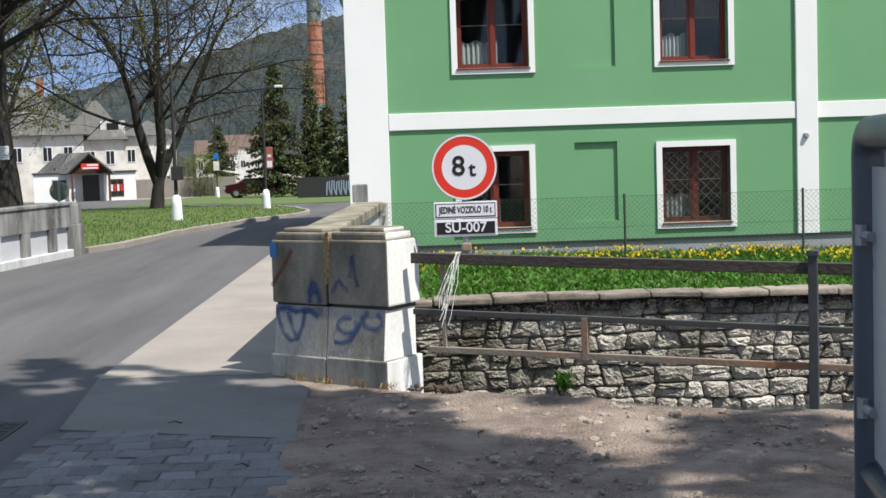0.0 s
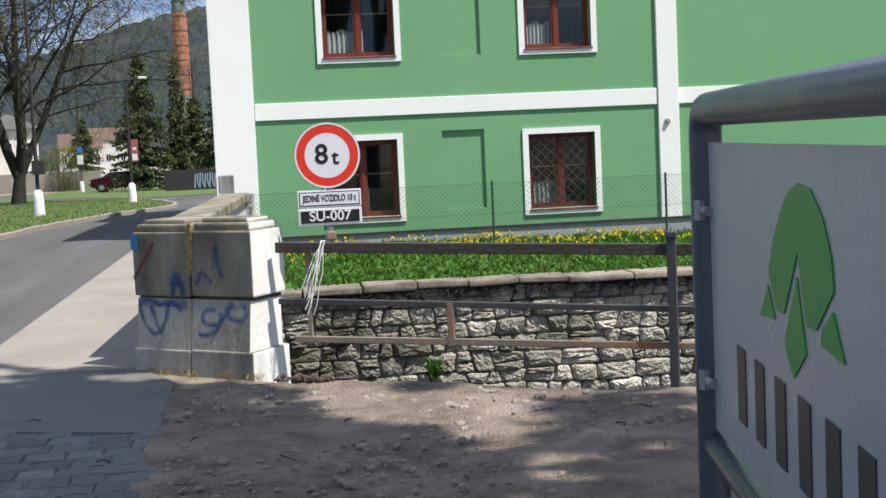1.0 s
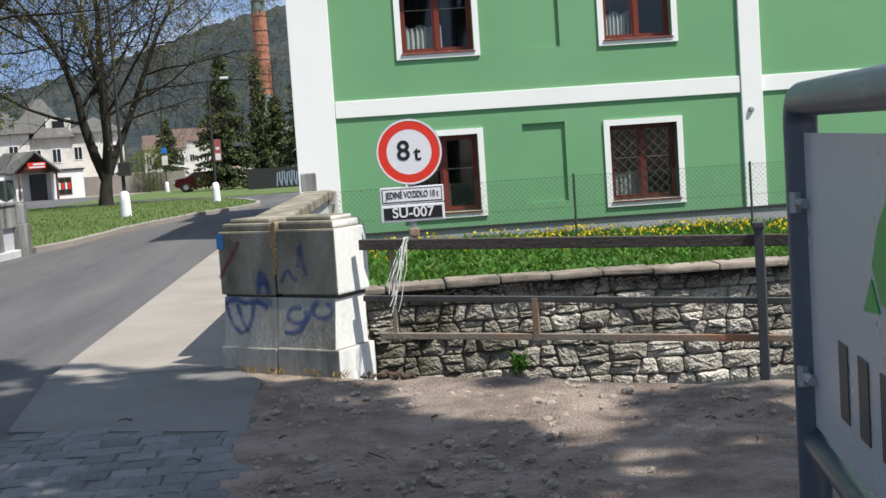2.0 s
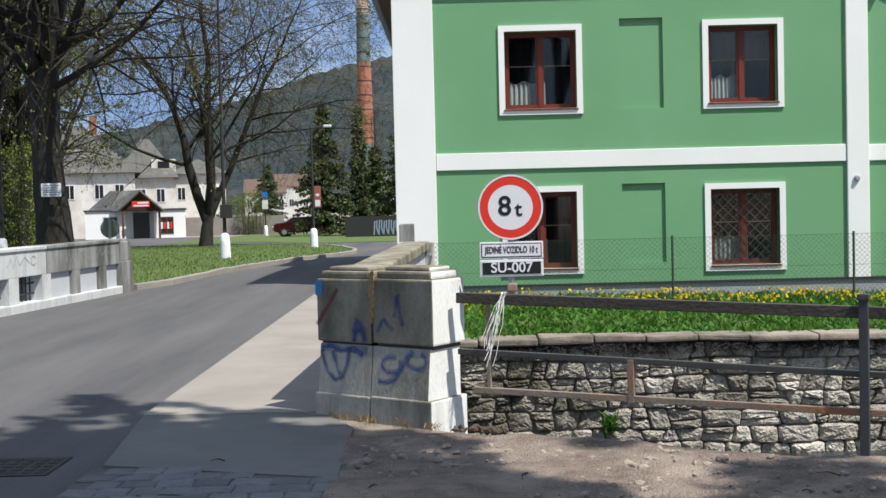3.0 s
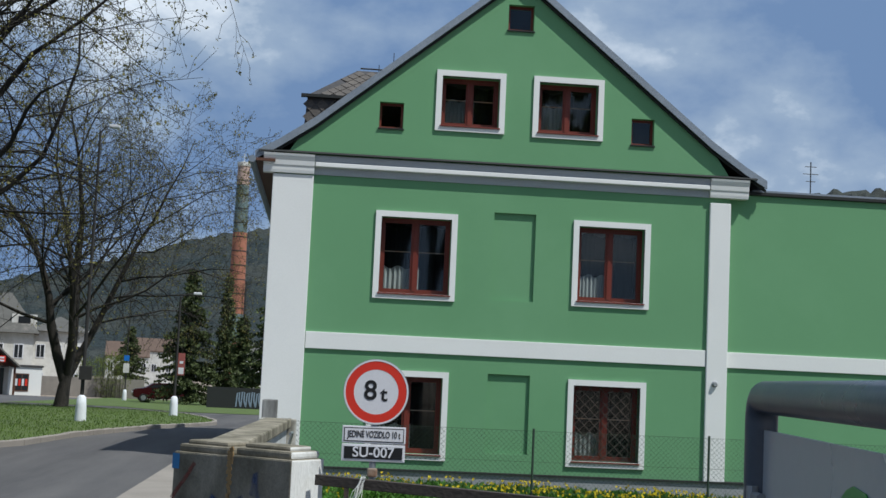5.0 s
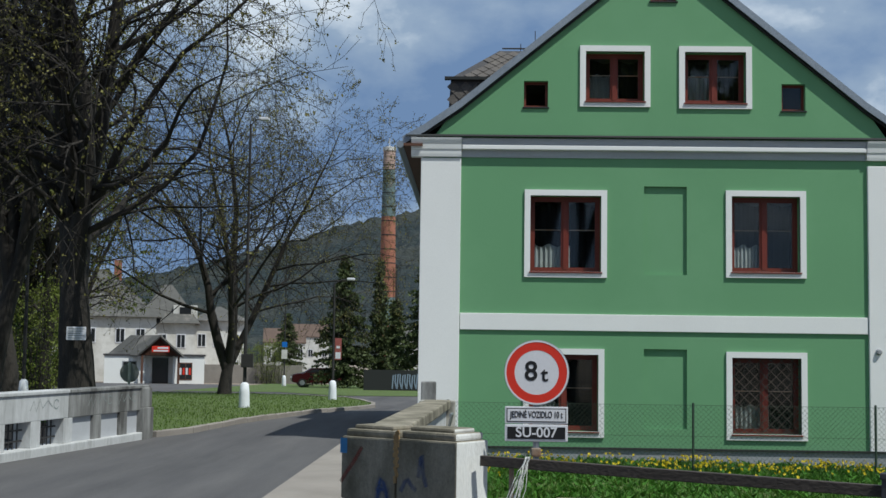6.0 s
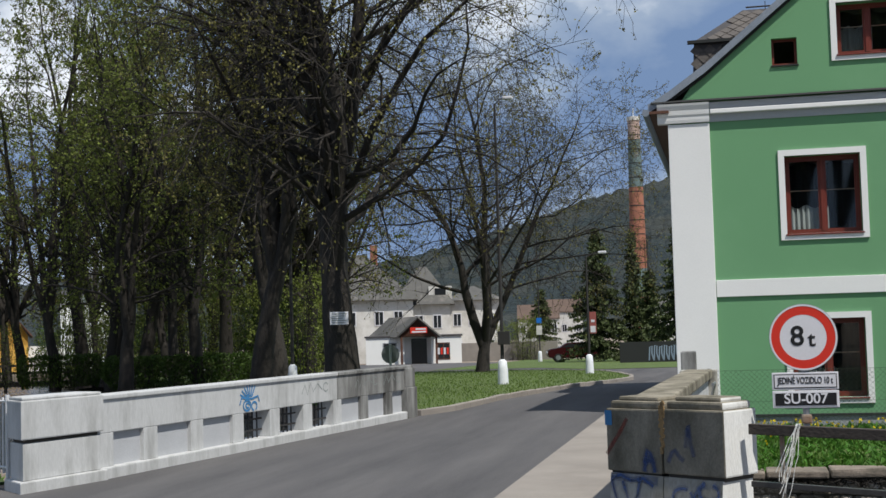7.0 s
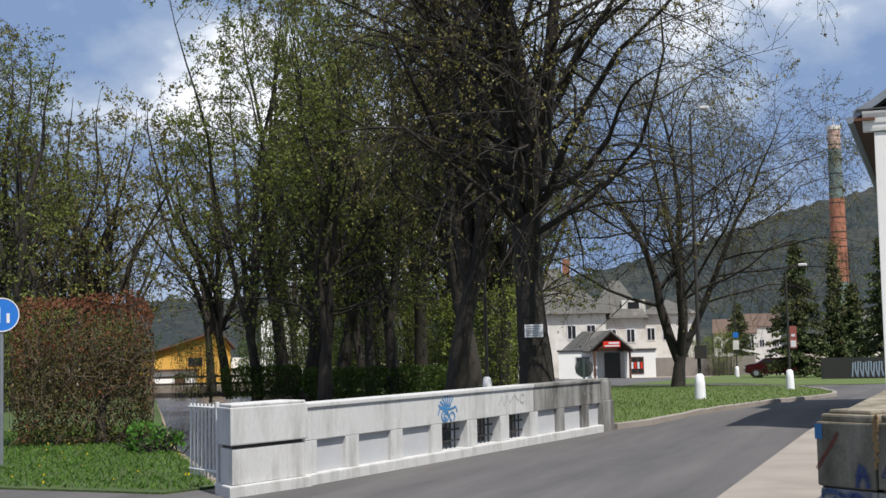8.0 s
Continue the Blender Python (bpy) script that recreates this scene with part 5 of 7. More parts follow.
lime_b = build_tree(47, 18, 0.30, 2.8, 4, LIME, 0.70, 0.125, 6, 1.05, -0.05, (6, 24), None, 0.07, 0.04, (42, 72), 0.04)
stand(lime_b, -22.6, 52, 60)
lime_c = build_tree(58, 17, 0.26, 2.6, 4, LIME, 0.70, 0.125, 6, 1.05, 0.08, (6, 22), None, 0.07, 0.03, (42, 72), 0.04)
stand(lime_c, -26.2, 56, 200)
far_lime = build_tree(63, 17.5, 0.30, 3.2, 5, LIME, 0.66, 0.16, 4, 0.85, 0.0, (6, 22), (M_BARK, M_BUD), 0.07, 0.03, (42, 72), 0.04)
stand(far_lime, -23.2, 78, 30)
for ob in (lime_a, lime_b, lime_c, far_lime):
    tagged(ob, group="park limes")
rnd = random.Random(5)
PARK = [(-21.4, 60, 0), (-23.6, 55, 2), (-24.8, 62, 0), (-25.6, 50, 1), (-27.2, 64, 0), (-28.4, 58, 2), (-29.6, 70, 1), (-18.2, 66, 0), (-19.4, 80, 1), (-22.0, 84, 2),
        (-24.3, 90, 0), (-26.6, 86, 1), (-30.2, 82, 0), (-17.4, 90, 2), (-23.8, 72, 1), (-20.3, 70, 2), (-26.0, 68, 0)]
for az, dist, k in PARK:
    x, y = at(az, dist)
    s = rnd.uniform(0.85, 1.1)
    copy_thing(far_lime if dist > 69 else (lime_a, lime_b, lime_c)[k], pose(x, y, drop(y), 0, 0, rnd.uniform(0, 360)) @ Matrix.Diagonal((1, 1, s, 1)))
for az, dist, k in ((-35.2, 78, 1), (-34.3, 72, 1), (-36.4, 74, 1), (-38.2, 80, 1), (-39.4, 72, 1), (-37.0, 70, 2), (-38.6, 62, 0), (-40.5, 66, 1), (-36.2, 96, 0), (-33.9, 104, 2), (-39.6, 88, 2), (-42, 75, 1), (-37.8, 56, 1)):
    x, y = at(az, dist)
    copy_thing(far_lime if dist > 69 else (lime_a, lime_b, lime_c)[k], pose(x, y, drop(y), 0, 0, rnd.uniform(0, 360)) @ Matrix.Diagonal((1, 1, rnd.uniform(0.85, 1.0), 1)))
# tall trees beside the camera, whose shade lies on the road
for az, dist, k in ((-17.9, 60, 1), (-19.2, 46, 0), (-16.9, 88, 2)):
    x, y = at(az, dist)
    copy_thing(far_lime if dist > 69 else (lime_a, lime_b, lime_c)[k], pose(x, y, drop(y), 0, 0, dist * 3.0))
shade_tree = build_tree(71, 15, 0.32, 6.0, 5, "tall spreading lime tree beside the road", 1.1, 0.46, 11, 0.75, 0.0, (22, 44), None, 0.0, 0.3)
shade_tree.matrix_basis = pose(3.5, -0.8, 0, 0, 0, 40)
copy_thing(shade_tree, pose(-7.0, 2.6, 0, 0, 0, 160))
copy_thing(shade_tree, pose(1.9, 2.5, 0, 0, 0, 310) @ Matrix.Diagonal((0.62, 0.62, 0.95, 1)))
copy_thing(shade_tree, pose(3.4, 1.4, 0, 0, 0, 200) @ Matrix.Diagonal((0.70, 0.70, 0.95, 1)))
copy_thing(shade_tree, pose(8.2, 0.2, 0, 0, 0, 100) @ Matrix.Diagonal((0.8, 0.8, 0.95, 1)))

notice = thing("notice", (0, 0, 0), "white paper notice pinned to the tree trunk", "notice")
part("sheet", boxes((-0.23, 0.23, -0.012, 0.0, -0.16, 0.16, 0.003)), M_SIGNW, notice)
for k in range(5):
    part("text_bar", boxes((-0.19, 0.19 - 0.05 * (k % 3), -0.016, -0.011, 0.10 - k * 0.055, 0.118 - k * 0.055)), M_TAGGREY, notice)
x, y = at(-16.72, 33.34)
notice.matrix_basis = pose(x, y, 2.0, 0, 0, 16)


def conifer(seed, height, radius, label):
    rnd = random.Random(seed)
    stem, needles = Wood(), Wood()
    stem.limb([Vector((0, 0, z)) for z in (-0.2, height * 0.5, height)], [0.16, 0.09, 0.015], 8)
    z = 0.5
    while z < height * 0.985:
        u = z / height
        reach = radius * (1 - u) ** 0.78 * (0.85 + 0.3 * noise.noise((z * 0.9, seed, 0))) + 0.12
        for k in range(7):
            w = rnd.uniform(0, 6.283)
            ln = reach * rnd.uniform(0.6, 1.12)
            pts = [Vector((math.cos(w) * ln * s, math.sin(w) * ln * s, z + ln * (0.12 * s - 0.42 * s * s + 0.16 * s ** 3))) for s in (0.0, 0.35, 0.7, 1.0)]
            stem.limb(pts, [0.022, 0.016, 0.010, 0.005], 3)
            n = int(16 * ln) + 6
            for _ in range(n * 2):
                s = rnd.uniform(0.12, 1.0)
                i = min(int(s * 3), 2)
                p = pts[i].lerp(pts[i + 1], s * 3 - i) + Vector((rnd.gauss(0, 0.09), rnd.gauss(0, 0.09), rnd.gauss(-0.05, 0.07)))
                needles.leaf(p, rnd.uniform(0.14, 0.30), rnd)
        z += 0.22 + 0.10 * rnd.random()
    tree = thing("conifer", (0, 0, 0), label, "tree")
    hang("trunk", stem.mesh("trunk", M_BARK), tree)
    hang("foliage", needles.mesh("foliage", M_NEEDLE, False), tree)
    return tree


con_a = conifer(3, 9.6, 3.4, "broad dark green spruce beside the road")
stand(con_a, -5.5, 96, 0)
con_b = conifer(8, 9.4, 1.3, "slim dark green spruce")
stand(con_b, -4.0, 98)
copy_thing(con_a, pose(*at(-2.0, 92), drop(92), 0, 0, 130))
copy_thing(con_a, pose(*at(-7.9, 128), drop(128), 0, 0, 70) @ Matrix.Diagonal((0.8, 0.8, 0.7, 1)))
copy_thing(con_b, pose(*at(-3.3, 108), drop(108), 0, 0, 70) @ Matrix.Diagonal((1.6, 1.6, 0.75, 1)))


def tube_mesh(pts, radii):
    w = Wood()
    w.limb([Vector(p) for p in pts], radii, 8)
    return w.mesh("trunk", M_BARK)


def leafy_box(name, w, d, h, mat, count, size, seed, label, category, twig_count=0, ragged=0.08, thin=0.0):
    """A clipped hedge: a mass of leaves, denser towards its faces, on a frame of twigs."""
    rnd = random.Random(seed)
    leaves, twigs = Wood(), Wood()
    for _ in range(count):
        p = Vector((rnd.uniform(-w / 2, w / 2), rnd.uniform(-d / 2, d / 2), rnd.uniform(0.04, h)))
        if rnd.random() < 0.75:
            face = rnd.choice("xxyyyyz")
            if face == "x":
                p.x = math.copysign(w / 2, p.x) - math.copysign(abs(rnd.gauss(0, ragged)), p.x)
            elif face == "y":
                p.y = math.copysign(d / 2, p.y) - math.copysign(abs(rnd.gauss(0, ragged)), p.y)
            else:
                p.z = h - abs(rnd.gauss(0, ragged)) + 0.05 * rnd.random()
        e = max(abs(p.x) / (w / 2), p.z / h)
        if abs(p.x) > w * 0.40 and p.z > h * 0.86 and rnd.random() < 0.7:
            p.z -= h * 0.10 * rnd.random()
        u = p.z / h
        k = 1 - 0.13 * max(0, 0.4 - u) / 0.4 - 0.12 * (max(0, u - 0.8) / 0.2) ** 2
        p.x, p.y = p.x * k, p.y * k
        if rnd.random() < thin * max(0.0, 1 - u) ** 0.6 * (1.1 + noise.noise(p * 2.2)):
            continue
        lump = noise.noise(p * 1.6) * ragged * 1.6
        leaves.leaf(p + Vector((0, -lump, lump)), size * rnd.uniform(0.6, 1.3), rnd)
    for _ in range(twig_count):
        p = Vector((rnd.uniform(-w / 2, w / 2) * 0.9, rnd.uniform(-d / 2, d / 2) * 0.9, 0.0))
        q = [p]
        for k in range(6):
            q.append(q[-1] + Vector((rnd.gauss(0, 0.10), rnd.gauss(0, 0.08), h / 6 * rnd.uniform(0.8, 1.05))))
        twigs.limb(q, [0.02, 0.016, 0.013, 0.01, 0.008, 0.006, 0.004], 3)
    ob = thing(name, (0, 0, 0), label, category)
    hang("foliage", leaves.mesh("foliage", mat, False), ob)
    if twig_count:
        tagged(hang("frame", twigs.mesh("frame", M_BARK), ob), kind="stuff")
    return ob


beech = leafy_box("hedge", 2.5, 1.6, 2.7, M_BEECH, 10500, 0.058, 2, "clipped beech hedge with dry copper leaves", "hedge", 0, 0.14, 0.75)
x, y = at(-35.85, 25.6)
rnd = random.Random(21)
olive, sticks = Wood(), Wood()
for _ in range(6500):
    p = Vector((rnd.uniform(-1.2, 1.2), -0.8 + abs(rnd.gauss(0, 0.25)), rnd.uniform(0.1, 2.6) * rnd.uniform(0.6, 1.0)))
    olive.leaf(p, 0.055 * rnd.uniform(0.6, 1.3), rnd)
for _ in range(420):
    q = [Vector((rnd.uniform(-1.15, 1.15), rnd.uniform(-0.72, 0.6), rnd.uniform(0.0, 1.6)))]
    d = Vector((rnd.gauss(0, 0.5), rnd.gauss(-0.2, 0.4), rnd.uniform(0.2, 1))).normalized()
    for k in range(6):
        d = (d + Vector((rnd.gauss(0, 0.35), rnd.gauss(0, 0.3), rnd.gauss(0.05, 0.3)))).normalized()
        n = q[-1] + d * 0.19
        q.append(Vector((min(max(n.x, -1.25), 1.25), min(max(n.y, -0.86), 0.8), min(n.z, 2.78))))
    sticks.limb(q, [0.014, 0.012, 0.010, 0.008, 0.007, 0.006, 0.004], 4)
hang("inner_foliage", olive.mesh("inner_foliage", M_OLIVE, False), beech, "olive green inner leaves")
tagged(hang("frame", sticks.mesh("frame", M_TWIG), beech, "tangle of bare brown stems"), kind="stuff")
hang("trunk", tube_mesh([(0.35, -0.62, -0.1), (0.3, -0.6, 0.5), (0.42, -0.5, 1.2)], [0.13, 0.09, 0.06]), beech)
beech.matrix_basis = pose(x, y, 0.0, 0, 0, 35)
under = leafy_box("shrub", 0.9, 0.6, 0.5, M_HERB, 420, 0.09, 6, "fresh green shoots at the foot of the hedge", "shrub", 30, 0.2)
x, y = at(-33.0, 22.4)
under.matrix_basis = pose(x, y, 0.0, 0, 0, 40)
row = leafy_box("hedge", 6.2, 1.2, 1.2, M_HEDGE, 9000, 0.11, 12, "low clipped dark green hedge in the park", "hedge", 40)
x, y = at(-23.1, 52)
row.matrix_basis = pose(x, y, drop(y), 0, 0, 30)
x, y = at(-28.2, 58)
copy_thing(row, pose(x, y, drop(y), 0, 0, 28) @ Matrix.Diagonal((0.55, 1, 1.1, 1)))
bush = leafy_box("shrub", 3.4, 2.4, 4.6, M_LEAF, 3600, 0.12, 17, "yellow-green shrub coming into leaf under the trees", "shrub", 70, 0.5)
stand(bush, -18.6, 56)
dark_bush = leafy_box("shrub", 4.0, 2.4, 3.6, M_HEDGE, 3600, 0.14, 19, "dark green shrub under the park trees", "shrub", 40, 0.5)
stand(dark_bush, -22.0, 96)
for az, dist in ((-18.4, 98), (-20.2, 104), (-24.2, 98), (-26.0, 102), (-28.0, 112), (-19.2, 62), (-25.2, 84), (-33.4, 92), (-36.0, 84), (-38.6, 76), (-41.0, 70)):
    x, y = at(az, dist)
    copy_thing(dark_bush, pose(x, y, drop(y), 0, 0, dist * 5))
for az, dist, s in ((-21.2, 66, 1.0), (-17.6, 74, 0.9), (-24.0, 74, 1.1), (-9.4, 126, 0.8), (-8.6, 120, 0.9), (-26.4, 78, 1.0), (-30.9, 60, 0.6), (-37.5, 48, 0.9), (-39.5, 44, 0.8), (-34.4, 66, 0.9), (-20.0, 88, 1.4), (-22.6, 84, 1.5), (-25.4, 92, 1.6), (-18.9, 80, 1.3), (-27.8, 90, 1.3)):
    x, y = at(az, dist)
    copy_thing(bush, pose(x, y, drop(y), 0, 0, dist * 7) @ Matrix.Diagonal((s, s, s * 0.9, 1)))

# ---- far side: kiosk, houses, lamps, car, chimney, hill ----
def gable_roof(bm, x0, x1, y0, y1, z, rise, out=0.3, thick=0.15):
    """A roof with its ridge along x."""
    ym = (y0 + y1) / 2
    pts = [(y0 - out, z - out * rise / (ym - y0)), (ym, z + rise), (y1 + out, z - out * rise / (ym - y0))]
    ring = [*pts, *[(y, zz + thick) for y, zz in pts[::-1]]]
    lo, hi = [bm.verts.new((x0 - out, y, zz)) for y, zz in ring], [bm.verts.new((x1 + out, y, zz)) for y, zz in ring]
    for i in range(6):
        bm.faces.new((lo[i], lo[(i + 1) % 6], hi[(i + 1) % 6], hi[i]))
    for v in (lo, hi):
        bm.faces.new((v[0], v[1], v[4], v[5]))
        bm.faces.new((v[1], v[2], v[3], v[4]))
    bmesh.ops.recalc_face_normals(bm, faces=bm.faces)
    return bm


def hip_roof(bm, x0, x1, y0, y1, z, rise, inset_x, out=0.4):
    ym = (y0 + y1) / 2
    low = [bm.verts.new(p) for p in ((x0 - out, y0 - out, z), (x1 + out, y0 - out, z), (x1 + out, y1 + out, z), (x0 - out, y1 + out, z))]
    r = [bm.verts.new((x0 + inset_x, ym, z + rise)), bm.verts.new((x1 - inset_x, ym, z + rise))]
    bm.faces.new(low[::-1])
    bm.faces.new((low[0], low[1], r[1], r[0]))
    bm.faces.new((low[1], low[2], r[1]))
    bm.faces.new((low[2], low[3], r[0], r[1]))
    bm.faces.new((low[3], low[0], r[0]))
    bmesh.ops.recalc_face_normals(bm, faces=bm.faces)
    return bm


def simple_window(parent, x0, x1, y, z0, z1, mat=None):
    w = part("window", boxes((x0 - 0.08, x1 + 0.08, y - 0.04, y + 0.05, z0 - 0.08, z1 + 0.08, 0.01)), mat or M_SIGNW, parent)
    part("pane", boxes((x0, (x0 + x1) / 2 - 0.03, y - 0.05, y - 0.035, z0, z1)), M_DARKPANE, w)
    part("pane", boxes(((x0 + x1) / 2 + 0.03, x1, y - 0.05, y - 0.035, z0, z1)), M_DARKPANE, w)



kiosk = thing("kiosk", (0, 0, 0), "small white corner shop with a gabled brown porch", "shop")
part("wall", boxes((-4.0, -0.8, 0, 4.5, 0, 2.25), (1.45, 4.0, 0, 4.5, 0, 2.25), (-0.8, 1.45, 1.0, 4.5, 0, 2.25)), M_WHITE, kiosk)
part("roof", boxes((-4.1, 4.1, -0.1, 4.6, 2.255, 2.40, 0.02)), M_SLATE, kiosk, "flat roof edged with dark felt")
bm = bmesh.new()
front = [Vector((-1.45, -0.9, 2.28)), Vector((0.45, -0.9, 3.95)), Vector((2.35, -0.9, 2.28))]
back = [p + Vector((-2.5, 3.6, 0)) for p in front]
for i in (0, 1):
    bm.faces.new([bm.verts.new(p) for p in (front[i], front[i + 1], back[i + 1], back[i])])
bmesh.ops.recalc_face_normals(bm, faces=bm.faces)
bmesh.ops.solidify(bm, geom=bm.faces[:], thickness=0.13)
part("porch_roof", bm, M_ROOFTILE, kiosk, "grey gabled roof running back over the porch")
bm = bmesh.new()
vs = [bm.verts.new(p) for p in ((-1.1, -0.6, 2.3), (2.0, -0.6, 2.3), (2.0, -0.6, 2.5), (0.45, -0.6, 3.85), (-1.1, -0.6, 2.5))]
bm.faces.new(vs)
bmesh.ops.solidify(bm, geom=bm.faces[:], thickness=0.1)
part("porch_gable", bm, M_BROWN, kiosk)
for x in (-1.0, 1.9):
    part("porch_post", boxes((x - 0.09, x + 0.09, -0.65, -0.47, 0, 2.35, 0.01)), M_BROWN, kiosk)
part("door", boxes((-0.2, 1.1, 0.9, 0.98, 0, 2.1, 0.01)), M_DARKPANE, kiosk)
shop_sign = part("shop_sign", boxes((-0.25, 1.15, -1.12, -1.04, 2.55, 3.05, 0.02)), M_SIGNR, kiosk, "red and white shop sign")
part("sign_stripe", boxes((0.2, 1.05, -1.14, -1.12, 2.84, 2.98)), M_SIGNW, shop_sign)
part("sign_stripe", boxes((-0.12, 1.05, -1.14, -1.12, 2.62, 2.74)), M_SIGNW, shop_sign)
simple_window(kiosk, -2.5, -1.5, 0, 0.55, 1.75, M_GREYP)
simple_window(kiosk, 2.05, 2.95, 0, 0.4, 1.65, M_BROWN)
for k in range(4):
    part("poster", boxes((2.0 + k * 0.25, 2.17 + k * 0.25, -0.07, -0.055, 0.75, 1.3)), M_SIGNR if k % 2 else M_SIGNW, kiosk)
stand(kiosk, -13.4, 112, 13)


def villa(label, w, depth, eave, rise, hip, windows, roof_mat=None, wall_mat=None, chimney=True):
    v = thing("house", (0, 0, 0), label, "house")
    part("wall", boxes((-w / 2, w / 2, 0, depth, -1, eave)), wall_mat or M_OLDWHITE, v)
    bm = bmesh.new()
    if hip:
        hip_roof(bm, -w / 2, w / 2, 0, depth, eave + 0.02, rise, hip, 0.50)
    else:
        gable_roof(bm, -w / 2, w / 2, 0, depth, eave, rise, 0.18)
    roof = part("roof", bm, roof_mat or M_ROOFTILE, v)
    if chimney:
        part("chimney", boxes((w * 0.1, w * 0.1 + 0.7, depth * 0.45, depth * 0.45 + 0.6, eave + rise * 0.4, eave + rise + 0.9, 0.03)), M_BRICK, roof)
    for x, z in windows:
        simple_window(v, x - 0.36, x + 0.36, -0.01, z, z + 1.2)
    return v


v1 = villa("old white villa with a grey hipped roof", 10.0, 10, 5.9, 4.6, 4.6, [(-3.2, 3.6), (-0.8, 3.6), (1.8, 3.6), (3.6, 3.6), (-3.2, 0.8), (3.4, 0.8)])
stand(v1, -15.65, 126, 14)
v2 = villa("old white villa with a steep grey roof and dormer", 5.4, 8, 5.6, 3.9, 2.3, [(-0.4, 3.3), (1.4, 3.3), (-0.4, 0.8), (1.4, 0.8)], None, None, False)
stand(v2, -12.95, 132, 12)
d = part("dormer", boxes((0.6, 2.9, 0.6, 3, 5.9, 7.4)), M_OLDWHITE, v2)
part("dormer_window", boxes((1.2, 2.3, 0.55, 0.62, 6.3, 7.2, 0.01)), M_DARKPANE, d)
v3 = villa("white house with a grey hipped roof", 5.4, 8, 6.2, 1.6, 2.6, [(-1.8, 3.6), (-0.2, 3.6), (1.6, 3.6), (-1.8, 0.8), (1.6, 0.8)], None, None, False)
stand(v3, -10.75, 140, 12)
for az, dist, lab, rm in ((-8.0, 215, "distant house with a brown tiled roof", M_TILE), (-6.9, 240, "distant white house on the hillside", M_TILE), (-3.0, 230, "distant white house behind the spruces", M_ROOFTILE)):
    h = villa(lab, 6.5, 8, 3.6 + (dist - 190) * 0.05, 2.2, 0, [(-2.5, 2.6), (0, 2.6), (2.5, 2.6)], rm, M_OLDWHITE, False)
    stand(h, az, dist, -az)
# yellow and white houses across the park
yh = thing("house", (0, 0, 0), "yellow house with a brown lean-to roof", "house")
part("wall", boxes((-4.4, 3.4, 0, 7, -0.5, 2.4)), M_OCHRE, yh)
bm = bmesh.new()
vs = [bm.verts.new(p) for p in ((-4.4, 0, 2.4), (3.4, 0, 2.4), (3.4, 0, 3.2), (2.4, 0, 4.6), (-4.4, 0, 2.5))]
bm.faces.new(vs)
bmesh.ops.solidify(bm, geom=bm.faces[:], thickness=-0.2)
part("gable", bm, M_OCHRE, yh)
part("roof", slope(bmesh.new(), [(-5.4, 2.15), (2.4, 4.62), (3.8, 3.0)], -0.4, 7.4, 0.14), M_BROWN, yh)
part("porch", boxes((-3.2, 0.4, -1.6, -0.1, -0.5, 1.25), ), M_WHITE, yh)
part("porch_roof", boxes((-3.5, 0.7, -1.9, 0.0, 1.26, 1.42, 0.02)), M_BROWN, yh)
part("porch_door", boxes((-1.4, -0.5, -1.66, -1.59, -0.3, 1.0)), M_BROWN, yh)
simple_window(yh, -0.2, 0.9, -0.01, 1.7, 2.3, M_BROWN)
stand(yh, -31.0, 118, 31)
wh = villa("white house with a steep dark roof in the park", 6.5, 7, 2.4, 3.4, 0, [], M_SLATE, M_WHITE, False)
simple_window(wh, -1.0, 0.2, -0.01, 0.9, 1.9, M_BROWN)
bm = bmesh.new()
wh_x, wh_y = at(-27.9, 124)
wh.matrix_basis = pose(wh_x, wh_y, drop(wh_y), 0, 0, 118)
tower = thing("house", (0, 0, 0), "tall white house behind the park trees", "house")
part("wall", boxes((-3, 3, 0, 6, -1, 8)), M_WHITE, tower)
part("roof", hip_roof(bmesh.new(), -3, 3, 0, 6, 8.0, 2.5, 2.5), M_SLATE, tower)
stand(tower, -26.9, 150, 27)

# beige garden wall, dark fence with painted letters
setting("garden_wall", boxes((-24.5, -15.2, 119.5, 119.8, -1.6, 0.35, 0.02)), M_SLAB, "beige concrete garden wall", "wall")
fence_far = setting("dark_fence", boxes((-7.0, 8, 86, 86.15, -1.3, 0.50)), M_DARKTIN, "dark board fence before the spruces", "fence")
o, r3, u3 = Vector((-5.15, 86, -0.1)), Vector((1, 0, 0)), Vector((0, 0, 1))
for k in range(6):
    part("graffiti", ribbon(bmesh.new(), o, r3, u3, [(0.31 * k, -0.6), (0.31 * k + 0.06, 0.25 + 0.1 * (k % 2)), (0.31 * k + 0.2, 0.32), (0.31 * k + 0.18, -0.15), (0.31 * k + 0.28, -0.55)], 0.085, 0.02), M_SPRAYPALE, fence_far, "pale blue spray letters")


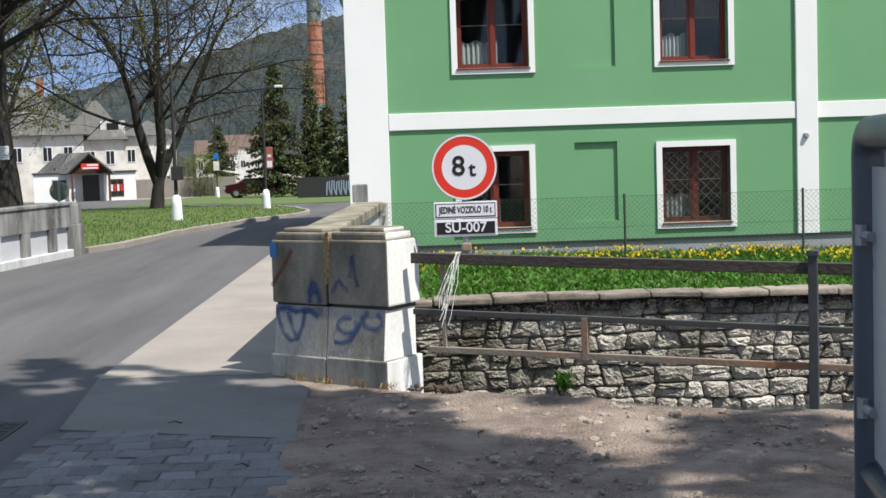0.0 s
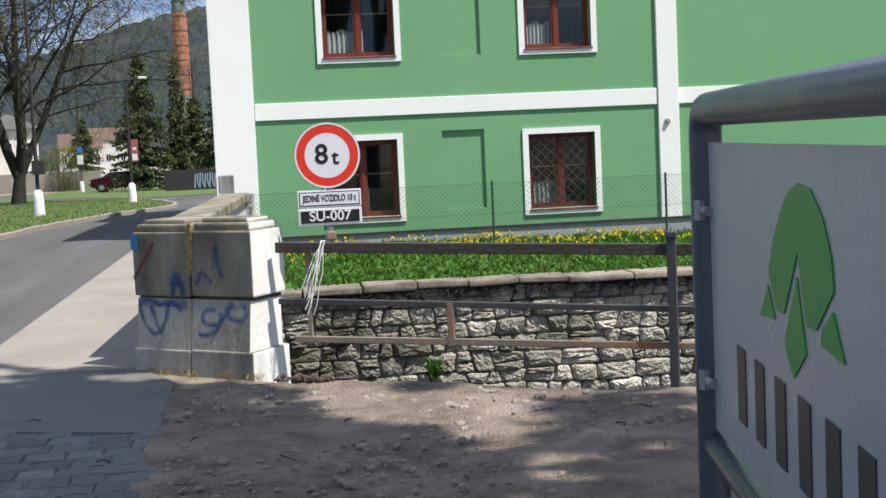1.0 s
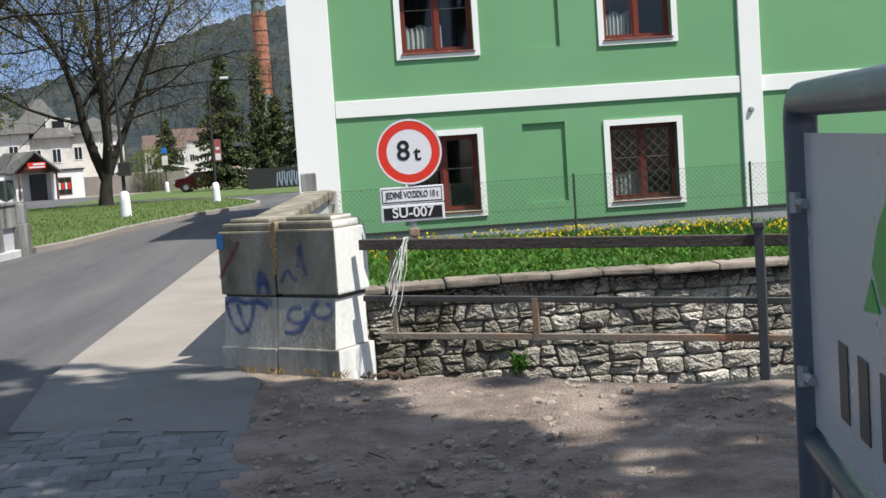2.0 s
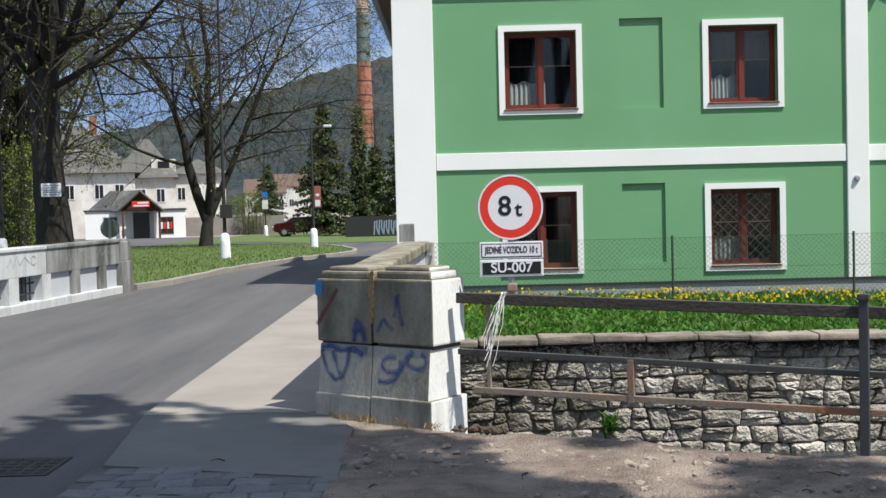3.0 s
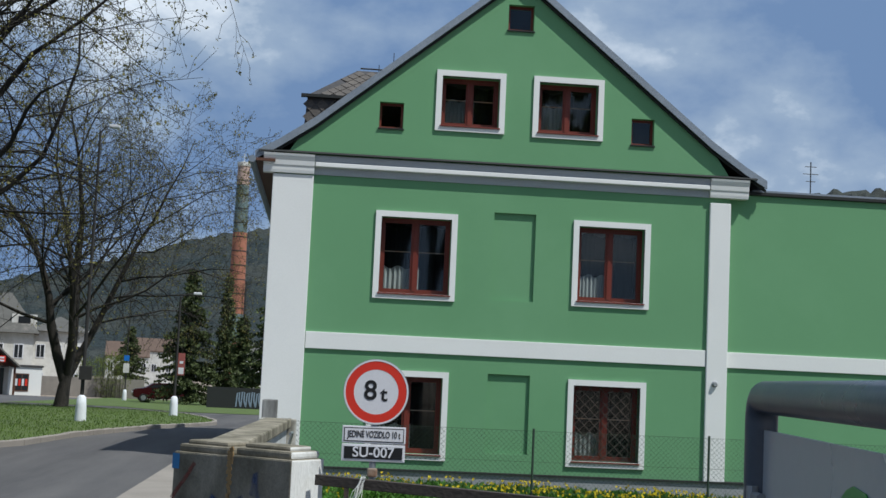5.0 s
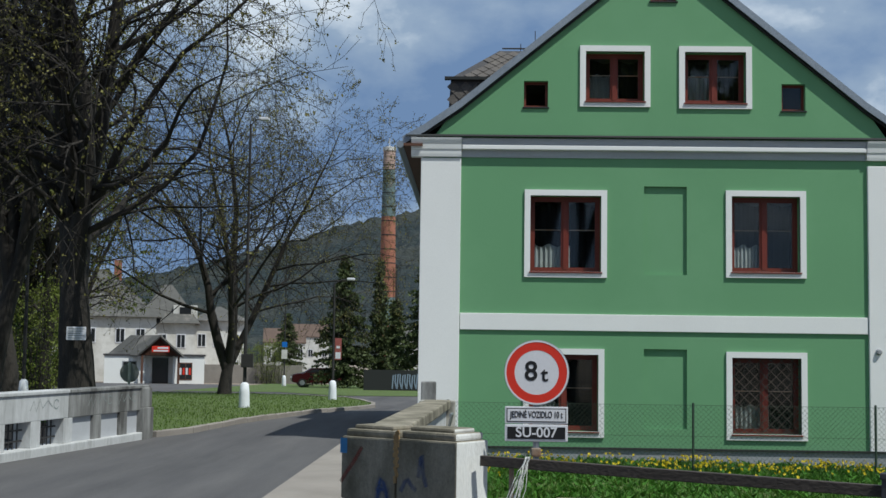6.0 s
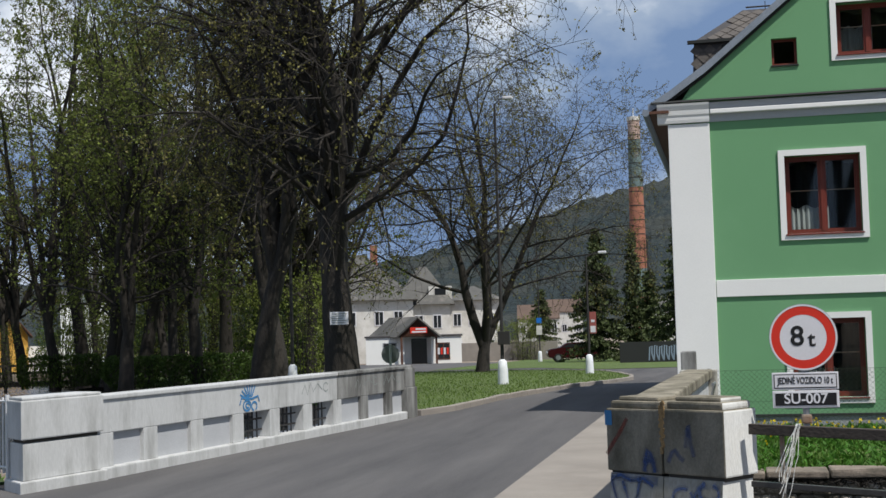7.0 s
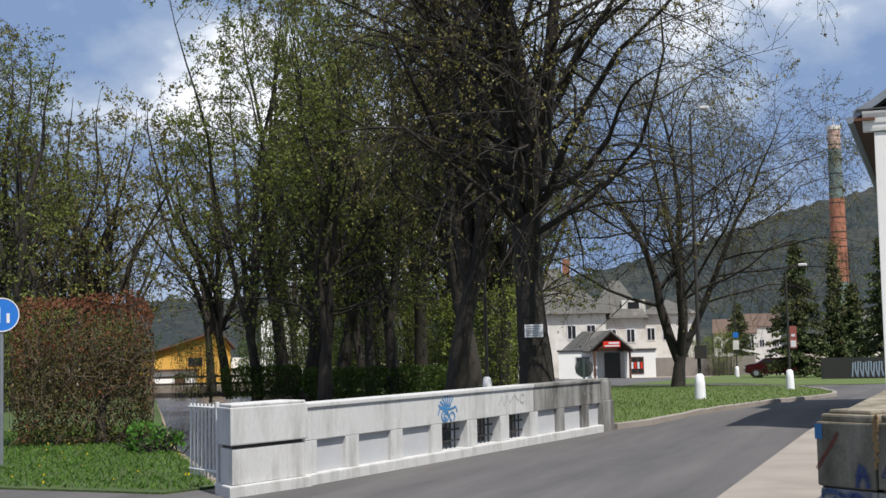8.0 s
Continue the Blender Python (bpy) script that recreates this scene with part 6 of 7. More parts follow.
def lamp_post(x, y, height, head, label):
    lp = thing("street_lamp", (0, 0, 0), label, "street lamp")
    part("base", tube(bmesh.new(), [(0, 0, -0.1), (0, 0, 0.12), (0, 0, 0.55), (0, 0, 0.78), (0, 0, 0.84)], [0.17, 0.165, 0.15, 0.125, 0.06], 14), M_LAMPWHITE, lp, "white painted concrete foot", True)
    part("pole", tube(bmesh.new(), [(0, 0, 0.8), (0, 0, height * 0.6), (0, 0, height)], [0.055, 0.045, 0.035], 10), M_IRON, lp, "dark steel pole")
    part("arm", tube(bmesh.new(), [(0, 0, height - 0.05), (head * 0.5, 0, height + 0.12), (head, 0, height + 0.15)], 0.022, 8), M_IRON, lp)
    part("head", boxes((head - 0.06, head + 0.26, -0.09, 0.09, height + 0.10, height + 0.2, 0.03)), M_SIGNW, lp, "white lamp head")
    lp.matrix_basis = pose(x, y, drop(y), 0, 0, 0)
    return lp


lamp = lamp_post(-6.8, 39.65, 8.6, 0.3, "street lamp with a white foot on the lawn")
part("grey_box", boxes((-0.10, 0.26, -0.17, -0.06, 1.28, 1.68, 0.01)), M_IRON, lamp, "grey back of a mounted sign")
lamp2 = lamp_post(-5.54, 52.8, 4.7, 0.55, "street lamp carrying a red sign")
rb = part("sign_board", boxes((0.06, 0.32, -0.03, 0.0, 1.65, 2.5, 0.01)), M_FADEDRED, lamp2, "faded red and white sign board")
part("sign_stripe", boxes((0.09, 0.29, -0.035, -0.03, 1.7, 1.95)), M_SIGNW, rb)
part("sign_stripe", boxes((0.12, 0.26, -0.035, -0.03, 2.1, 2.2)), M_SIGNW, rb)
lamp3 = lamp_post(-14.5, 103, 11.2, 0.7, "tall street lamp with small traffic signs")
part("blue_sign", boxes((-0.2, 0.2, -0.12, -0.08, 3.0, 3.4, 0.01)), M_BLUESIGN, lamp3)
part("white_sign", boxes((-0.22, 0.22, -0.12, -0.08, 2.1, 2.8, 0.01)), M_OLDWHITE, lamp3)
lamp4 = lamp_post(-13.6, 40.2, 9.5, 0.9, "tall green street lamp among the trees")

rs = thing("traffic_sign", (0, 0, 0), "grey back of a round traffic sign on a post", "traffic sign")
part("disc", disc(0, 0.46, 0, 0.03, 0, 1.0), M_GALV, rs)
part("post", boxes((-0.06, 0.06, -0.05, -0.01, -0.1, 1.5)), M_GALVW, rs)
stand(rs, -14.45, 66)

blue = thing("traffic_sign", (0, 0, 0), "round blue footpath sign on a grey post", "traffic sign")
part("face", disc(0, 0.25, 0, 0.012, 0, 2.25), M_BLUESIGN, blue)
part("rim", disc(0.235, 0.25, -0.004, 0.002, 0, 2.25), M_SIGNW, blue)
for x, z0, z1, w in ((-0.05, 2.13, 2.36, 0.03), (0.09, 2.13, 2.27, 0.022)):
    part("white_shape", boxes((x - w, x + w, -0.006, 0.0, z0, z1, 0.0)), M_SIGNW, blue)
part("post", tube(bmesh.new(), [(0, 0.04, -0.1), (0, 0.04, 2.5)], 0.03, 10), M_GALV, blue)
stand(blue, -39.2, 20.6, 38)


def build_car():
    car = thing("car", (0, 0, 0), "dark red hatchback parked by the road", "car")
    prof = [(-2.0, 0.35), (-2.05, 0.75), (-1.9, 0.95), (-1.1, 1.05), (-0.5, 1.42), (0.9, 1.45), (1.7, 1.02), (1.95, 0.9), (2.0, 0.4), (1.6, 0.28), (-1.6, 0.28)]
    bm = bmesh.new()
    a, b = [bm.verts.new((x, -0.8, z)) for x, z in prof], [bm.verts.new((x, 0.8, z)) for x, z in prof]
    bm.faces.new(a)
    bm.faces.new(b[::-1])
    for i in range(len(prof)):
        bm.faces.new((a[i], a[(i + 1) % len(prof)], b[(i + 1) % len(prof)], b[i]))
    bmesh.ops.recalc_face_normals(bm, faces=bm.faces)
    bmesh.ops.bevel(bm, geom=bm.edges[:], offset=0.06, segments=2, affect="EDGES")
    part("body", bm, M_CAR, car)
    for s in (-0.806, 0.806):
        bm = bmesh.new()
        f = bm.faces.new([bm.verts.new((x, s, z)) for x, z in ((-0.95, 1.08), (-0.45, 1.34), (0.85, 1.37), (1.45, 1.06))])
        part("side_window", bm, M_DARKPANE, car)
        for x in (-1.25, 1.25):
            wheel = part("wheel", disc(0, 0.31, s * 0.98 - 0.09, s * 0.98 + 0.09, x, 0.31, 24), M_RUBBER, car)
            part("rim", disc(0, 0.19, s * 1.06 - 0.06, s * 1.06 + 0.06, x, 0.31, 20), M_GALV, wheel)
    for y in (-0.55, 0.55):
        part("headlight", boxes((-2.06, -1.98, y - 0.16, y + 0.16, 0.62, 0.78, 0.02)), M_SIGNW, car)
    return car


stand(build_car(), -6.6, 104, 12)

stack = thing("factory_chimney", (0, 0, 0), "tall brick factory chimney with patinated bands and steel hoops", "chimney")
HEIGHT = 30.0
bands = [(-1, 7.0, M_BRICK), (7.0, 10.7, M_TEAL), (10.7, 21.3, M_BRICK), (21.3, 27.5, M_TEAL), (27.5, HEIGHT, M_PALEBRICK)]


def stack_r(z):
    return 1.26 - 0.48 * max(z, 0) / HEIGHT


for z0, z1, mat in bands:
    part("shaft", tube(bmesh.new(), [(0, 0, z0), (0, 0, z1)], [stack_r(z0), stack_r(z1)], 28), mat, stack)
for k in range(14):
    z = 4 + k * 1.85
    part("hoop", tube(bmesh.new(), [(0, 0, z), (0, 0, z + 0.12)], stack_r(z) + 0.03, 28), M_IRON, stack)
part("crown", tube(bmesh.new(), [(0, 0, HEIGHT), (0, 0, HEIGHT + 0.5), (0, 0, HEIGHT + 0.6)], [stack_r(HEIGHT) + 0.1, stack_r(HEIGHT) + 0.1, 0.4], 28), M_OLDWHITE, stack)
part("lightning_rod", tube(bmesh.new(), [(0, 0, HEIGHT + 0.5), (0, 0, HEIGHT + 1.7)], 0.06, 6), M_GALVW, stack)
part("ladder", boxes((stack_r(5) - 0.1, stack_r(5) + 0.15, -0.9, -0.8, 0, HEIGHT * 0.5)), M_IRON, stack)
stand(stack, -3.68, 175)


def build_hill():
    """A wooded ridge that rises to the right behind the town, its canopy rough with treetops."""
    vs, fs = [], []
    nu, nv = 460, 64
    for j in range(nv + 1):
        v = j / nv
        dist = 330 + 620 * v
        for i in range(nu + 1):
            az = -55 + 85 * i / nu
            ridge = 2.4 + 6.2 / (1 + math.exp(-(az + 5.5) / 5.0)) + 0.12 * math.sin(az * 0.6) + 0.16 * noise.noise((az * 0.3, 3, 0))
            crest = 950 * math.tan(radians(ridge))
            h = crest * (v ** 1.25) + 3.0 * v ** 0.4 * noise.noise((az * 2.6, v * 20, 5)) + 2.5 * v ** 0.4 * noise.noise((az * 8.0, v * 40, 9)) + 3.5 * v ** 0.4 * abs(noise.noise((az * 23.0, v * 110, 2)))
            x, y = at(az, dist)
            vs.append((x, y, -6 + max(h, 0) + 4 * v))
    for j in range(nv):
        for i in range(nu):
            q = j * (nu + 1) + i
            fs.append((q, q + 1, q + nu + 2, q + nu + 1))
    me = bpy.data.meshes.new("hill")
    me.from_pydata(vs, [], fs)
    me.materials.append(M_FOREST)
    me.update()
    tagged(new("hill", me), "distant wooded hill ridge in early spring", "hill", kind="structure")


build_hill()

# low footbridge far up the river
fb = thing("footbridge", (0, 0, 0), "low dark timber footbridge over the river", "footbridge")
part("deck", boxes((-7, 7, 0, 1.2, -0.1, 0.12)), M_WOOD, fb)
for z in (0.5, 0.85):
    part("rail", boxes((-7, 7, 0, 0.08, z, z + 0.12)), M_WOOD, fb)
for x in (-6.6, -3.3, 0, 3.3, 6.6):
    part("post", boxes((x - 0.08, x + 0.08, -0.05, 0.12, -0.4, 1.0)), M_WOOD, fb)
stand(fb, -30.3, 68, 30)

# ---- grass, flowers, fence, stones, setts ----
def blades(name, spots, mat, size, seed, label, wide=0.10, lean=0.5):
    """Upright tapering leaves, one to each spot (x, y, z)."""
    rnd = random.Random(seed)
    v, f = [], []
    for x, y, z in spots:
        h, w, a = size * rnd.uniform(0.5, 1.3), size * wide * rnd.uniform(0.7, 1.3), rnd.uniform(0, 6.283)
        lx, ly = rnd.gauss(0, lean) * h, rnd.gauss(0, lean) * h
        cx, cy = math.cos(a) * w, math.sin(a) * w
        n = len(v)
        v += [(x - cx, y - cy, z), (x + cx, y + cy, z), (x + cx * 0.8 + lx * 0.5, y + cy * 0.8 + ly * 0.5, z + h * 0.6), (x + lx, y + ly, z + h), (x - cx * 0.8 + lx * 0.5, y - cy * 0.8 + ly * 0.5, z + h * 0.6)]
        f.append((n, n + 1, n + 2, n + 3, n + 4))
    me = bpy.data.meshes.new(name)
    me.from_pydata(v, [], f)
    me.materials.append(mat)
    return tagged(new(name, me), label, "grass", kind="stuff")


rnd = random.Random(77)


def bank_z(x, v):
    return -0.40 + 0.17 * v - 0.014 * max(0, x - 1) * v


spots = []
while len(spots) < 15000:
    x, v = rnd.uniform(-0.6, 10), rnd.random()
    spots.append((x, 18.25 + 5.7 * v, bank_z(x, v) - 0.02))
blades("bank_grass", spots[:8000], M_BLADE, 0.13, 1, "lush green grass on the river bank")
blades("bank_herbs", spots[8000:], M_HERB, 0.11, 2, "broad-leaved green herbs on the river bank", 0.38, 0.9)
flowers = Wood()
k = 0
while k < 620:
    x, v = rnd.uniform(-0.2, 10), min(0.99, abs(rnd.gauss(0.80, 0.14)))
    if noise.noise((x * 0.9, v * 3, 2)) + rnd.gauss(0.05, 0.25) < 0.05:
        continue
    p = Vector((x, 18.25 + 5.7 * v, bank_z(x, v) + rnd.uniform(0.09, 0.17)))
    for _ in range(3):
        flowers.leaf(p, rnd.uniform(0.05, 0.075), rnd)
    k += 1
fl = new("dandelions", flowers.mesh("dandelions", M_DANDY, False))
tagged(fl, "yellow dandelions flowering in the bank grass", "flowers", kind="stuff")
near = []
while len(near) < 24000:
    x, y = rnd.uniform(-19, -8.5), rnd.uniform(13.1, 26)
    if (x + 8.35) * 6.6 + (y - 14.0) * 4.75 < 0 and not (x > -11.4 and y < 13.42 - 0.09 * (x + 8.6)):
        near.append((x, y, 0.02))
blades("verge_grass", near, M_BLADE, 0.06, 3, "green grass beside the river", 0.16, 0.8)
fl2 = Wood()
for x, y, z in near[:90]:
    p = Vector((x, y, 0.09))
    for _ in range(3):
        fl2.leaf(p, 0.04, rnd)
tagged(new("dandelions", fl2.mesh("dandelions", M_DANDY, False)), "scattered yellow dandelions in the grass", "flowers", kind="stuff")


def inside(ring, x, y):
    odd = False
    for a, b in zip(ring, ring[1:] + ring[:1]):
        if (a[1] > y) != (b[1] > y) and x < (b[0] - a[0]) * (y - a[1]) / (b[1] - a[1]) + a[0]:
            odd = not odd
    return odd


lawn_spots = []
while len(lawn_spots) < 16000:
    x, y = rnd.uniform(-20, -3.3), 24.9 + 40 * rnd.random() ** 1.5
    if inside(KERB, x, y):
        lawn_spots.append((x, y, 0.085 + drop(y)))
blades("lawn_grass", lawn_spots, M_LAWN, 0.06, 4, "short green lawn grass", 0.16)

# kerb stones round the lawn
kerb = thing("kerb", (0, 0, 0), "pale worn concrete kerb round the lawn", "kerb")
kerb["kind"] = "structure"
for a, b in zip(KERB[:11], KERB[1:11]):
    a, b = Vector(a), Vector(b)
    n = max(1, round((b - a).length / 1.0))
    for i in range(n):
        p, q = a.lerp(b, i / n), a.lerp(b, (i + 1) / n)
        m = (p + q) / 2
        bm = bmesh.new()
        ln = (q - p).length
        box(bm, -ln / 2 + 0.008, ln / 2 - 0.008, -0.08, 0.08, -0.12, 0.115 + rnd.uniform(-0.008, 0.008), 0.015,
            Matrix.Translation((m.x, m.y, drop(m.y))) @ Matrix.Rotation(math.atan2((q - p).y, (q - p).x), 4, "Z"))
        part("kerb_stone", bm, M_SLAB, kerb)

# chain-link fence before the house
link = thing("wire_fence", (3, 22.6, -0.3), "low green chain-link fence on thin steel posts", "fence")
for x in (-0.45, 3.68, 6.73, 10.5):
    part("post", tube(bmesh.new(), [(x, 22.6, -0.5), (x, 22.6, 0.86)], 0.021, 8), M_FENCEPOST, link)
bm = bmesh.new()
wires, x = Wood(), -1.4
while x < 11:
    for s in (1, -1):
        p, q = Vector((x, 22.6 + 0.002 * s, -0.25 if s > 0 else 0.82)), Vector((x + 1.07, 22.6 + 0.002 * s, 0.82 if s > 0 else -0.25))
        if p.x < -0.45:
            p = p.lerp(q, (-0.45 - p.x) / (q.x - p.x))
        wires.limb([p, q], [0.0022, 0.0022], 3)
    x += 0.085
for z in (-0.2, 0.3, 0.82):
    wires.limb([Vector((-0.45, 22.6, z)), Vector((10.5, 22.6, z))], [0.003, 0.003], 3)
ob = hang("wire_mesh", wires.mesh("wire_mesh", M_FENCEPOST), link, "fine diamond wire mesh")
ob.matrix_parent_inverse = Matrix.Translation(-HOME[link.name])

# pebbles, clods and the trodden edge of the bank
vs, fs = [], []
NX, NY = 90, 60
for j in range(NY + 1):
    for i in range(NX + 1):
        x = -0.72 + 5.8 * i / NX
        edge = 8.93 - 0.49 * x if x > 0 else 8.95
        y = 4.8 + (edge - 4.8) * j / NY
        rim = j / NY
        z = 0.012 + 0.035 * noise.noise((x * 0.9, y * 0.9, 1)) * min(1, i / 6) + 0.02 * noise.noise((x * 4, y * 4, 2)) + 0.012 * noise.noise((x * 14, y * 14, 3)) + 0.05 * max(0, rim - 0.72) * (1 + noise.noise((x * 2, y, 4)))
        if j == NY:
            z = -0.25
        if x < 0.1 and y > 8.7:
            z = min(z, 0.012)
        vs.append((x, y + (0.08 * noise.noise((x * 3, 0, 8)) if j > NY - 3 else 0), z + 0.012))
for j in range(NY):
    for i in range(NX):
        q = j * (NX + 1) + i
        fs.append((q, q + 1, q + NX + 2, q + NX + 1))
me = bpy.data.meshes.new("earth_verge")
me.from_pydata(vs, [], fs)
me.materials.append(M_EARTH2)
me.polygons.foreach_set("use_smooth", [True] * len(me.polygons))
tagged(new("earth_verge", me), "dry trodden brown earth along the bank", "ground", kind="structure")
peb = bmesh.new()
for k in range(1700):
    x, y = rnd.uniform(-0.6, 4.6), rnd.uniform(5.6, 8.9)
    if y > 8.75 - 0.5 * max(x, 0):
        continue
    s = rnd.choice((0.006, 0.007, 0.008, 0.01, 0.012, 0.016, 0.024)) * rnd.uniform(0.7, 1.3)
    bmesh.ops.create_icosphere(peb, subdivisions=1, radius=1, matrix=pose(x, y, 0.03, rnd.uniform(0, 90), 0, rnd.uniform(0, 360)) @ Matrix.Diagonal((s * 1.4, s, s * 0.7, 1)))
tagged(mesh_object("pebbles", peb, M_PEBBLE), "scattered small stones and clods on the earth", "stones", kind="stuff")
tw = Wood()
for k in range(10):
    x, y, a = rnd.uniform(-2.4, 4.4), rnd.uniform(5.6, 8.3), rnd.uniform(0, 6.283)
    ln = rnd.uniform(0.05, 0.22)
    tw.limb([Vector((x, y, 0.04)), Vector((x + math.cos(a) * ln * 0.5, y + math.sin(a) * ln * 0.5, 0.05)), Vector((x + math.cos(a + 0.2) * ln, y + math.sin(a + 0.2) * ln, 0.04))], [0.005, 0.004, 0.002], 4)
tagged(new("fallen_twigs", tw.mesh("fallen_twigs", M_BARK)), "small dry twigs fallen on the ground", "twigs", kind="stuff")
tuft = [(rnd.uniform(-0.95, 0.15), rnd.uniform(9.0, 9.8), 0.0) for _ in range(420)]
tuft = [(x, 9.82 - 0.80 * (x + 0.98) - abs(rnd.gauss(0.02, 0.09)) + 0.02, 0.02) for x, y, z in tuft if x < -0.12]
tuft = [p for p in tuft if noise.noise((p[0] * 5, 0, 3)) > -0.12]
blades("dry_grass", tuft, M_STRAW, 0.04, 7, "dry straw-coloured grass at the foot of the pillar", 0.08, 0.7)

clods = bmesh.new()
for k in range(34):
    u = rnd.random() ** 2
    x, y = 0.02 + 0.30 * u + rnd.gauss(0, 0.05), 9.02 - 0.14 * u + rnd.gauss(0, 0.05)
    q = rnd.uniform(0.008, 0.026)
    bmesh.ops.create_icosphere(clods, subdivisions=1, radius=q, matrix=pose(x, y, 0.02 + 0.02 * rnd.random(), rnd.uniform(0, 90), 0, rnd.uniform(0, 360)) @ Matrix.Diagonal((1.5, 1.0, 0.7, 1)))
for v in clods.verts:
    v.co += Vector((noise.noise(v.co * 30), noise.noise(v.co * 31 + Vector((4, 0, 0))), noise.noise(v.co * 29))) * 0.012
tagged(mesh_object("earth_clods", clods, M_BROWNSOIL), "dark crumbly clods of soil at the bank edge", "soil", kind="stuff")
grate = setting("drain_grate", boxes((-2.98, -2.44, 7.86, 8.42, 0.0, 0.014, 0.004)), M_IRON, "cast iron drain grate in the road", "grate")
# slots are black plates laid on top, standing for the holes' shade
for k in range(6):
    for i in range(5):
        part("slot_shade", boxes((-2.95 + k * 0.085, -2.895 + k * 0.085, 7.90 + i * 0.10, 7.96 + i * 0.10, 0.0142, 0.0165)), M_SIGNK, grate)

# stones of the river wall
def stone_mesh(r, corners):
    """A roughly dressed stone over four corners (x, z): uneven rounded outline, a face broken into facets."""
    c = sum((Vector(p) for p in corners), Vector((0, 0))) / 4
    ring = []
    for i in range(4):
        p, q = Vector(corners[i]), Vector(corners[(i + 1) % 4])
        for u in (0.12, 0.5, 0.88):
            ring.append(p.lerp(q, u))
    size = min((Vector(corners[0]) - Vector(corners[1])).length, (Vector(corners[1]) - Vector(corners[2])).length)
    gap = r.uniform(0.003, 0.008)
    ring = [p + (c - p).normalized() * (gap + r.uniform(0.0, 0.035) * size) - c for p in ring]
    n = len(ring)
    depth = r.uniform(0.02, 0.075)
    tilt = Vector((r.uniform(-0.08, 0.08), r.uniform(-0.10, 0.10)))
    v = [(p.x, 0.06, p.y) for p in ring]
    v += [(p.x, -0.25 * depth + r.uniform(-0.006, 0.006), p.y) for p in ring]
    for k, share in ((1, 0.80), (2, 0.42)):
        for p in ring:
            q = p * (share + r.uniform(-0.07, 0.07))
            v.append((q.x, -depth * (0.8 + 0.2 * k) + q.dot(tilt) + r.uniform(-0.014, 0.014), q.y))
    v.append((0, -depth * 1.2 + r.uniform(-0.015, 0.015), 0))
    f = [(lay * n + k, lay * n + (k + 1) % n, lay * n + n + (k + 1) % n, lay * n + n + k) for lay in range(3) for k in range(n)]
    f += [(3 * n + k, 3 * n + (k + 1) % n, 4 * n) for k in range(n)]
    me = bpy.data.meshes.new("stone")
    me.from_pydata(v, [], f)
    me.materials.append(M_STONE)
    me.update()
    return me, c


rnd = random.Random(13)


def course_z(z, x):
    return z + 0.06 * noise.noise((x * 0.7, z * 3.0, 2)) + 0.025 * noise.noise((x * 3.0, z * 5.0, 6))


def lay_stone(corners):
    me, c = stone_mesh(rnd, corners)
    ob = new("stone", me)
    ob.parent = bank_wall
    ob.matrix_basis = pose(c.x, 18.03, c.y)


z = -0.45
while z > -2.2:
    h = rnd.choice((0.15, 0.19, 0.22, 0.26, 0.31))
    x, lean = -0.68, 0.0
    while x < 8.6:
        w = rnd.uniform(0.16, 0.34) if rnd.random() < 0.5 else rnd.uniform(0.3, 0.55)
        lean2 = rnd.uniform(-0.045, 0.045)
        bl, br, tr, tl = (x - lean, course_z(z - h, x)), (x + w - lean2, course_z(z - h, x + w)), (x + w + lean2, course_z(z, x + w)), (x + lean, course_z(z, x))
        if h > 0.2 and rnd.random() < 0.28:
            u, u2 = rnd.uniform(0.35, 0.65), rnd.uniform(0.35, 0.65)
            ml, mr = Vector(bl).lerp(Vector(tl), u), Vector(br).lerp(Vector(tr), u2)
            lay_stone([bl, br, tuple(mr), tuple(ml)])
            lay_stone([tuple(ml), tuple(mr), tr, tl])
        else:
            lay_stone([bl, br, tr, tl])
        x, lean = x + w, lean2
    z -= h
fern = [(2.05 + rnd.gauss(0, 0.05), 17.93 + rnd.gauss(0, 0.02), -1.52 + rnd.gauss(0, 0.07)) for _ in range(60)]
blades("wall_fern", fern, M_HERB, 0.10, 8, "small green weed growing from the river wall", 0.2, 0.9)
x = -0.6
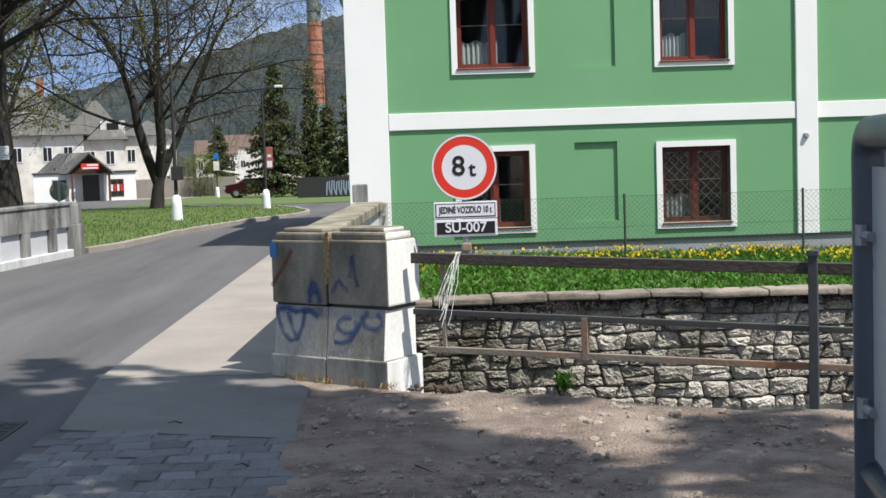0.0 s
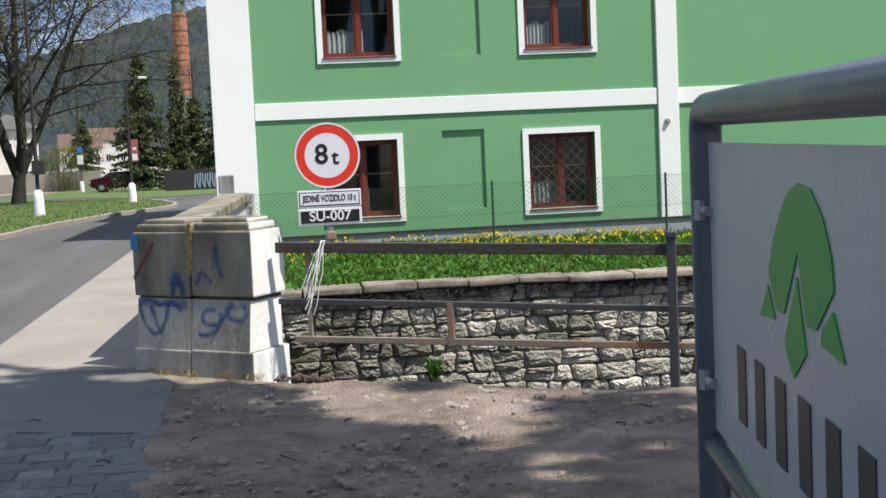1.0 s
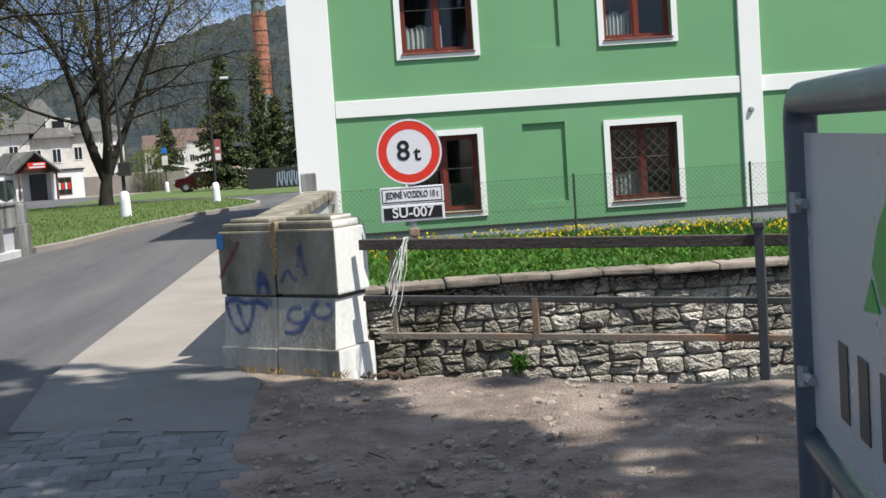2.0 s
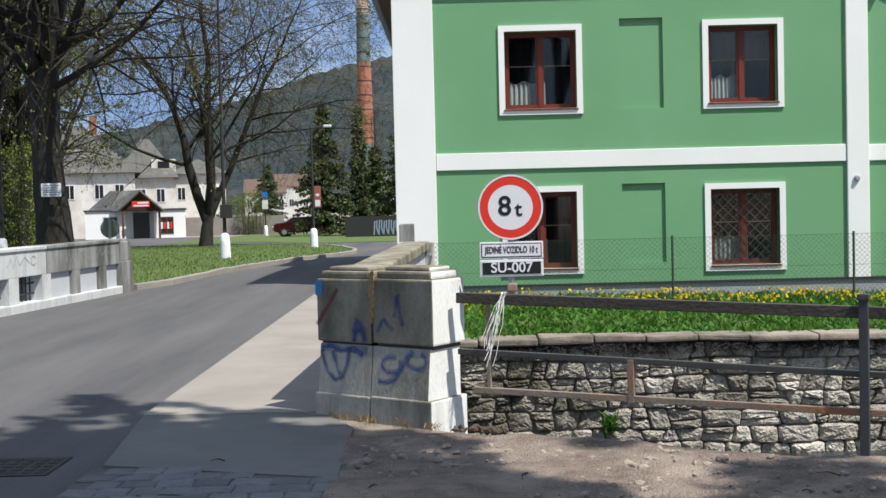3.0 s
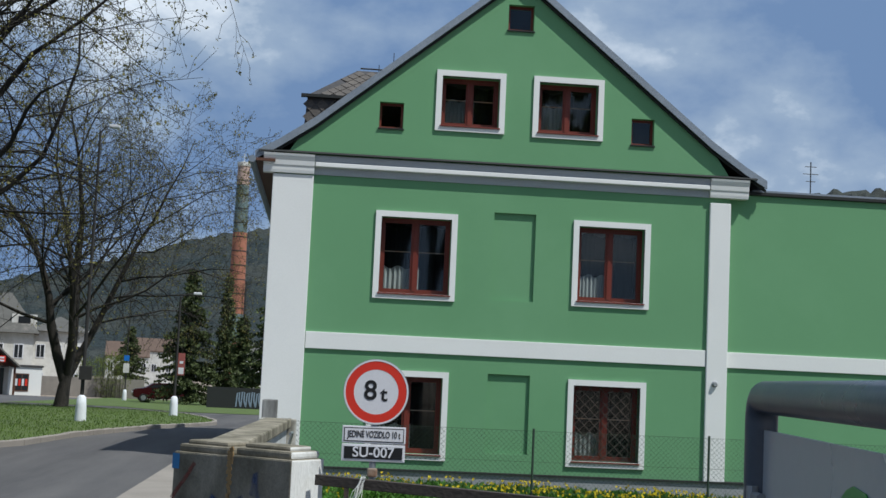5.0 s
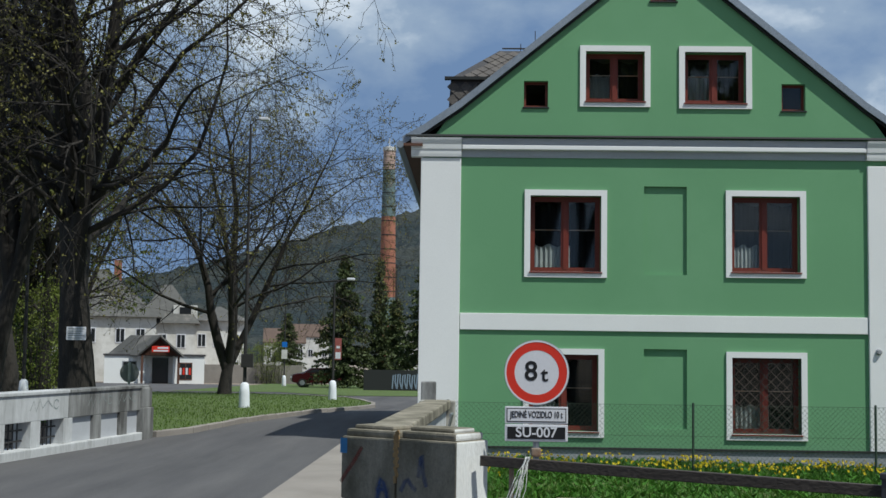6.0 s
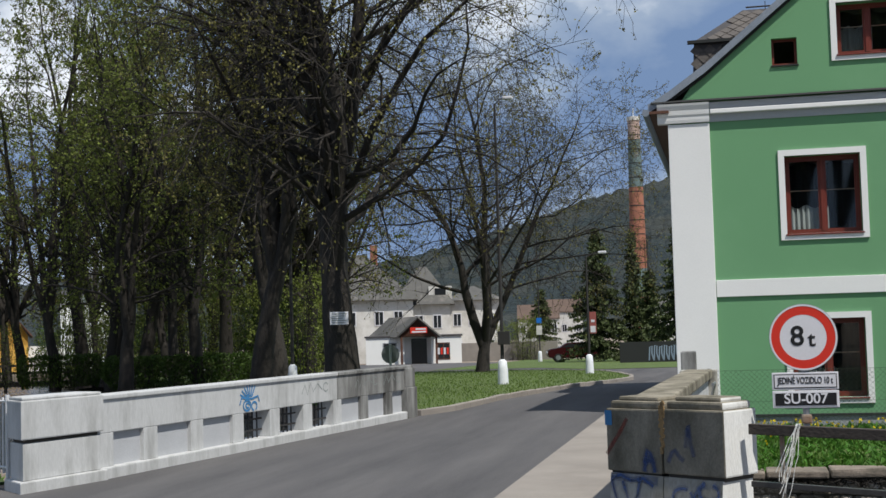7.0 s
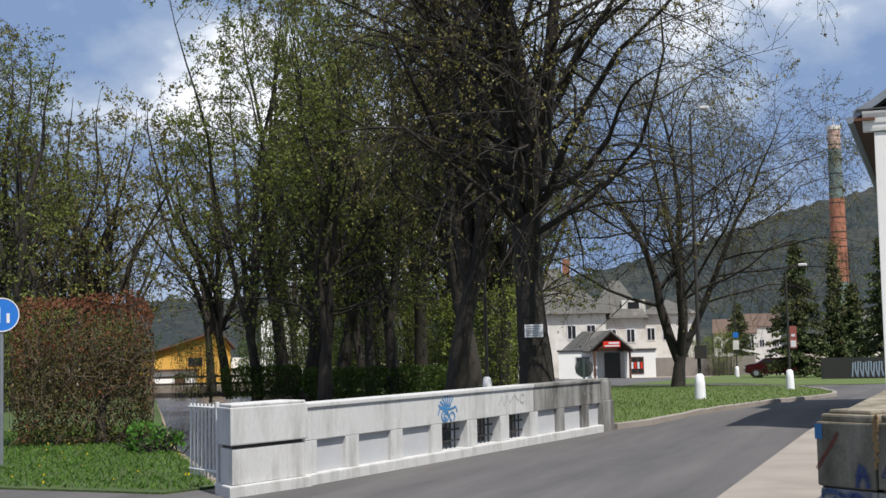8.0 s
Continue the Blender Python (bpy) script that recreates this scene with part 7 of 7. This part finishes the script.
while x < 12:
    w = rnd.uniform(0.5, 1.0)
    bm = bmesh.new()
    box(bm, x + 0.008, x + w - 0.008, 17.88 + rnd.uniform(-0.03, 0.03), 18.38, -0.42 + rnd.uniform(-0.01, 0.01), -0.335 + rnd.uniform(-0.02, 0.02), 0.025)
    for v in bm.verts:
        v.co.z += 0.03 * noise.noise(v.co * 3.0) + 0.025 * math.sin(x * 0.9)
        v.co.y += 0.03 * noise.noise(v.co * 4.0 + Vector((5, 0, 0)))
    part("coping_stone", bm, M_COPING, bank_wall)
    x += w
roots = Wood()
for k in range(420):
    x = rnd.uniform(-0.4, 9)
    p = [Vector((x, 17.93, -0.43))]
    for i in range(4):
        p.append(p[-1] + Vector((rnd.gauss(0, 0.05), rnd.gauss(-0.004, 0.01), -rnd.uniform(0.01, 0.05))))
    roots.limb(p, [0.011, 0.010, 0.008, 0.006, 0.004], 3)
tagged(new("hanging_roots", roots.mesh("hanging_roots", M_BARK)), "dry roots hanging below the coping", "roots", kind="stuff")

# setts before the pavement patch
setts = setting("sett_paving", boxes((-2.2, -0.66, 5.2, 7.98, -0.1, 0.017)), M_GRIT, "old granite sett paving", "paving")
sett_meshes = []
for k in range(8):
    r = random.Random(90 + k)
    bm = bmesh.new()
    box(bm, -0.5, 0.5, -0.5, 0.5, -0.5, 0.5, 0.0)
    bmesh.ops.bevel(bm, geom=[e for e in bm.edges if all(v.co.z > 0 for v in e.verts)], offset=0.11, segments=1, affect="EDGES")
    for v in bm.verts:
        v.co += Vector((r.uniform(-0.05, 0.05), r.uniform(-0.05, 0.05), r.uniform(-0.08, 0.08) if v.co.z > 0 else 0))
    me = bpy.data.meshes.new("sett")
    bm.to_mesh(me)
    bm.free()
    me.materials.append(M_SETT)
    sett_meshes.append(me)
y, odd = 5.3, 0
while y < 7.95:
    d = rnd.uniform(0.17, 0.21)
    x = -2.18 + (0.1 if odd else 0)
    while x < -0.72:
        w = rnd.uniform(0.16, 0.23)
        far = 8.03 - 0.357 * max(0, x + 2.15)
        if y + d / 2 < far - 0.02:
            ob = new("sett", sett_meshes[rnd.randrange(8)])
            ob.parent = setts
            ob.matrix_basis = pose(x + w / 2, y + d / 2, 0.0, rnd.uniform(-1, 1), rnd.uniform(-1, 1), rnd.uniform(-3, 3)) @ Matrix.Diagonal((w * 0.97, d * 0.96, 0.052, 1))
        x += w
    y += d
    odd = 1 - odd
